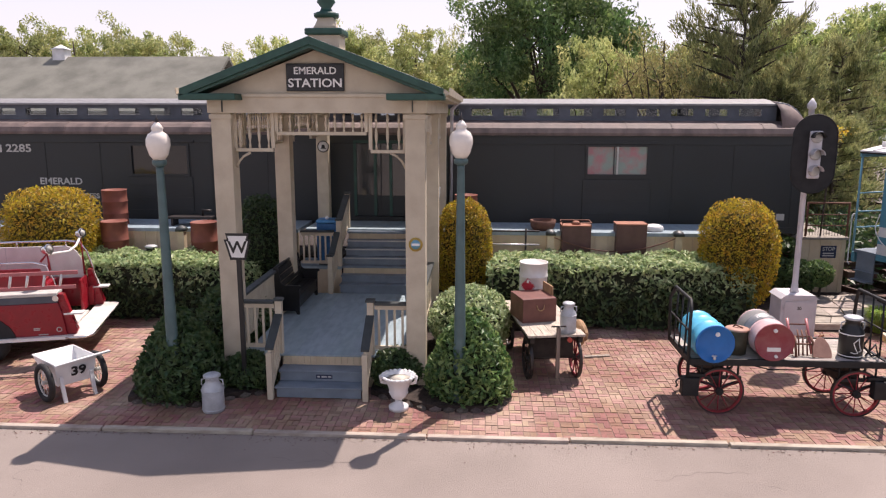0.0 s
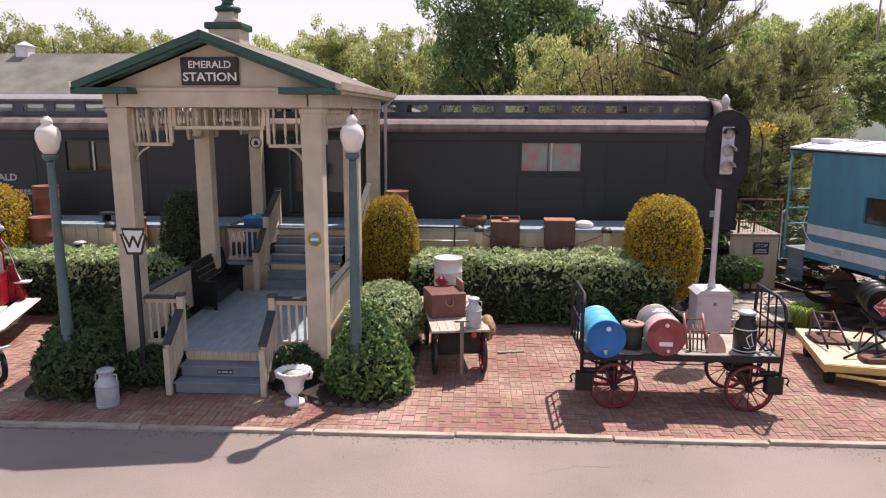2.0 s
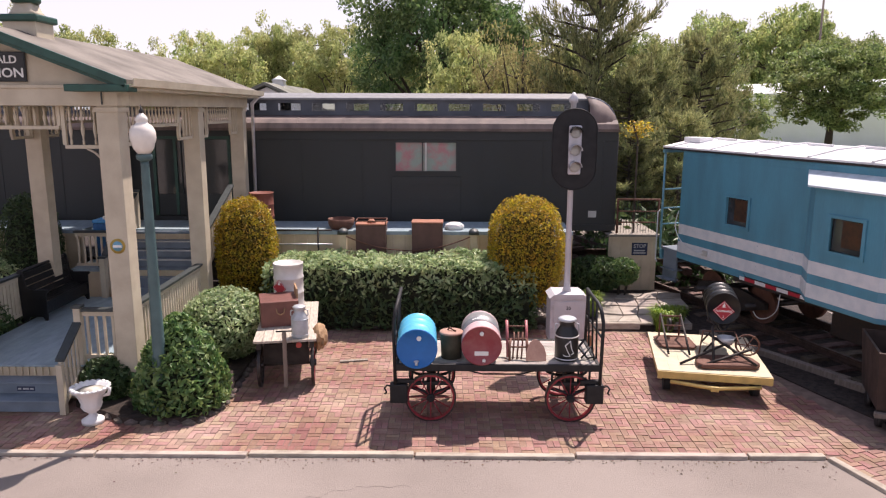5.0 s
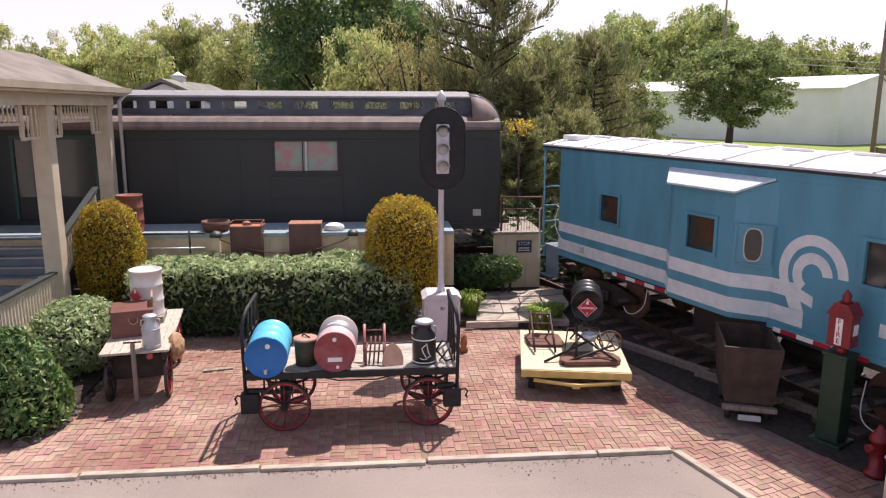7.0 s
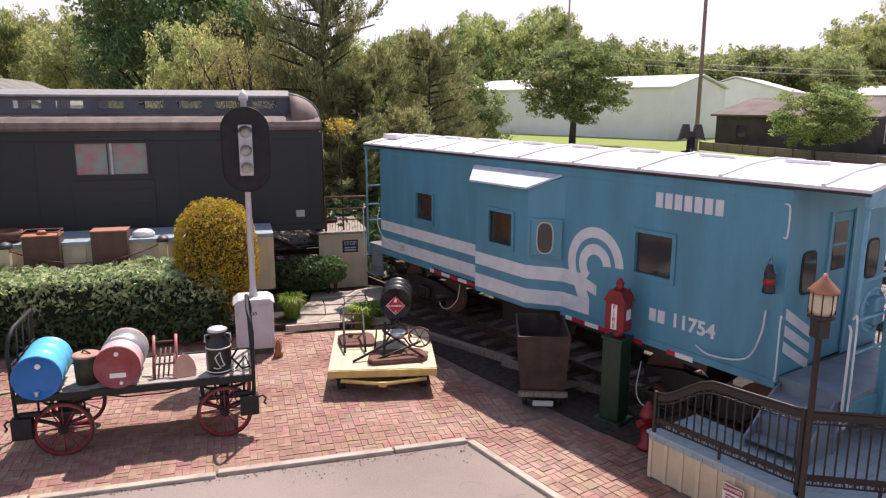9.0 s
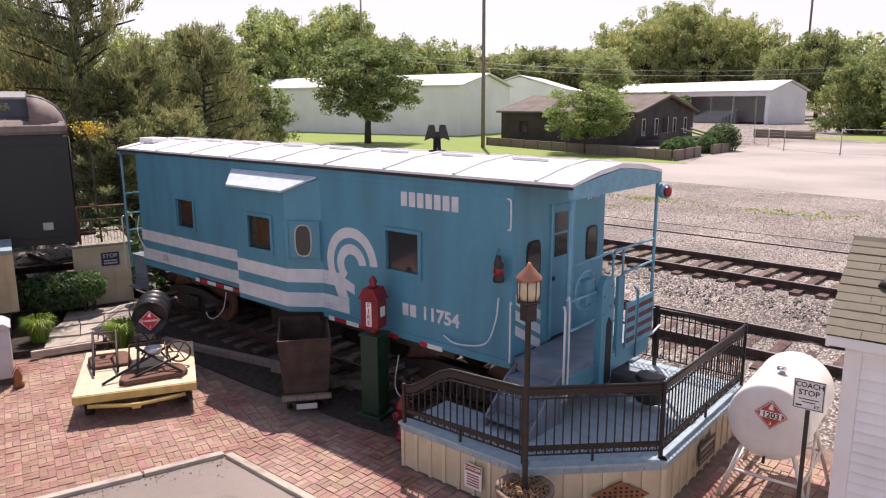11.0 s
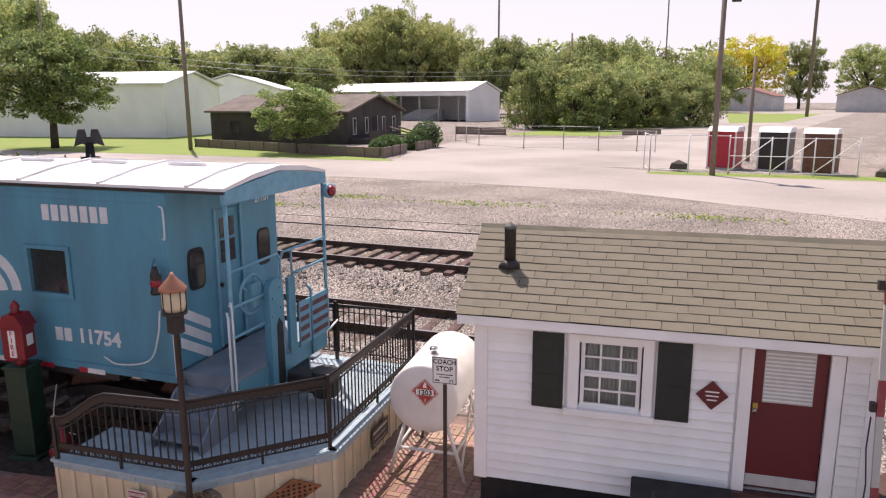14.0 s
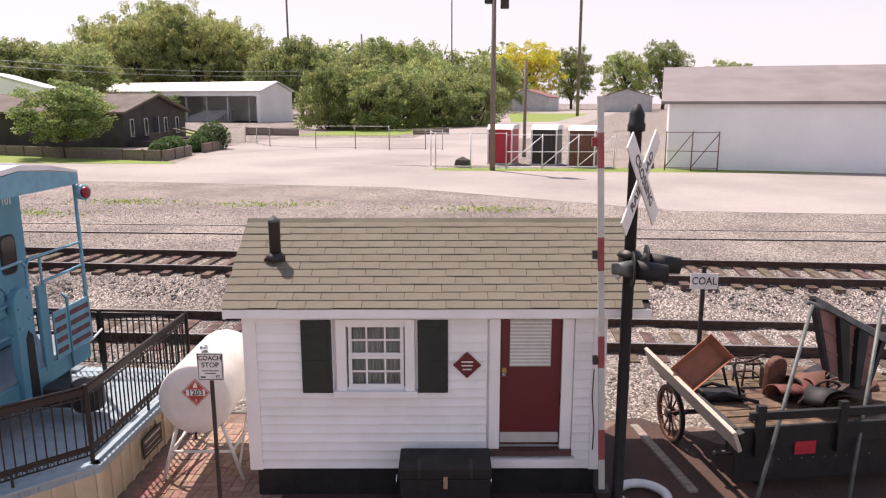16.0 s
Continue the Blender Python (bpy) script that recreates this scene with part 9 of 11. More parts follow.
for z in (4.52, 4.17, 3.84):
    part("lamp_lens", lathe(bmesh.new(), [(0.11, 0.0), (0.11, 0.03), (0.06, 0.05), (0.0001, 0.055)], 18, pose(0.0, -0.36, z, 90)), LENSG, head, "round glass lens")
    vz = bmesh.new()
    n = 12
    rows = [[vz.verts.new((0.125 * math.cos(math.pi * k / n), -0.36 - d, z + 0.125 * math.sin(math.pi * k / n))) for k in range(n + 1)] for d in (0.0, 0.2)]
    for k in range(n):
        vz.faces.new((rows[0][k], rows[0][k + 1], rows[1][k + 1], rows[1][k]))
    hv = part("visor", vz, BLACKM if z > 4.4 else SILVER, head)
    hv.modifiers.new("thick", "SOLIDIFY").thickness = 0.008
part("bracket", box(-0.06, -0.274, 4.1, 0.06, -0.05, 4.25), IRON, sg_)
ro = thing("rusty_lantern", "small rusty lantern standing by the signal case", "lantern", pose(7.35, 15.1, 0))
part("body", lathe(bmesh.new(), [(0.09, 0), (0.1, 0.06), (0.06, 0.1), (0.075, 0.2), (0.05, 0.3), (0.02, 0.36)], 12), TERRA, ro)
part("bail", tube(bmesh.new(), [(-0.08, 0, 0.28), (0, 0, 0.44), (0.08, 0, 0.28)], 0.008, 5), TERRA, ro)

# yellow flat trailer with old iron on it
P2 = pose(8.08, 12.78, 0, 0, 0, -11)
pal = thing("flat_trailer", "low yellow flat trailer with small wheels", "trailer", P2)
for k in range(9):
    part("deck_board", box(0.001 + 0.212 * k, 0, 0.44, 0.211 + 0.212 * k, 2.25, 0.48), YELLOW, pal)
part("frame_rail", box(0.0, -0.03, 0.34, 1.91, -0.002, 0.47), YELLOWD, pal, bevel=0.006)
for x in (0.02, 1.83):
    part("frame_rail", box(x, 0, 0.32, x + 0.06, 2.25, 0.439), YELLOWD, pal)
part("tow_bar", tube(bmesh.new(), [(0.22, -0.05, 0.30), (0.95, -0.12, 0.25), (1.72, -0.05, 0.30)], 0.035, 8), YELLOWD, pal)
part("tow_eye", box(0.88, -0.16, 0.20, 1.02, -0.10, 0.29), YELLOWD, pal, bevel=0.01)
for x in (0.2, 1.7):
    for y in (0.35, 1.9):
        part("wheel", cyl(bmesh.new(), (x - 0.06, y, 0.16), (x + 0.06, y, 0.16), 0.16, 0.16, 16), RUBBER, pal)
        part("wheel_fork", box(x - 0.09, y - 0.05, 0.18, x + 0.09, y + 0.05, 0.439), IRON, pal)
bd = thing("drum_on_stand", "black steel drum on an iron stand with a flammable placard", "drum", P2 @ pose(1.22, 1.15, 0.48, 0, 0, -4))
dm = part("shell", lathe(bmesh.new(), drum_profile(0.29, 0.88), 32), BLACK, bd)
dm.matrix_basis = pose(0.0, 0.75, 0.90, 90)
placard(pose(0.0, -0.136, 0.86, 90), 0.27, bd, SIGNRED, "FLAMMABLE", "red flammable placard")
for y in (0.0, 0.6):
    part("stand_leg", tube(bmesh.new(), [(-0.28, y, 0.0), (0.2, y, 0.66)], 0.018, 6), IRON, bd)
    part("stand_leg", tube(bmesh.new(), [(0.28, y, 0.0), (-0.2, y, 0.66)], 0.018, 6), IRON, bd)
part("stand_bar", tube(bmesh.new(), [(-0.22, 0, 0.62), (-0.22, 0.6, 0.62)], 0.018, 6), IRON, bd)
part("stand_bar", tube(bmesh.new(), [(0.22, 0, 0.62), (0.22, 0.6, 0.62)], 0.018, 6), IRON, bd)
ht = thing("hand_truck", "rusty hand truck with a curved bed on the trailer", "hand truck", P2 @ pose(0.35, 1.2, 0.48, 0, 0, 4))
part("tray", prism(bmesh.new(), [(-0.22, 0.08), (-0.12, -0.02), (0.42, -0.02), (0.5, 0.1), (0.46, 0.62), (0.36, 0.72), (-0.12, 0.72), (-0.24, 0.6)], 0.02, 0.06), RUST, ht, "rounded rusty pan", bevel=0.02)
for x in (-0.12, 0.26):
    part("handle", tube(bmesh.new(), [(x, -0.42, 0.05), (x, 0.1, 0.3), (x, 0.62, 0.52)], 0.022, 6), DARKWOOD, ht)
for y, z in ((0.0, 0.26), (0.3, 0.38), (0.55, 0.5)):
    part("rung", tube(bmesh.new(), [(-0.12, y, z), (0.26, y, z)], 0.018, 6), RUST, ht)
part("wheel", cyl(bmesh.new(), (0.04, 0.66, 0.30), (0.1, 0.66, 0.30), 0.13, 0.13, 16), IRON, ht)
part("leg", tube(bmesh.new(), [(-0.12, 0.62, 0.52), (-0.12, 0.66, 0.02)], 0.018, 6), RUST, ht)
part("leg", tube(bmesh.new(), [(0.26, 0.62, 0.52), (0.26, 0.66, 0.02)], 0.018, 6), RUST, ht)
wb_ = thing("barrow", "overturned rusty barrow frame with a wheel on the trailer", "barrow", P2 @ pose(1.15, 0.55, 0.48, 0, 0, 8))
part("tray", prism(bmesh.new(), [(-0.5, -0.2), (-0.42, -0.34), (0.5, -0.34), (0.62, -0.2), (0.58, 0.1), (0.44, 0.24), (-0.3, 0.24), (-0.44, 0.1)], 0.0, 0.10), RUST, wb_, "upturned rusty pan", bevel=0.04)
for pts in ([(-0.75, -0.1, 0.02), (0.4, 0.25, 0.42)], [(-0.5, -0.3, 0.04), (0.5, -0.05, 0.30)], [(-0.15, 0.3, 0.45), (0.5, -0.35, 0.1)], [(-0.2, -0.2, 0.1), (-0.1, 0.3, 0.6)]):
    part("shaft", tube(bmesh.new(), pts, 0.024, 6), DARKWOOD, wb_)
for pts in ([(-0.3, 0.35, 0.0), (-0.25, 0.35, 0.5), (0.3, 0.35, 0.5)], [(0.3, -0.1, 0.3), (0.32, 0.35, 0.5)]):
    part("iron_bar", tube(bmesh.new(), pts, 0.014, 6), RUST, wb_)
part("bucket", lathe(bmesh.new(), [(0.12, 0.32), (0.15, 0.44), (0.14, 0.44), (0.11, 0.34)], 16, pose(0.12, 0.2, 0)), GALV, wb_)
part("wheel", ring(bmesh.new(), (0.55, 0.3, 0.26), (0.3, 1, 0.1), 0.2, 0.018, 20, 6), RUST, wb_)
ws = bmesh.new()
for k in range(6):
    a = math.pi * k / 3
    cyl(ws, (0.55, 0.3, 0.26), (0.55 + 0.19 * math.cos(a), 0.3 - 0.06 * math.cos(a), 0.26 + 0.19 * math.sin(a)), 0.01, 0.01, 5)
part("wheel_spokes", ws, RUST, wb_)

# mine tub
mt = thing("mine_cart", "brown wooden mine tub on small iron wheels", "mine cart", pose(11.10, 11.42, 0, 0, 0, -20))
lo = [(0.04, 0.02), (0.78, 0.02), (0.78, 1.25), (0.04, 1.25)]
hi = [(-0.03, -0.05), (0.85, -0.05), (0.85, 1.35), (-0.03, 1.35)]
for n_, (a, b) in enumerate(((0, 1), (1, 2), (2, 3), (3, 0))):
    bm = bmesh.new()
    q = [Vector((*lo[a], 0.34)), Vector((*lo[b], 0.34)), Vector((*hi[b], 1.28)), Vector((*hi[a], 1.28))]
    nv = (q[1] - q[0]).cross(q[3] - q[0]).normalized() * 0.035
    vs = [bm.verts.new(v) for v in q] + [bm.verts.new(v - nv) for v in q]
    for f in ((0, 1, 2, 3), (7, 6, 5, 4), (0, 4, 5, 1), (1, 5, 6, 2), (2, 6, 7, 3), (3, 7, 4, 0)):
        bm.faces.new([vs[i] for i in f])
    bmesh.ops.recalc_face_normals(bm, faces=bm.faces[:])
    part("side_board", bm, RUSTD, mt)
part("floor_board", box(0.05, 0.03, 0.31, 0.77, 1.24, 0.339), DARKWOOD, mt)
part("front_bumper", box(0.0, -0.10, 0.24, 0.82, 0.0, 0.32), POLEW, mt, bevel=0.01)
part("chassis", box(0.15, 0.0, 0.18, 0.67, 1.25, 0.309), DARKWOOD, mt)
part("number_plate", box(0.24, -0.125, 0.10, 0.58, -0.105, 0.19), SIGNGREY, mt)
for x in (0.12, 0.70):
    for y in (0.2, 1.05):
        part("wheel", cyl(bmesh.new(), (x - 0.04, y, 0.13), (x + 0.04, y, 0.13), 0.13, 0.13, 14), IRON, mt)

# fire alarm box on a green pedestal
fb = thing("fire_alarm_box", "red cast fire alarm box on a dark green pedestal", "fire alarm", pose(12.42, 10.55, 0, 0, 0, -60))
part("plinth", box(-0.24, -0.24, 0.0, 0.24, 0.24, 0.07), DKGREEN, fb, bevel=0.01)
part("pedestal", prism(bmesh.new(), [(-0.17, -0.17), (0.17, -0.17), (0.17, 0.17), (-0.17, 0.17)], 0.07, 1.40), DKGREEN, fb, bevel=0.02)
part("pedestal_cap", box(-0.19, -0.19, 1.40, 0.19, 0.19, 1.44), DKGREEN, fb, bevel=0.01)
part("neck", lathe(bmesh.new(), [(0.10, 1.44), (0.08, 1.48), (0.09, 1.54)], 12), FIRERED, fb)
part("box", box(-0.17, -0.13, 1.54, 0.17, 0.13, 2.02), FIRERED, fb, bevel=0.015)
part("gable_top", prism(bmesh.new(), [(-0.20, 2.02), (0.20, 2.02), (0.10, 2.20), (-0.10, 2.20)], -0.15, 0.15, "y"), FIRERED, fb)
part("finial", lathe(bmesh.new(), [(0.10, 2.20), (0.05, 2.25), (0.07, 2.30), (0.03, 2.37), (0.0001, 2.40)], 12), FIRERED, fb)
part("door_plate", box(0.171, -0.06, 1.74, 0.182, 0.06, 1.90), SIGNWHITE, fb)
sp = part("front_plate", box(-0.05, -0.145, 1.58, 0.05, -0.131, 1.98), SIGNWHITE, fb, "white plate with red letters")
for k, chx in enumerate("FIRE"):
    words("lettering", chx, 0.105, SIGNRED, sp, facing(0.0, -0.146, 1.93 - 0.098 * k), 0.001)
hy = thing("fire_hydrant", "dark red fire hydrant by the deck", "hydrant", pose(12.42, 9.55, 0))
part("barrel", lathe(bmesh.new(), [(0.15, 0), (0.15, 0.05), (0.10, 0.07), (0.10, 0.48), (0.13, 0.5), (0.13, 0.54), (0.10, 0.6), (0.05, 0.68), (0.03, 0.74)], 16), FIRERED, hy)
for sx in (-1, 1):
    part("outlet", cyl(bmesh.new(), (0, 0, 0.4), (sx * 0.17, 0, 0.4), 0.055, 0.06, 12), FIRERED, hy)

# timbers lying by the caboose
for x, y, a, L in ((10.1, 16.3, -60, 3.4), (11.6, 13.4, -58, 2.6), (11.9, 12.5, 20, 1.2), (12.6, 11.2, 18, 1.0), (12.2, 12.0, 12, 1.1)):
    tm = thing("timber", "old grey timber lying in the caboose's shade", "timber", pose(x, y, 0, 0, 0, a))
    part("beam", box(0, -0.08, 0, L, 0.08, 0.13), POLEW, tm, bevel=0.012)

# milk can, urn and hand cart by the kerb
milk_can("pale grey milk can standing on the bricks", pose(-4.47, 11.3, 0), CANGREY, CANGREY, 0.66, 0.185)
urn = thing("garden_urn", "white ornate cast garden urn filled with dry soil", "urn", pose(-1.32, 11.55, 0))
part("foot", lathe(bmesh.new(), [(0.17, 0), (0.17, 0.06), (0.13, 0.08), (0.06, 0.13), (0.06, 0.17)], 20), WHITE, urn)
bw = bmesh.new()
lathe(bw, [(0.06, 0.17), (0.12, 0.22), (0.16, 0.30), (0.15, 0.34), (0.19, 0.46), (0.25, 0.55), (0.28, 0.58), (0.28, 0.61), (0.23, 0.60), (0.21, 0.54)], 28)
for v in bw.verts:
    a = math.atan2(v.co.y, v.co.x)
    if 0.2 < v.co.z < 0.56:
        k = 1 + 0.06 * math.cos(10 * a)
        v.co.x *= k
        v.co.y *= k
part("bowl", bw, WHITE, urn)
part("soil", lathe(bmesh.new(), [(0.215, 0.55), (0.0001, 0.575)], 16), PEBBLE, urn, "dry stony soil")
for k in range(20):
    a = 2 * math.pi * k / 20
    part("rim_bead", lathe(bmesh.new(), [(0.012, 0), (0.036, 0.02), (0.036, 0.035), (0.012, 0.05)], 6, pose(0.275 * math.cos(a), 0.275 * math.sin(a), 0.575)), WHITE, urn)
for sgn in (-1, 1):
    part("handle", tube(bmesh.new(), [(sgn * 0.2, 0, 0.46), (sgn * 0.29, 0, 0.48), (sgn * 0.31, 0, 0.58), (sgn * 0.25, 0, 0.6)], 0.025, 8), WHITE, urn)
hc = thing("hand_cart", "white steel hand cart with two tyred wheels", "hand cart", pose(-7.19, 11.80, 0, 0, 0, 54))
tb_ = bmesh.new()
b0 = [(-0.31, -0.06), (0.31, -0.06), (0.31, 0.42), (-0.31, 0.42)]
b1 = [(-0.36, -0.12), (0.36, -0.12), (0.36, 0.78), (-0.36, 0.78)]
va = [tb_.verts.new((*p, 0.27)) for p in b0]
vb = [tb_.verts.new((*p, 0.68)) for p in b1]
tb_.faces.new(va[::-1])
for k in range(4):
    tb_.faces.new((va[k], va[(k + 1) % 4], vb[(k + 1) % 4], vb[k]))
o = part("tub", tb_, WHITE, hc)
o.modifiers.new("thick", "SOLIDIFY").thickness = 0.02
part("rim", tube(bmesh.new(), [(*p, 0.68) for p in b1] + [(*b1[0], 0.68)], 0.016, 6), WHITE, hc)
words("lettering", "39", 0.235, BLACK, hc, pose(0.04, -0.113, 0.49, 98.3), 0.004, "black number", 1.15, 0.03)
part("axle", cyl(bmesh.new(), (-0.46, 0.10, 0.35), (0.46, 0.10, 0.35), 0.016, 0.016, 8), IRON, hc)
for x in (-0.46, 0.46):
    w = part("tyre", ring(bmesh.new(), (x, 0.10, 0.35), (1, 0, 0), 0.295, 0.055, 28, 8), RUBBER, hc)
    part("rim", ring(bmesh.new(), (x, 0.10, 0.35), (1, 0, 0), 0.24, 0.016, 24, 5), SIGNGREY, w)
    part("hub", cyl(bmesh.new(), (x - 0.05, 0.10, 0.35), (x + 0.05, 0.10, 0.35), 0.035, 0.035, 10), SIGNGREY, w)
    for k in range(14):
        a = 2 * math.pi * k / 14
        part("spoke", cyl(bmesh.new(), (x + 0.03 * (-1) ** k, 0.10, 0.35), (x, 0.10 + 0.23 * math.cos(a), 0.35 + 0.23 * math.sin(a)), 0.005, 0.005, 4), SIGNGREY, w)
for x in (-0.26, 0.26):
    part("leg", prism(bmesh.new(), [(-0.10, 0.44), (-0.04, 0.44), (-0.17, 0.0), (-0.23, 0.0)], x - 0.03, x + 0.03, "x"), WHITE, hc, bevel=0.006)
part("leg_bolt", cyl(bmesh.new(), (0.26, -0.125, 0.40), (0.26, -0.10, 0.40), 0.03, 0.03, 8), WHITE, hc)
part("push_bar", prism(bmesh.new(), [(-0.38, 0.665), (0.60, 0.70), (0.60, 0.735), (-0.38, 0.70)], -0.19, -0.13, "y"), WHITE, hc, "flat white push bar", bevel=0.008)

# rear of a red fire engine
fe = thing("fire_engine", "vintage red fire engine with a pale tailboard", "fire engine", pose(-7.875, 13.656, 0, 0, 0, 16))
part("tailboard", prism(bmesh.new(), [(-0.46, -0.10), (-0.10, -0.10), (0.02, 0.05), (0.02, 2.55), (-0.05, 2.64), (-0.46, 2.64)], 0.50, 0.56), TAILB, fe, "pale worn tailboard", bevel=0.012)
part("tailboard_edge", tube(bmesh.new(), [(-0.46, -0.11, 0.53), (-0.10, -0.11, 0.53), (0.03, 0.045, 0.53), (0.03, 2.555, 0.53), (-0.045, 2.65, 0.53)], 0.02, 6), CHROME, fe)
side = [(-5.2, 0.565), (-0.45, 0.565), (-0.50, 0.95), (-0.57, 1.24), (-5.2, 1.24)]
part("body_side", prism(bmesh.new(), side, 0.0, 0.05, "y"), RED, fe, "glossy red side", bevel=0.015)
part("body_side", prism(bmesh.new(), side, 2.36, 2.41, "y"), RED, fe, bevel=0.015)
part("side_trim", box(-5.2, -0.10, 0.50, -0.461, 0.05, 0.562), SIGNWHITE, fe, "pale running board")
part("side_band", box(-5.2, -0.004, 1.242, -0.58, 0.055, 1.38), CLEREST, fe, "slate-grey top band", bevel=0.01)
part("side_top", box(-5.2, -0.01, 1.382, -0.58, 0.42, 1.45), SIGNGREY, fe, "pale polished top edge", bevel=0.015)
part("rear_panel", box(-0.62, 0.051, 0.561, -0.575, 0.60, 1.24), RED, fe, bevel=0.01)
part("rear_panel", box(-0.62, 1.80, 0.561, -0.575, 2.359, 1.30), RED, fe, bevel=0.01)
part("rear_panel", box(-1.15, 0.601, 0.561, -1.10, 1.799, 0.9), RED, fe)
part("rear_deck", box(-1.099, 0.601, 0.561, -0.461, 1.799, 0.60), TAILB, fe, "pale sloping rear deck")
for y in (0.05, 2.40):
    fin = part("rear_fin", prism(bmesh.new(), [(-0.574, 1.42), (-0.47, 1.40), (-0.36, 0.98), (-0.26, 0.64), (-0.30, 0.562), (-0.46, 0.562), (-0.574, 0.9)], y, y + 0.16, "y"), RED, fe, "red rear step fin", bevel=0.015)
    part("fin_strip", box(-0.03, 0.02, 0, 0.004, 0.14, 0.36), BLACK, fin, "black rubber strip").matrix_basis = pose(-0.395, y, 1.06, 0, -15, 0)
    part("step_plate", box(-0.50, y - 0.02, 0.97, -0.14, y + 0.20, 1.01), SIGNWHITE, fe, "small white step plate", bevel=0.012)
part("corner_gusset", prism(bmesh.new(), [(-0.98, 0.61), (-0.46, 0.61), (-0.46, 1.05), (-0.6, 0.98)], 2.30, 2.355, "y"), RED, fe)
hb = [(-5.2, 1.0), (-0.64, 1.0), (-0.64, 1.51), (-0.68, 1.68), (-0.77, 1.85), (-0.86, 1.94), (-0.98, 1.985), (-5.2, 2.02)]
hbp = part("hose_bed_side", prism(bmesh.new(), hb, 2.42, 2.46, "y"), TAILB, fe, "pale hose-bed side panel", bevel=0.012)
for x in (-1.35, -2.25):
    part("panel_seam", box(x, 2.414, 1.05, x + 0.012, 2.4195, 1.98), SIGNGREY, hbp)
part("hose_bed", box(-5.2, 0.43, 1.0, -1.16, 2.30, 1.30), RED, fe)
part("hose", box(-5.1, 0.6, 1.301, -1.3, 2.2, 1.36), FIRERED, fe, bevel=0.04)
part("seat_back", prism(bmesh.new(), [(-5.2, 1.451), (-0.86, 1.451), (-0.98, 1.86), (-5.2, 1.90)], 0.46, 0.52, "y"), RED, fe, "red inner side panel", bevel=0.015)
for z, x1 in ((1.55, -0.18), (1.84, -0.12)):
    part("ladder_rail", box(-5.2, -0.12, z, x1, -0.08, z + 0.075), FIREPINK, fe, "faded red ladder rail", bevel=0.008)
for k in range(9):
    x = -0.47 - 0.305 * k
    part("ladder_rung", tube(bmesh.new(), [(x, -0.10, 1.61), (x + 0.05, -0.10, 1.85)], 0.026, 8), SIGNWHITE, fe, "white ladder rung")
part("grab_rail", tube(bmesh.new(), [(-5.2, 2.44, 2.12), (-0.98, 2.44, 2.10), (-0.70, 2.44, 2.06), (-0.56, 2.44, 1.86), (-0.45, 2.44, 1.45), (-0.35, 2.44, 1.05)], 0.024, 8), CHROME, fe)
for x in (-0.98, -2.0, -3.0):
    part("rail_bracket", tube(bmesh.new(), [(x, 2.44, 1.97), (x, 2.44, 2.13)], 0.018, 6), CHROME, fe)
part("grab_rail", tube(bmesh.new(), [(-5.2, 0.5, 2.02), (-1.12, 0.5, 1.99), (-0.86, 0.5, 1.92), (-0.74, 0.5, 1.6), (-0.72, 0.5, 1.45)], 0.018, 6), CHROME, fe)
for x, y, z0, z in ((-0.82, 0.5, 1.82, 2.16), (-0.65, 2.4, 1.3, 2.18)):
    part("lamp_stalk", tube(bmesh.new(), [(x + 0.02, y, z0), (x, y, z), (x - 0.14, y, z - 0.16)], 0.026, 8), RED, fe, "red lamp bracket")
    sl_ = part("search_lamp", lathe(bmesh.new(), [(0.02, -0.13), (0.07, -0.10), (0.10, -0.03), (0.11, 0.05), (0.115, 0.06), (0.10, 0.075)], 16, pose(x, y, z + 0.09, 78, 0, 60)), CHROME, fe, "chrome search lamp")
    part("lamp_glass", lathe(bmesh.new(), [(0.10, 0.071), (0.0001, 0.085)], 16, pose(x, y, z + 0.09, 78, 0, 60)), LENSG, sl_)
part("lamp_hose", tube(bmesh.new(), [(-0.82, 0.5, 2.14), (-0.75, 0.9, 2.10), (-0.68, 1.5, 2.02), (-0.66, 2.0, 2.05), (-0.65, 2.38, 2.2)], 0.026, 8), SIGNWHITE, fe, "white flexible hose")
part("tail_lamp", cyl(bmesh.new(), (-0.6, -0.035, 1.34), (-0.6, -0.012, 1.34), 0.06, 0.05, 14), CHROME, fe)
part("round_plate", ring(bmesh.new(), (-0.59, -0.004, 0.69), (0, 1, 0), 0.045, 0.010, 18, 6), SIGNGREY, fe)
for dx, dz, w in ((0, 0, 0.12), (0, 0.03, 0.12), (0.08, -0.10, 0.18)):
    part("maker_plate", box(-1.06 + dx, -0.006, 0.69 + dz, -1.06 + dx + w, -0.001, 0.71 + dz), SIGNGREY, fe)
for y in (0.0, 2.05):
    # Flat dark half-disc paints the shaded opening of the wheel arch.
    part("wheel_arch_shade", prism(bmesh.new(), [(-2.0 + 0.62 * math.cos(math.pi * k / 10), 0.46 + 0.58 * math.sin(math.pi * k / 10)) for k in range(11)], y - 0.02 if y == 0 else y + 0.3, y + 0.02 if y == 0 else y + 0.32, "y"), DARKIN, fe)
    part("tyre", ring(bmesh.new(), (-2.0, y + 0.16, 0.46), (0, 1, 0), 0.34, 0.12, 28, 10), RUBBER, fe)
    part("wheel_disc", cyl(bmesh.new(), (-2.0, y + 0.08, 0.46), (-2.0, y + 0.24, 0.46), 0.26, 0.26, 20), RED, fe)
part("chassis", box(-5.2, 0.6, 0.35, -0.8, 1.7, 0.499), IRON, fe)

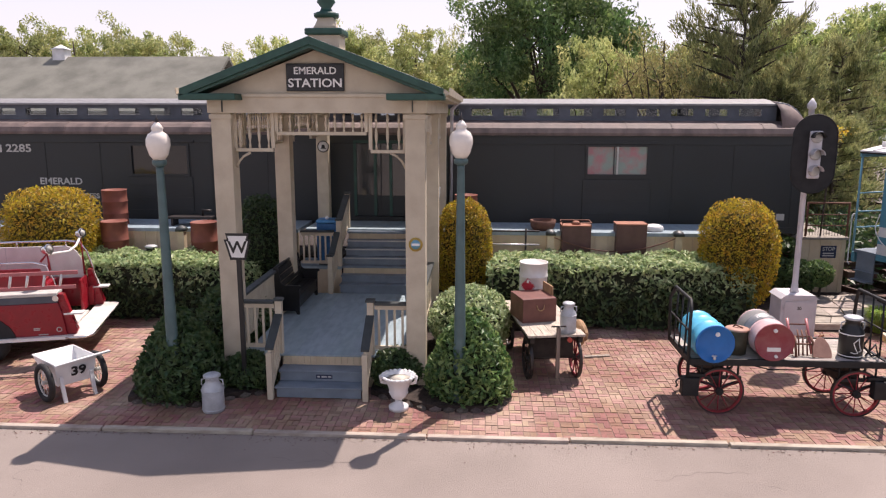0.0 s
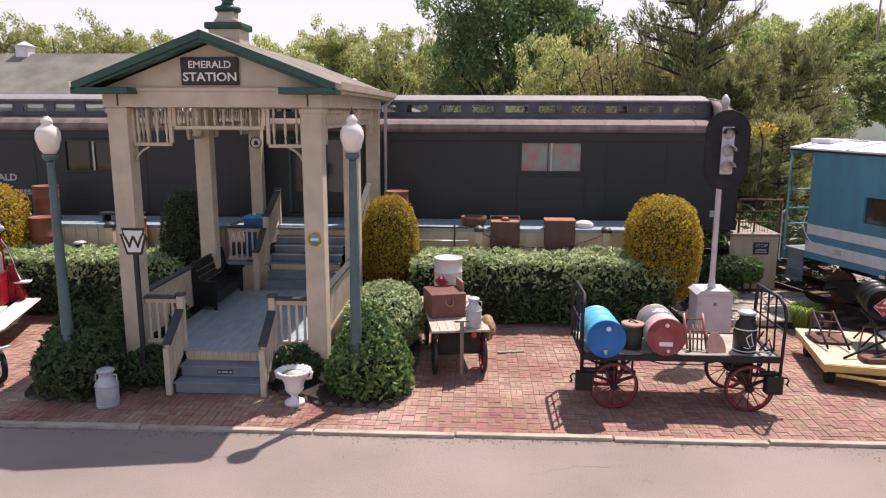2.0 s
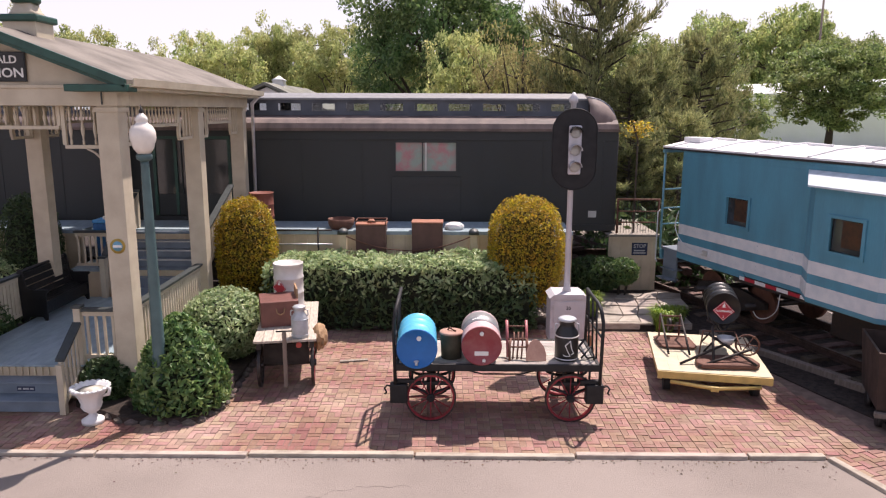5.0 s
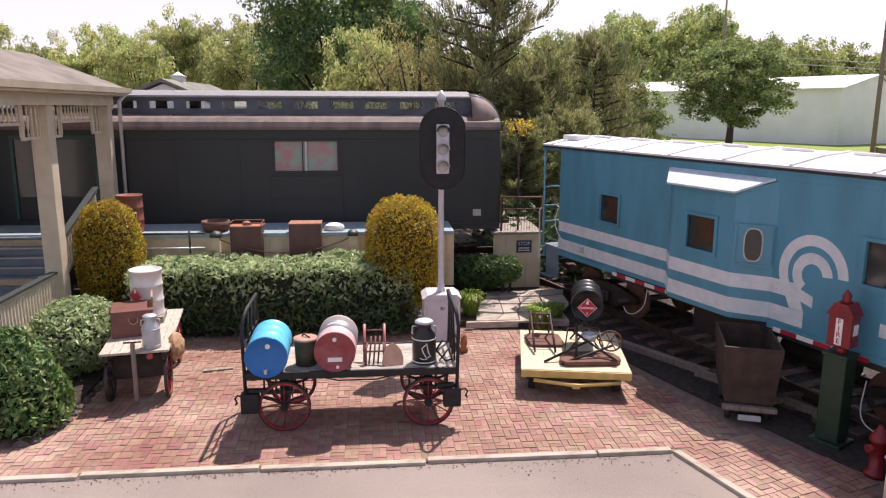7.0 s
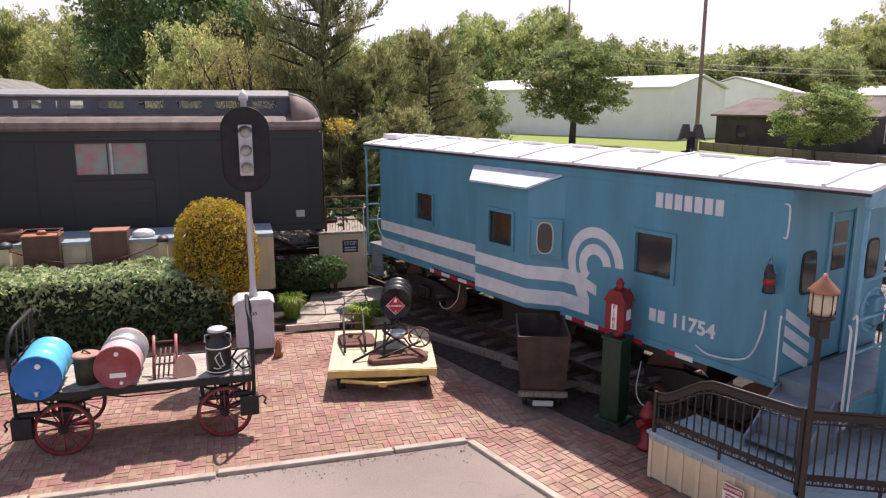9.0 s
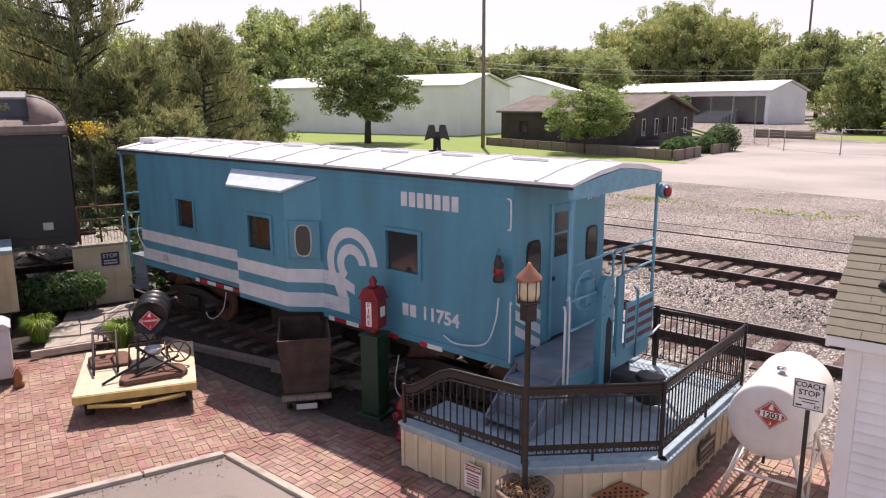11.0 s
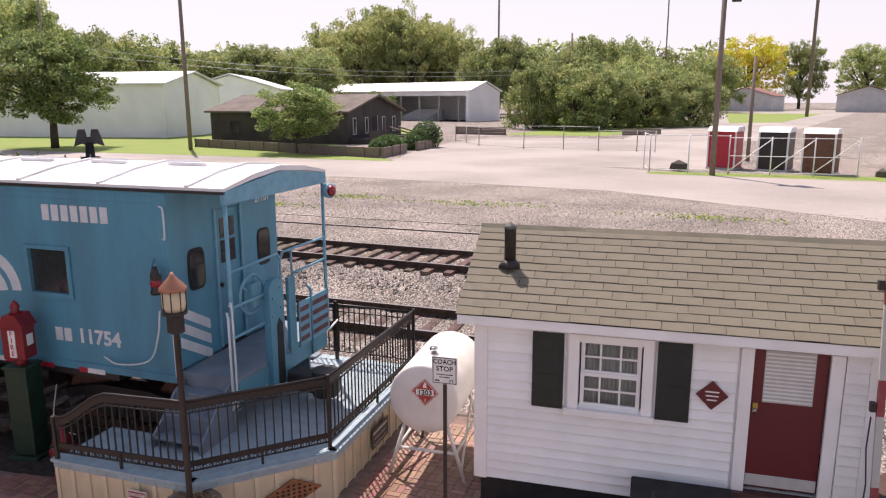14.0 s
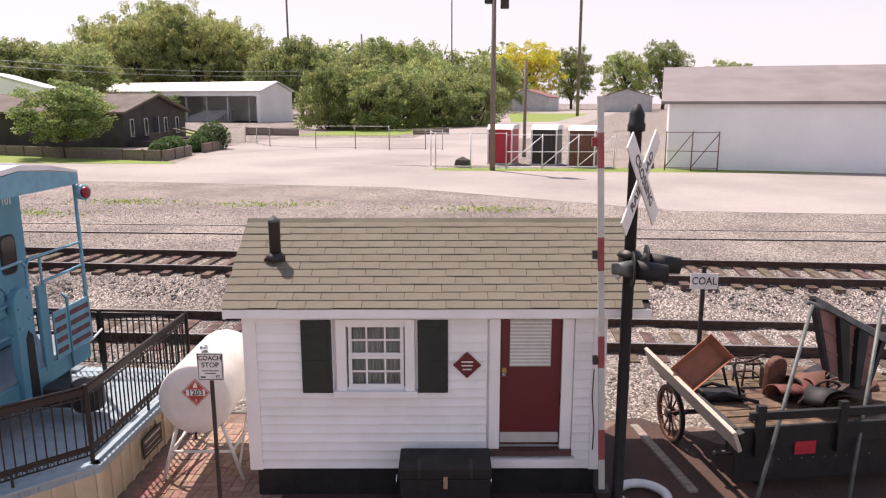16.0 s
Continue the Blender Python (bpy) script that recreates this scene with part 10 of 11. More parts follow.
# things along the loading platform
def post(x, y):
    t = thing("chain_post", "cream post with a dark cap", "post", pose(x, y, 0.7), "chain posts")
    part("shaft", box(-0.09, -0.09, 0, 0.09, 0.09, 1.27), CREAM2, t, bevel=0.006)
    part("cap", lathe(bmesh.new(), [(0.17, 1.27), (0.17, 1.33), (0.13, 1.38), (0.03, 1.42)], 4, pose(0, 0, 0, 0, 0, 45)), CAPDARK, t)


for x in (-10.35, -7.75, 1.82, 5.02):
    post(x, 18.05)
chn = thing("chain", "rusty chain sagging between the posts", "chain")
part("chain_strand", tube(bmesh.new(), [(1.9 + 3.04 * k / 16, 18.0, 1.92 - 0.35 * (1 - (2 * k / 16 - 1) ** 2)) for k in range(17)], 0.016, 6), RUST, chn)


def cabinet(x, y, w, h, label, rails):
    t = thing("steel_cabinet", label, "cabinet", pose(x, y, 0.72))
    part("body", box(0, 0, 0, w, 0.5, h), REDOXD, t, bevel=0.01)
    part("top_plate", box(-0.012, -0.012, h, w + 0.012, 0.512, h + 0.03), RUSTL, t, bevel=0.006)
    part("door", box(0.05, -0.012, 0.08, w - 0.05, -0.001, h - 0.06), REDOXD, t)
    if rails:
        part("top_rail", tube(bmesh.new(), [(0, 0.0, h + 0.1), (w, 0.0, h + 0.1), (w, 0.5, h + 0.1), (0, 0.5, h + 0.1), (0, 0, h + 0.1)], 0.012, 6), RUST, t)
        for px, py in ((0, 0), (w, 0), (w, 0.5), (0, 0.5)):
            part("rail_post", tube(bmesh.new(), [(px, py, h + 0.03), (px, py, h + 0.1)], 0.01, 5), RUST, t)
        part("valve", lathe(bmesh.new(), [(0.12, h + 0.03), (0.1, h + 0.08), (0.06, h + 0.12)], 12, pose(w / 2, 0.2, 0)), RUSTL, t)


cabinet(2.12, 18.15, 0.74, 1.45, "brown steel cabinet with a pipe rail on top", True)
cabinet(3.50, 18.15, 0.76, 1.50, "plain brown steel cabinet with a rusty top", False)
tubx = thing("iron_tub", "round dark rusty tub on the platform", "tub", pose(1.68, 18.75, 1.99))
part("bowl", lathe(bmesh.new(), [(0.25, 0), (0.32, 0.1), (0.34, 0.26), (0.31, 0.26), (0.28, 0.12)], 20), RUST, tubx)
bag_ = thing("white_sack", "pale sack lying on the platform", "sack", pose(4.55, 18.7, 1.99))
bb = bmesh.new()
bmesh.ops.create_icosphere(bb, subdivisions=2, radius=1)
for v in bb.verts:
    v.co = Vector((v.co.x * 0.26, v.co.y * 0.2, max(v.co.z, -0.5) * 0.13 + 0.065))
part("sack_cloth", bb, SIGNWHITE, bag_)
rk = thing("pipe_rack", "rusty pipe rack beside the golden bush", "rack", pose(0.25, 18.1, 0.7))
for z in (0.75, 1.0, 1.35):
    part("bar", tube(bmesh.new(), [(-0.3, 0, z), (1.3, 0, z)], 0.025, 6), GALV if z == 1.0 else IRON, rk)
part("upright", tube(bmesh.new(), [(0.95, 0, 0), (0.95, 0, 1.42)], 0.025, 6), IRON, rk)
part("upright", tube(bmesh.new(), [(-0.2, 0, 0), (-0.2, 0, 1.42)], 0.025, 6), IRON, rk)
drum("rust-red steel drum standing by the platform", pose(-9.55, 18.05, 0.72), RUSTR, "platform drums", 0.33, 1.5)
drum("rust-red steel drum on the platform", pose(-9.95, 18.95, 1.99), RUSTR, "platform drums", 0.32, 0.95)
drum("rust-red steel drum standing by the platform", pose(-7.15, 18.05, 0.72), RUSTR, "platform drums", 0.33, 1.5)
milk_can("black milk can with a pale lid by the platform", pose(-8.55, 17.95, 0.75), BLACK, CANGREY, 0.85, 0.2, SIGNWHITE)
drum("rust-red steel drum behind the golden bush", pose(-0.35, 18.85, 1.99), RUSTR, "platform drums", 0.3, 0.9)
ps = thing("pump_stand", "dark iron pump table on the platform", "table", pose(-8.4, 18.7, 1.99))
part("top", box(0, 0, 0.2, 1.2, 0.45, 0.26), IRON, ps, bevel=0.02)
for x in (0.1, 1.1):
    part("leg", box(x - 0.03, 0.05, 0, x + 0.03, 0.4, 0.199), IRON, ps)
part("tap", tube(bmesh.new(), [(0.9, 0.2, 0.26), (0.9, 0.2, 0.42), (1.15, 0.2, 0.40)], 0.03, 8), IRON, ps)

# boarded fence with a stop sign and a railed landing behind it
bf = tagged(thing("boarded_landing", "cream boarded landing with a dark pipe rail", "landing"), kind="structure")
part("front_boards", box(8.75, 19.88, 0.1, 10.05, 19.93, 1.62), CREAM2, bf)
for k in range(5):
    part("batten", box(8.8 + 0.28 * k, 19.85, 0.1, 8.84 + 0.28 * k, 19.879, 1.6), CREAM2, bf)
part("landing_top", box(8.7, 19.8, 1.62, 10.1, 22.5, 1.68), PLANK, bf)
part("landing_rail", tube(bmesh.new(), [(8.95, 19.9, 1.7), (8.95, 19.9, 2.62), (10.05, 19.9, 2.62), (10.05, 19.9, 1.7)], 0.03, 6), RUST, bf)
for z in (2.0, 2.3):
    part("landing_rail", tube(bmesh.new(), [(8.95, 19.9, z), (10.05, 19.9, z)], 0.018, 6), RUST, bf)
mesh_ = bmesh.new()
for k in range(14):
    tube(mesh_, [(8.98 + 0.075 * k, 19.9, 1.72), (8.98 + 0.075 * k, 19.9, 2.6)], 0.006, 4)
part("rail_mesh", mesh_, IRON, bf)
ss = thing("stop_sign", "small navy stop sign on the boarded front", "sign", facing(9.58, 19.845, 1.28))
part("plate", box(-0.21, -0.17, 0, 0.21, 0.17, 0.01), SIGNBLUE, ss)
words("lettering", "STOP", 0.14, SIGNGREY, ss, pose(0, 0.075, 0.012), 0.001, "pale letters")
for k, w in enumerate((0.3, 0.32)):
    part("lettering_bar", box(-w / 2, -0.06 - 0.065 * k, 0.011, w / 2, -0.025 - 0.065 * k, 0.013), SIGNGREY, ss)

# deck lantern in a planter
dl = thing("lantern_post", "slim black lantern post with a copper cap", "lantern", pose(12.52, 6.66, 0))
part("post", lathe(bmesh.new(), [(0.05, 0), (0.04, 0.5), (0.034, 0.55), (0.034, 2.750), (0.06, 2.770)], 12), IRON, dl)
part("socket", box(-0.07, -0.07, 2.650, 0.07, 0.07, 2.850), IRON, dl, bevel=0.008)
part("tray", lathe(bmesh.new(), [(0.09, 2.850), (0.14, 2.870), (0.14, 2.900), (0.11, 2.905)], 16), IRON, dl)
part("glass", lathe(bmesh.new(), [(0.115, 2.906), (0.13, 2.970), (0.13, 3.070), (0.125, 3.140)], 16), AMBER, dl, "cloudy ribbed glass")
part("cap", lathe(bmesh.new(), [(0.155, 3.141), (0.15, 3.170), (0.03, 3.300), (0.015, 3.340)], 16), COPPER, dl, "copper cone cap")
for k in range(8):
    a = math.pi * k / 4
    part("glass_rib", cyl(bmesh.new(), (0.128 * math.cos(a), 0.128 * math.sin(a), 2.910), (0.132 * math.cos(a), 0.132 * math.sin(a), 3.140), 0.007, 0.007, 5), IRON, dl)
pot = thing("planter_tub", "round brown planter tub filled with dry twigs", "planter", pose(12.52, 6.66, 0))
part("tub", lathe(bmesh.new(), [(0.27, 0), (0.32, 0.2), (0.345, 0.5), (0.36, 0.51), (0.36, 0.55), (0.315, 0.55), (0.29, 0.46)], 24), mat("weathered tan tub", (0.25, 0.175, 0.135), 0.75, var=0.2, scale=7), pot)
part("soil", lathe(bmesh.new(), [(0.30, 0.47), (0.05, 0.5)], 20), SOIL, pot)
tw = bmesh.new()
rt = random.Random(3)
for k in range(420):
    a, q = rt.uniform(0, 6.28), 0.06 + 0.23 * rt.random()
    leaf(tw, Vector((q * math.cos(a), q * math.sin(a), 0.5 + rt.uniform(0, 0.06))), Vector((0, 0, 1)), 0.03, rt)
part("dry_leaves", tw, CLOTH, pot)
# lattice vent and signs on the deck's skirting
vt = thing("skirting_vent", "brown diamond lattice vent in the deck skirting", "vent", pose(13.75, 6.285, 0.0, 0, 0, -26.7))
part("frame", prism(bmesh.new(), [(0.0, 0.08), (0.37, 0.26), (0.0, 0.44), (-0.37, 0.26)], -0.03, 0.0, "y"), TERRA, vt)
for i in range(9):
    for j in range(5):
        x, z = -0.28 + 0.07 * i, 0.14 + 0.055 * j
        if abs(z - 0.26) < 0.15 - abs(x) * 0.46:
            # Hole drawn as a plate with the recess's shade as its colour.
            part("hole_shade", box(x - 0.017, -0.034, z - 0.014, x + 0.017, -0.0305, z + 0.014), DARKIN, vt)
dg = thing("danger_sign", "small white and red danger notice on the skirting", "sign", pose(12.38, 7.55, 0.0, 0, 0, -71) @ facing(0, -0.02, 0.32))
part("plate", box(-0.14, -0.18, 0, 0.14, 0.16, 0.008), SIGNWHITE, dg)
part("heading", box(-0.13, 0.06, 0.0085, 0.13, 0.15, 0.0095), DRUMRED, dg)
words("lettering", "DANGER", 0.062, SIGNWHITE, dg, pose(0, 0.105, 0.0105), 0.001)
for k in range(5):
    part("lettering_bar", box(-0.1, -0.145 + 0.038 * k, 0.0085, 0.1, -0.125 + 0.038 * k, 0.0095), DRUMRED, dg)
ts = thing("scale_sign", "small dark enamel sign with pale lines on the skirting", "sign", pose(15.55, 6.44, 0.0, 0, 0, 18.5) @ facing(0, -0.02, 0.33))
part("plate", box(-0.3, -0.15, 0, 0.3, 0.15, 0.01), BLACK, ts)
for k, w in enumerate((0.5, 0.42, 0.5)):
    part("lettering_bar", box(-w / 2, 0.06 - 0.085 * k, 0.0105, w / 2, 0.095 - 0.085 * k - 0.02 * (k > 0), 0.0115), SIGNGREY, ts)

# white fuel tank on a stand
TK = pose(15.28, 5.36, 0, 0, 0, 21)
tk = thing("fuel_tank", "white cylindrical fuel tank on an angle-iron stand", "fuel tank", TK)
part("shell", lathe(bmesh.new(), [(0.0001, -0.02), (0.3, -0.015), (0.465, 0.0), (0.49, 0.03), (0.49, 1.50), (0.465, 1.53), (0.0001, 1.55)], 36, pose(0, 0, 1.22, 0, 90, 0)), TANKW, tk)
placard(Matrix(((0, 0, -1, -0.024), (-1, 0, 0, -0.03), (0, 1, 0, 1.34), (0, 0, 0, 1))), 0.27, tk, SIGNORANGE, "1203", "faded red fuel placard")
part("filler_cap", lathe(bmesh.new(), [(0.05, 1.69), (0.05, 1.75), (0.06, 1.76), (0.06, 1.79), (0.0001, 1.80)], 12, pose(0.5, 0, 0)), CHROME, tk)
part("drain_valve", tube(bmesh.new(), [(-0.03, 0, 0.78), (-0.06, 0, 0.74), (-0.06, 0, 0.70)], 0.018, 6), IRON, tk)
for x in (0.12, 1.35):
    for sg in (-1, 1):
        part("leg", tube(bmesh.new(), [(x, sg * 0.30, 0.82), (x, sg * 0.55, 0.0)], 0.026, 6), TANKW, tk)
    part("cross_bar", tube(bmesh.new(), [(x, -0.42, 0.42), (x, 0.42, 0.42)], 0.022, 6), TANKW, tk)
for sg in (-1, 1):
    part("side_bar", tube(bmesh.new(), [(0.12, sg * 0.42, 0.42), (1.35, sg * 0.42, 0.42)], 0.022, 6), TANKW, tk)
    part("side_bar", tube(bmesh.new(), [(0.12, sg * 0.5, 0.2), (1.35, sg * 0.34, 0.72)], 0.018, 6), TANKW, tk)

cs = thing("coach_stop_sign", "white coach stop sign on a black post", "sign", pose(14.58, 4.47, 0, 0, 0, -69))
part("post", box(-0.022, -0.012, 0, 0.022, 0.012, 1.95), IRON, cs)
plc = part("plate", box(-0.155, -0.168, 0, 0.155, 0.168, 0.008), SIGNWHITE, cs, "white plate with a black edge", bevel=0.003)
plc.matrix_basis = facing(0, -0.014, 2.07)
part("plate_border", tube(bmesh.new(), [(-0.14, -0.155, 0.009), (0.14, -0.155, 0.009), (0.14, 0.155, 0.009), (-0.14, 0.155, 0.009), (-0.14, -0.155, 0.009)], 0.005, 4), BLACK, plc)
words("lettering", "COACH", 0.08, BLACK, plc, pose(0, 0.105, 0.010), 0.001, "", 0.95)
words("lettering", "STOP", 0.085, BLACK, plc, pose(0, 0.02, 0.010), 0.001, "", 1.0)
for k, w in enumerate((0.2, 0.13)):
    part("lettering_bar", box(-w / 2, -0.055 - 0.032 * k, 0.0085, w / 2, -0.045 - 0.032 * k, 0.0095), BLACK, plc)
words("lettering", "FT.", 0.05, BLACK, plc, pose(0.09, -0.125, 0.010), 0.001)
part("lettering_bar", box(-0.12, -0.135, 0.0085, -0.06, -0.118, 0.0095), BLACK, plc)
vb_ = thing("valve_box", "small pale stone block on the bricks by the shanty", "stone block", pose(15.0, 4.0, 0, 0, 0, -69))
part("block", box(0.0, -0.25, 0, 0.45, 0.0, 0.12), STONE, vb_, bevel=0.03)

# level crossing mast with gate arm
XG = thing("crossing_signal", "black level crossing mast with a white crossbuck and flashers", "crossing signal", pose(16.59, 0.0, 0, 0, 0, -69))
part("mast", lathe(bmesh.new(), [(0.12, 0), (0.12, 0.1), (0.07, 0.2), (0.065, 4.75), (0.10, 4.76), (0.10, 4.84), (0.085, 4.86), (0.085, 4.95), (0.03, 5.06)], 16), BLACKM, XG)
CW, CN = Vector((0.568, 0.821, 0)), Vector((0.821, -0.568, 0))     # along the crossbuck, and its front
for a, tx in ((-45, "CROSSING"), (45, "RAILROAD")):
    cb_ = part("crossbuck_blade", box(-0.69, -0.115, 0, 0.69, 0.115, 0.02), SIGNWHITE, XG, "white crossbuck blade", bevel=0.004)
    cb_.matrix_basis = Matrix(((CW.x, 0, CN.x, CN.x * 0.08), (CW.y, 0, CN.y, CN.y * 0.08), (0, 1, 0, 4.2), (0, 0, 0, 1))) @ pose(0, 0, 0.0 if a > 0 else 0.022, 0, 0, a)
    words("lettering", tx, 0.16, BLACK, cb_, pose(0, 0, 0.0215), 0.001, "black letters", 1.1, 0.03)
part("flasher_arm", tube(bmesh.new(), [tuple(CW * -0.24 + Vector((0, 0, 3.2))), tuple(CW * 0.28 + Vector((0, 0, 3.2)))], 0.035, 8), IRON, XG)
FN = Vector((0.995, -0.105, 0))     # the way the lamps look
for sgn in (-0.21, 0.26):
    p_ = CW * sgn + FN * 0.1 + Vector((0, 0, 3.2))
    fl_ = part("flasher_housing", cyl(bmesh.new(), p_ - FN * 0.22, p_, 0.06, 0.11, 16), GALVD, XG, "dull grey lamp housing")
    part("flasher_disc", cyl(bmesh.new(), p_, p_ + FN * 0.02, 0.205, 0.205, 28), BLACKM, fl_)
    hd_ = part("flasher_hood", cyl(bmesh.new(), p_ + FN * 0.021, p_ + FN * 0.40 - Vector((0, 0, 0.04)), 0.115, 0.10, 16, False), BLACKM, fl_)
    hd_.modifiers.new("thick", "SOLIDIFY").thickness = 0.006
    part("flasher_lens", cyl(bmesh.new(), p_ + FN * 0.022, p_ + FN * 0.03, 0.11, 0.11, 16), FIRERED, fl_)
    part("arm_elbow", tube(bmesh.new(), [tuple(CW * sgn + Vector((0, 0, 3.2))), tuple(CW * sgn - FN * 0.08 + Vector((0, 0, 3.1)))], 0.045, 8), SILVER, fl_)
part("junction_box", box(-0.11, -0.11, 3.1, 0.11, 0.11, 3.32), IRON, XG, bevel=0.02)
part("bell", lathe(bmesh.new(), [(0.15, 0), (0.12, 0.05), (0.04, 0.09)], 16, pose(0.0, 0.0, 3.32)), IRON, XG)
ga = thing("gate_arm", "raised red and white striped crossing gate arm", "gate arm", pose(16.50, 0.17, 0, 0, -2.6, -69))
for k in range(12):
    part("arm_segment", box(-0.036, -0.02, 0.35 + 0.40 * k, 0.036, 0.02, 0.35 + 0.40 * (k + 1)), DRUMRED if k % 3 == 1 else SIGNGREY, ga)
for z in (2.0, 3.3, 4.6):
    part("arm_lamp", box(-0.10, -0.03, z, -0.046, 0.03, z + 0.1), RED if z > 4 else IRON, ga)
part("arm_base", box(-0.09, -0.09, 0.0, 0.09, 0.09, 0.35), IRON, ga, bevel=0.01)
part("arm_cable", tube(bmesh.new(), [(-0.09, -0.03, 1.95), (-0.12, -0.05, 1.6), (-0.1, -0.05, 1.2), (-0.12, -0.04, 0.9)], 0.008, 5), IRON, ga)

co = thing("coal_sign", "small white coal sign on a dark post by the siding", "sign", pose(21.9, -0.78, 0.25, 0, 0, -72))
part("post", box(-0.035, -0.03, 0, 0.035, 0.03, 1.85), IRON, co)
plq = part("plate", box(-0.25, -0.15, 0, 0.25, 0.15, 0.02), SIGNWHITE, co)
plq.matrix_basis = facing(0, -0.035, 1.58)
words("lettering", "COAL", 0.20, BLACK, plq, pose(0, 0, 0.022), 0.002, "black letters", 0.85, 0.008)

# old wagon loaded with rusty scrap
WG = pose(17.47, -1.42, 0, 0, 0, -62)
ow = thing("scrap_wagon", "weathered wooden farm wagon with spoked iron wheels", "wagon", WG)
rwg = random.Random(15)
for k in range(12):
    part("deck_plank", box(-0.05 + rwg.uniform(-0.06, 0.05), 0.12 + 0.185 * k, 0.78, 3.4, 0.29 + 0.185 * k, 0.83 + rwg.uniform(-0.01, 0.012)), WAGONW, ow)
lb = part("side_plank", quad_box(bmesh.new(), -0.06, -0.2, 0, 0.0, 2.45, 0.30), PLANKL, ow, "sunbleached side plank", bevel=0.01)
lb.matrix_basis = pose(-0.10, 0, 0.80, 0, -22, 0) @ pose(0, 0, 0, 4.5)
part("side_plank", quad_box(bmesh.new(), 0.02, -0.1, 0, 0.10, 2.4, 0.16), BLACKM, ow).matrix_basis = pose(-0.06, 0, 0.80, 0, -22, 0)
# Front boards painted black for their shaded side; panel below is added shade.
part("front_board", box(-0.17, 0.02, 0.70, 3.5, 0.08, 0.98), BLACKM, ow, bevel=0.008)
part("front_shade", box(-0.05, 0.035, 0.22, 3.45, 0.07, 0.695), BLACKM, ow, "black panel standing for the shade under the wagon front")
part("front_rail", box(0.08, -0.04, 1.10, 3.5, 0.02, 1.21), BLACKM, ow, bevel=0.006)
for x in (0.22, 1.35, 2.5):
    part("stake", box(x - 0.05, -0.05, 0.6, x + 0.06, 0.0195, 1.30), BLACKM, ow)
for k in range(9):
    part("rivet", cyl(bmesh.new(), (0.55 + 0.16 * k, 0.03, 0.52), (0.55 + 0.16 * k, 0.012, 0.52), 0.012, 0.010, 6), GALVD, ow)
part("sill_beam", box(-0.05, 0.15, 0.62, 3.4, 0.28, 0.779), DARKWOOD, ow)
part("sill_beam", box(-0.05, 2.0, 0.62, 3.4, 2.13, 0.779), DARKWOOD, ow)
part("reflector_plate", box(0.75, 0.002, 0.58, 1.04, 0.019, 0.76), SIGNRED, ow, "red reflector plate")
for y in (0.45, 1.75):
    part("axle", cyl(bmesh.new(), (-0.12, y, 0.42), (3.5, y, 0.42), 0.04, 0.04, 8), IRON, ow)
    # Near wheels in black iron: the shade below the deck is their colour.
    for x in ((-0.14, 3.5) if y > 1 else (0.45, 2.9)):
        spoked_wheel("wheel", ow, pose(x, y, 0.42, 0, 0, 90), 0.42, RUST if y > 1 else IRON, 12, 0.06)
brw = thing("wheelbarrow", "orange rusted wheelbarrow tray tipped on the wagon", "wheelbarrow", WG)
TX, TY = Vector((0.54, 0.0, 0.46)).normalized(), Vector((0.10, -0.20, -0.27))
TY = (TY - TX * TY.dot(TX)).normalized()
TZ = TX.cross(TY)
TZ = -TZ if TZ.y > 0 else TZ
TRAY = Matrix(((TX.x, TY.x, TZ.x, 0.12), (TX.y, TY.y, TZ.y, 1.42), (TX.z, TY.z, TZ.z, 1.31), (0, 0, 0, 1)))
wbm = bmesh.new()
lo_ = [wbm.verts.new(TRAY @ Vector(p)) for p in ((-0.30, -0.17, -0.04), (0.30, -0.17, -0.04), (0.30, 0.17, -0.04), (-0.30, 0.17, -0.04))]
hi_ = [wbm.verts.new(TRAY @ Vector(p)) for p in ((-0.38, -0.23, 0.12), (0.40, -0.23, 0.16), (0.40, 0.23, 0.16), (-0.38, 0.23, 0.12))]
wbm.faces.new(lo_)
for k in range(4):
    wbm.faces.new((lo_[k], hi_[k], hi_[(k + 1) % 4], lo_[(k + 1) % 4]))
bmesh.ops.recalc_face_normals(wbm, faces=wbm.faces[:])
wt_ = part("tray", wbm, RUSTL, brw, "orange rusted tray")
wt_.modifiers.new("thick", "SOLIDIFY").thickness = 0.014
for y in (1.12, 1.5):
    part("handle", tube(bmesh.new(), [(-0.1, y, 0.86), (0.35, y, 0.98), (0.82, y - 0.1, 0.86)], 0.03, 6), DARKWOOD, brw)
    part("leg", tube(bmesh.new(), [(0.45, y, 1.42), (0.62, y, 0.84)], 0.02, 6), BLACKM, brw)
part("frame_board", box(0.12, 1.14, 0.84, 0.70, 1.5, 0.93), BLACKM, brw, bevel=0.02)
st_ = thing("iron_stand", "small rusty iron stool frame on the wagon", "stand", WG @ pose(0.95, 1.65, 0.83))
for x, y in ((0, 0), (0.28, 0), (0.28, 0.26), (0, 0.26)):
    part("leg", tube(bmesh.new(), [(x * 1.2 - 0.03, y, 0), (x, y, 0.36)], 0.016, 6), RUSTD, st_)
for z in (0.14, 0.36):
    part("rung", tube(bmesh.new(), [(0, 0, z), (0.28, 0, z), (0.28, 0.26, z), (0, 0.26, z), (0, 0, z)], 0.014, 6), RUSTD, st_)
part("lever", tube(bmesh.new(), [(-0.25, 0.1, 0.34), (0.1, 0.1, 0.36), (0.36, 0.1, 0.46)], 0.02, 6), RUSTD, st_)
scr = thing("slip_scraper", "dark rusty scraper pan standing on the wagon", "scraper", WG @ pose(1.24, 1.35, 0.83, 8, -8, 10))
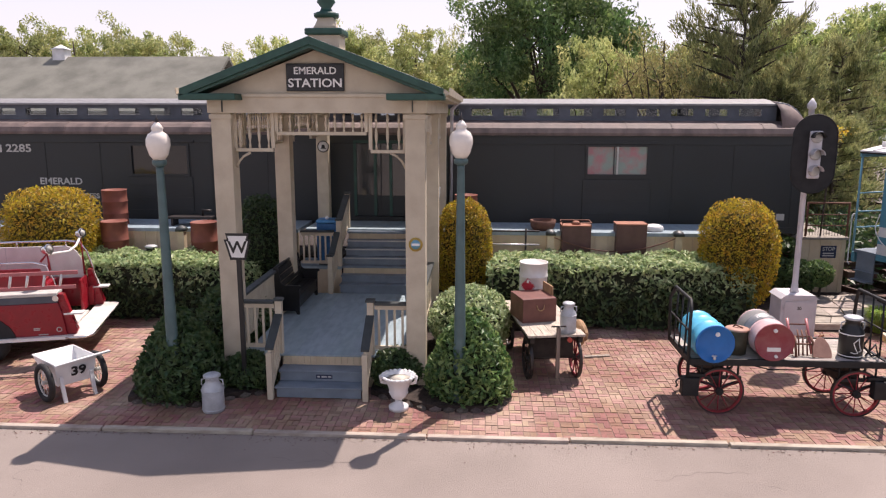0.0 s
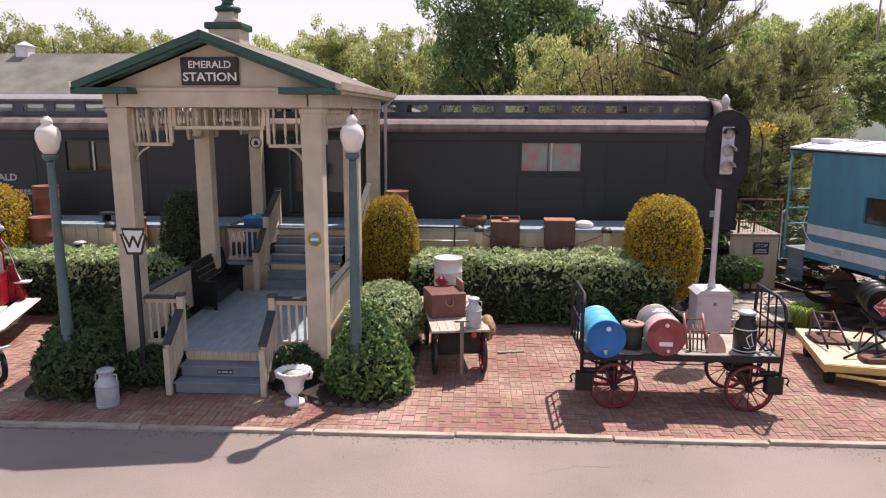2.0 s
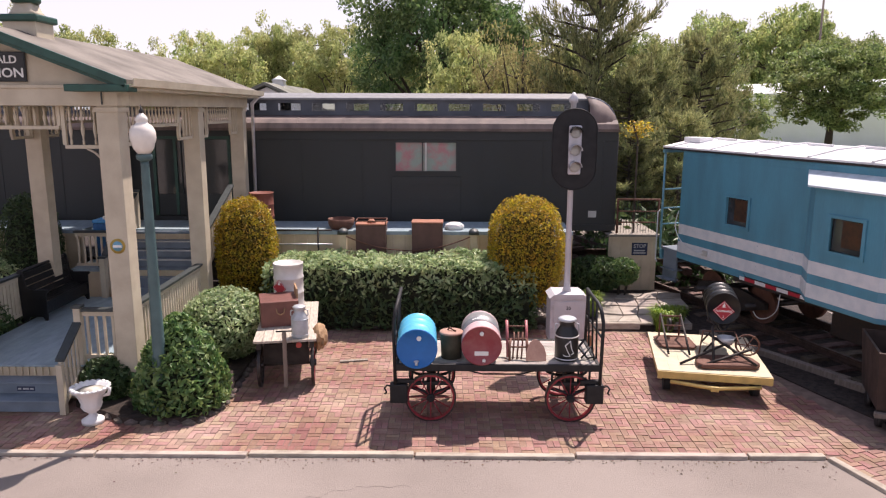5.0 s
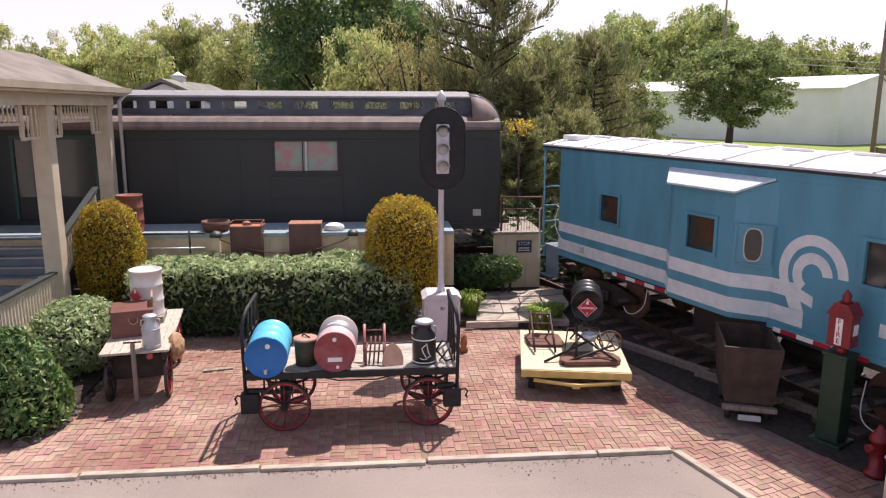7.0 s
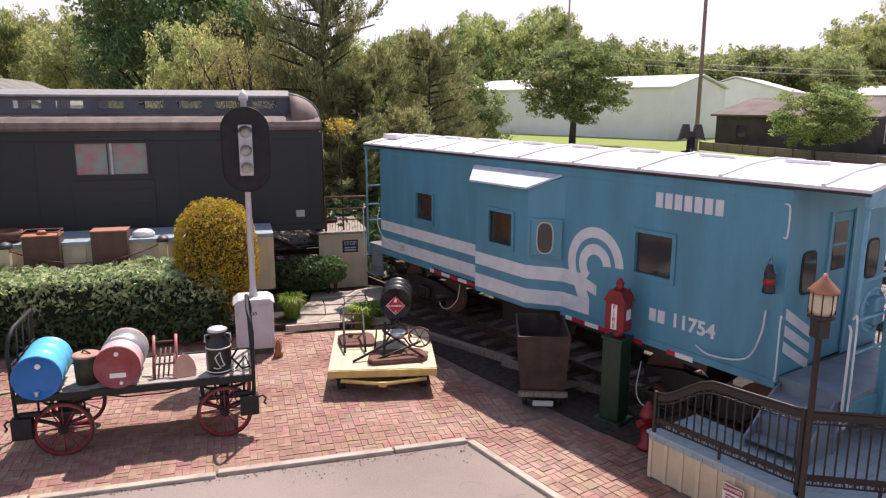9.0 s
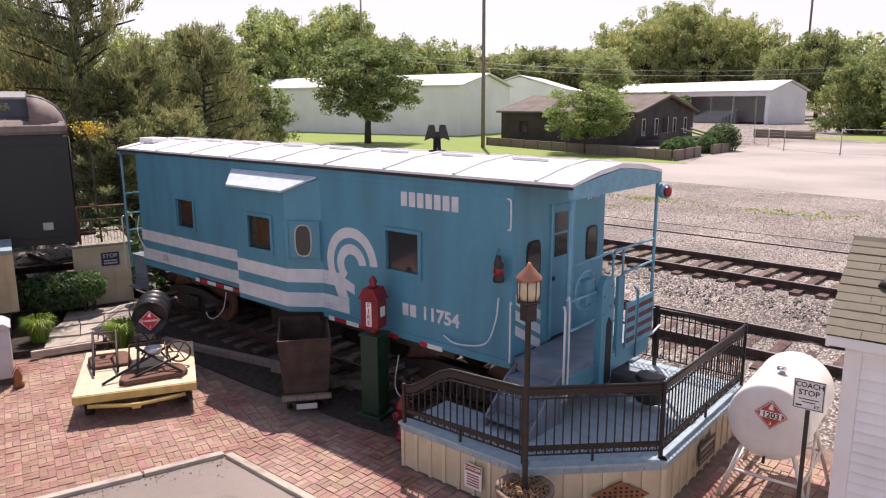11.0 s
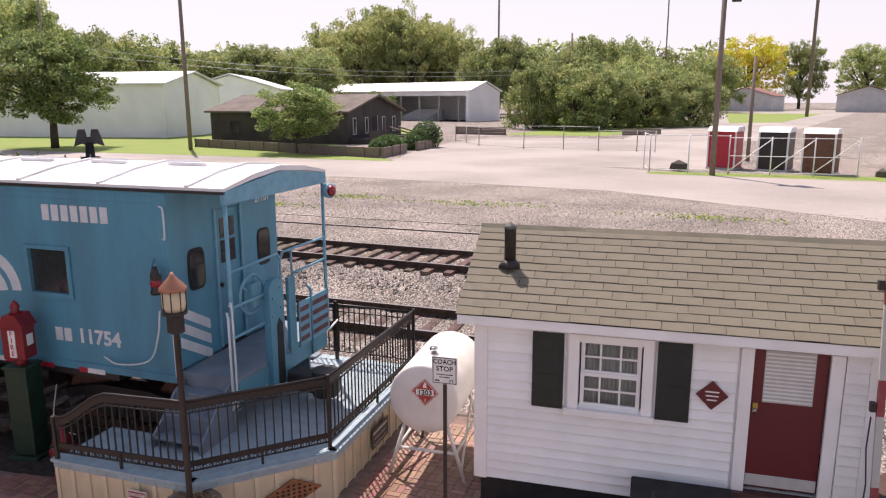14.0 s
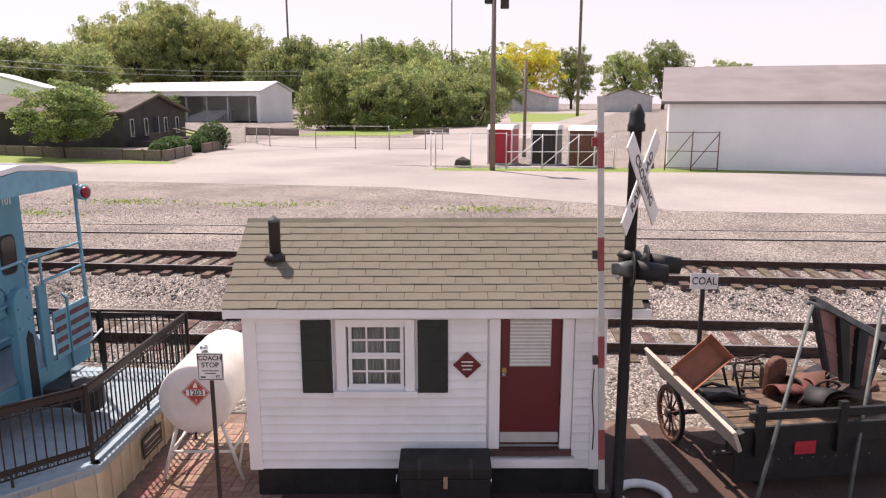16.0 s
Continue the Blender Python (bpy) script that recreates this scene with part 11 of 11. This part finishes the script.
part("pan", prism(bmesh.new(), [(-0.16, 0.0), (0.16, 0.0), (0.18, 0.40)] + [(0.02 + 0.16 * math.cos(math.pi * k / 8), 0.46 + 0.16 * math.sin(math.pi * k / 8)) for k in range(9)] + [(-0.15, 0.40)], -0.06, 0.06, "y"), RUST, scr, bevel=0.03)
part("pan_back", box(-0.10, 0.061, 0.05, 0.10, 0.2, 0.42), RUSTD, scr, bevel=0.03)
sc2 = thing("scrap_iron", "heap of dark rusty curved plates and gears on the wagon", "scrap iron", WG @ pose(1.85, 1.05, 0.84))
SCRAPRED = mat("red-brown flaking rust", (0.20, 0.055, 0.045), 0.75, var=0.25, scale=9, tint=(0.05, 0.02, 0.018), spots=0.8, bump=0.4)
for k in range(8):
    pn = bmesh.new()
    q0 = rwg.uniform(0.18, 0.3)
    rows = [[pn.verts.new((u * 0.62 - 0.31, q0 * math.cos(a), q0 * math.sin(a) * (0.8 + 0.2 * u))) for u in (0, 0.5, 1)] for a in [math.pi * (0.08 + 0.8 * j / 8) for j in range(9)]]
    for a, b in zip(rows, rows[1:]):
        pn.faces.new((a[0], a[1], b[1], b[0])).smooth = True
        pn.faces.new((a[1], a[2], b[2], b[1])).smooth = True
    o = part("plate", pn, (SCRAPRED, RUSTD, BLACKM, RUST)[k % 4], sc2)
    o.matrix_basis = pose(0.13 * k - 0.5, 0.35 * math.sin(k * 2.3), 0.03 + 0.02 * (k % 3), rwg.uniform(-25, 25), rwg.uniform(-20, 25), 47 * k)
    o.modifiers.new("thick", "SOLIDIFY").thickness = 0.015
for k in range(3):
    part("gear_ring", ring(bmesh.new(), (-0.1 + 0.2 * k, -0.2 + 0.05 * k, 0.22), (0.4 + 0.2 * k, 1, 0.3), 0.17, 0.022, 20, 6), SCRAPRED if k else RUSTD, sc2)
for pts in ([(-0.6, -0.3, 0.1), (0.2, 0.1, 0.42), (0.62, 0.05, 0.30)], [(-0.3, 0.3, 0.05), (0.5, -0.25, 0.34)], [(0.1, -0.3, 0.05), (0.66, -0.1, 0.46)]):
    part("iron_bar", tube(bmesh.new(), pts, 0.016, 6), RUSTD, sc2)
tp = thing("tripod_hoist", "grey pipe tripod holding a ribbed rusty scoop", "hoist", WG)
for p0, p1 in (((1.27, 0.7, 2.38), (-0.08, -0.49, 0.0)), ((2.30, 0.7, 2.30), (1.34, -0.32, 0.0)), ((1.95, 1.0, 2.10), (2.9, 2.3, 0.0))):
    part("leg", tube(bmesh.new(), [p0, p1], 0.026, 8), GALVD, tp)
part("top_bar", tube(bmesh.new(), [(1.2, 0.74, 2.42), (1.95, 0.98, 2.12), (2.62, 0.9, 1.80)], 0.03, 8), GALVD, tp)
SCOOPM = mat("pinkish rusted scoop plate", (0.30, 0.15, 0.125), 0.8, var=0.2, scale=5, tint=(0.16, 0.07, 0.055), spots=0.7, bump=0.3)
SQ = [Vector(p) for p in ((1.42, 0.88, 2.38), (2.52, 0.9, 1.78), (2.20, 0.7, 1.11), (1.59, 0.7, 1.42))]


def on_scoop(u, v, d=0.0):
    """A point on the scoop's face, d metres in front of it."""
    p = SQ[0].lerp(SQ[1], u).lerp(SQ[3].lerp(SQ[2], u), v)
    nn = (SQ[1] - SQ[0]).cross(SQ[3] - SQ[0]).normalized()
    return p + (nn if nn.y < 0 else -nn) * d


def scoop_slab(u0, u1, v0, v1, d0, d1):
    bm = bmesh.new()
    vs = [[bm.verts.new(on_scoop(u, v, d)) for u, v in ((u0, v0), (u1, v0), (u1, v1), (u0, v1))] for d in (d0, d1)]
    bm.faces.new(vs[0]), bm.faces.new(vs[1][::-1])
    for k in range(4):
        bm.faces.new((vs[0][k], vs[0][(k + 1) % 4], vs[1][(k + 1) % 4], vs[1][k]))
    bmesh.ops.recalc_face_normals(bm, faces=bm.faces[:])
    return bm


sco = part("scoop", scoop_slab(0, 1, 0, 1, -0.03, 0.0), SCOOPM, tp, "ribbed rusty scoop")
for u in (0.30, 0.60):
    part("rib", scoop_slab(u, u + 0.15, 0.08, 1.06, 0.001, 0.09), BLACKM, sco)
for v in (0.35, 0.65):
    part("rib", scoop_slab(0.02, 0.98, v, v + 0.03, 0.001, 0.02), SCOOPM, sco)
part("scoop_rim", scoop_slab(-0.03, 1.03, -0.06, 0.05, -0.05, 0.07), GALVD, sco)
part("scoop_rim", scoop_slab(-0.05, 0.02, 0.0, 1.0, -0.05, 0.05), BLACKM, sco)
part("scoop_rim", scoop_slab(0.98, 1.04, 0.0, 1.0, -0.05, 0.05), BLACKM, sco)
rlb = thing("timber", "pale split timber lying in the dirt", "timber", pose(17.45, -0.95, 0.0, 0, 0, 29))
part("beam", box(0, 0, -0.02, 2.0, 0.13, 0.05), PLANK, rlb, bevel=0.01)
tyr = thing("white_wheel_rim", "white painted iron hoop lying on the ground", "hoop", pose(16.95, -0.28, 0))
part("hoop", ring(bmesh.new(), (0, 0, 0.09), (0, 0, 1), 0.32, 0.06, 28, 8), SIGNWHITE, tyr)


# ---- paving bricks, last ----
def inside(poly, x, y):
    hit = False
    for (x0, y0), (x1, y1) in zip(poly, poly[1:] + poly[:1]):
        if (y0 > y) != (y1 > y) and x < x0 + (y - y0) / (y1 - y0) * (x1 - x0):
            hit = not hit
    return hit


BRK = [mesh_of("brick", prism(bmesh.new(), [(-0.0485, 0), (0.0485, 0), (0.0455, 0.05), (-0.0455, 0.05)], -0.097, 0.097, "y"), BRICK)]
rb = random.Random(9)
verts, faces = [], []
count = 0


def lay(poly, origin, ang, x0, x1, y0, y1, near):
    """Basket weave: pairs of bricks, turned by a quarter from square to square."""
    global count
    ca, sa = math.cos(radians(ang)), math.sin(radians(ang))
    for j in range(int((y1 - y0) / 0.204)):
        for i in range(int((x1 - x0) / 0.204)):
            cx, cy = x0 + 0.204 * (i + 0.5), y0 + 0.204 * (j + 0.5)
            turned = (i + j) % 2
            for k in (-0.051, 0.051):
                u, v = (cx, cy + k) if turned else (cx + k, cy)
                x, y = origin[0] + ca * u - sa * v, origin[1] + sa * u + ca * v
                if not inside(poly, x, y):
                    continue
                dz = -0.053 + rb.uniform(-0.004, 0.006) + 0.008 * noise.noise(Vector((x * 0.6, y * 0.6, 0)))
                m = pose(x, y, dz, rb.uniform(-1, 1), rb.uniform(-1, 1), ang + (90 if turned else 0) + rb.uniform(-1.2, 1.2))
                if near(x, y) and count < 300:
                    piece("brick", BRK[0], pavement, m)
                    count += 1
                    continue
                b = len(verts)
                hx, hy = 0.0485, 0.097
                for px, py, pz in ((-hx, -hy, 0.02), (hx, -hy, 0.02), (hx, hy, 0.02), (-hx, hy, 0.02), (-hx + 0.003, -hy + 0.003, 0.05), (hx - 0.003, -hy + 0.003, 0.05), (hx - 0.003, hy - 0.003, 0.05), (-hx + 0.003, hy - 0.003, 0.05)):
                    verts.append(tuple(m @ Vector((px, py, pz))))
                faces.extend([(b + 4, b + 5, b + 6, b + 7), (b, b + 1, b + 5, b + 4), (b + 1, b + 2, b + 6, b + 5), (b + 2, b + 3, b + 7, b + 6), (b + 3, b, b + 4, b + 7)])


yard = [(-13.5, 10.57), (9.98, 10.57), (9.9, 10.5), (11.2, 11.0), (9.6, 16.5), (6.5, 16.6), (-13.5, 16.6)]
lay(yard, (0, 0), 0, -13.5, 12.0, 10.57, 16.7, lambda x, y: 3.0 < x < 8.0 and y < 11.8)
side = [(10.05, 10.55), (12.6, 2.6), (14.3, 2.2), (15.9, 3.6), (17.4, 5.0), (16.9, 6.6), (14.3, 5.95), (12.6, 6.8), (11.9, 8.9), (12.4, 9.6), (11.22, 11.0)]
lay(side, (9.98, 10.5), -72, -0.6, 16.5, -2.0, 9.0, lambda x, y: False)
bmesh_data = bpy.data.meshes.new("paving_bricks")
bmesh_data.from_pydata(verts, [], faces)
bmesh_data.materials.append(BRICKS)
rest = new("paving_bricks", bmesh_data)
rest.parent = pavement
tagged(rest, "worn red paving bricks", kind="stuff")
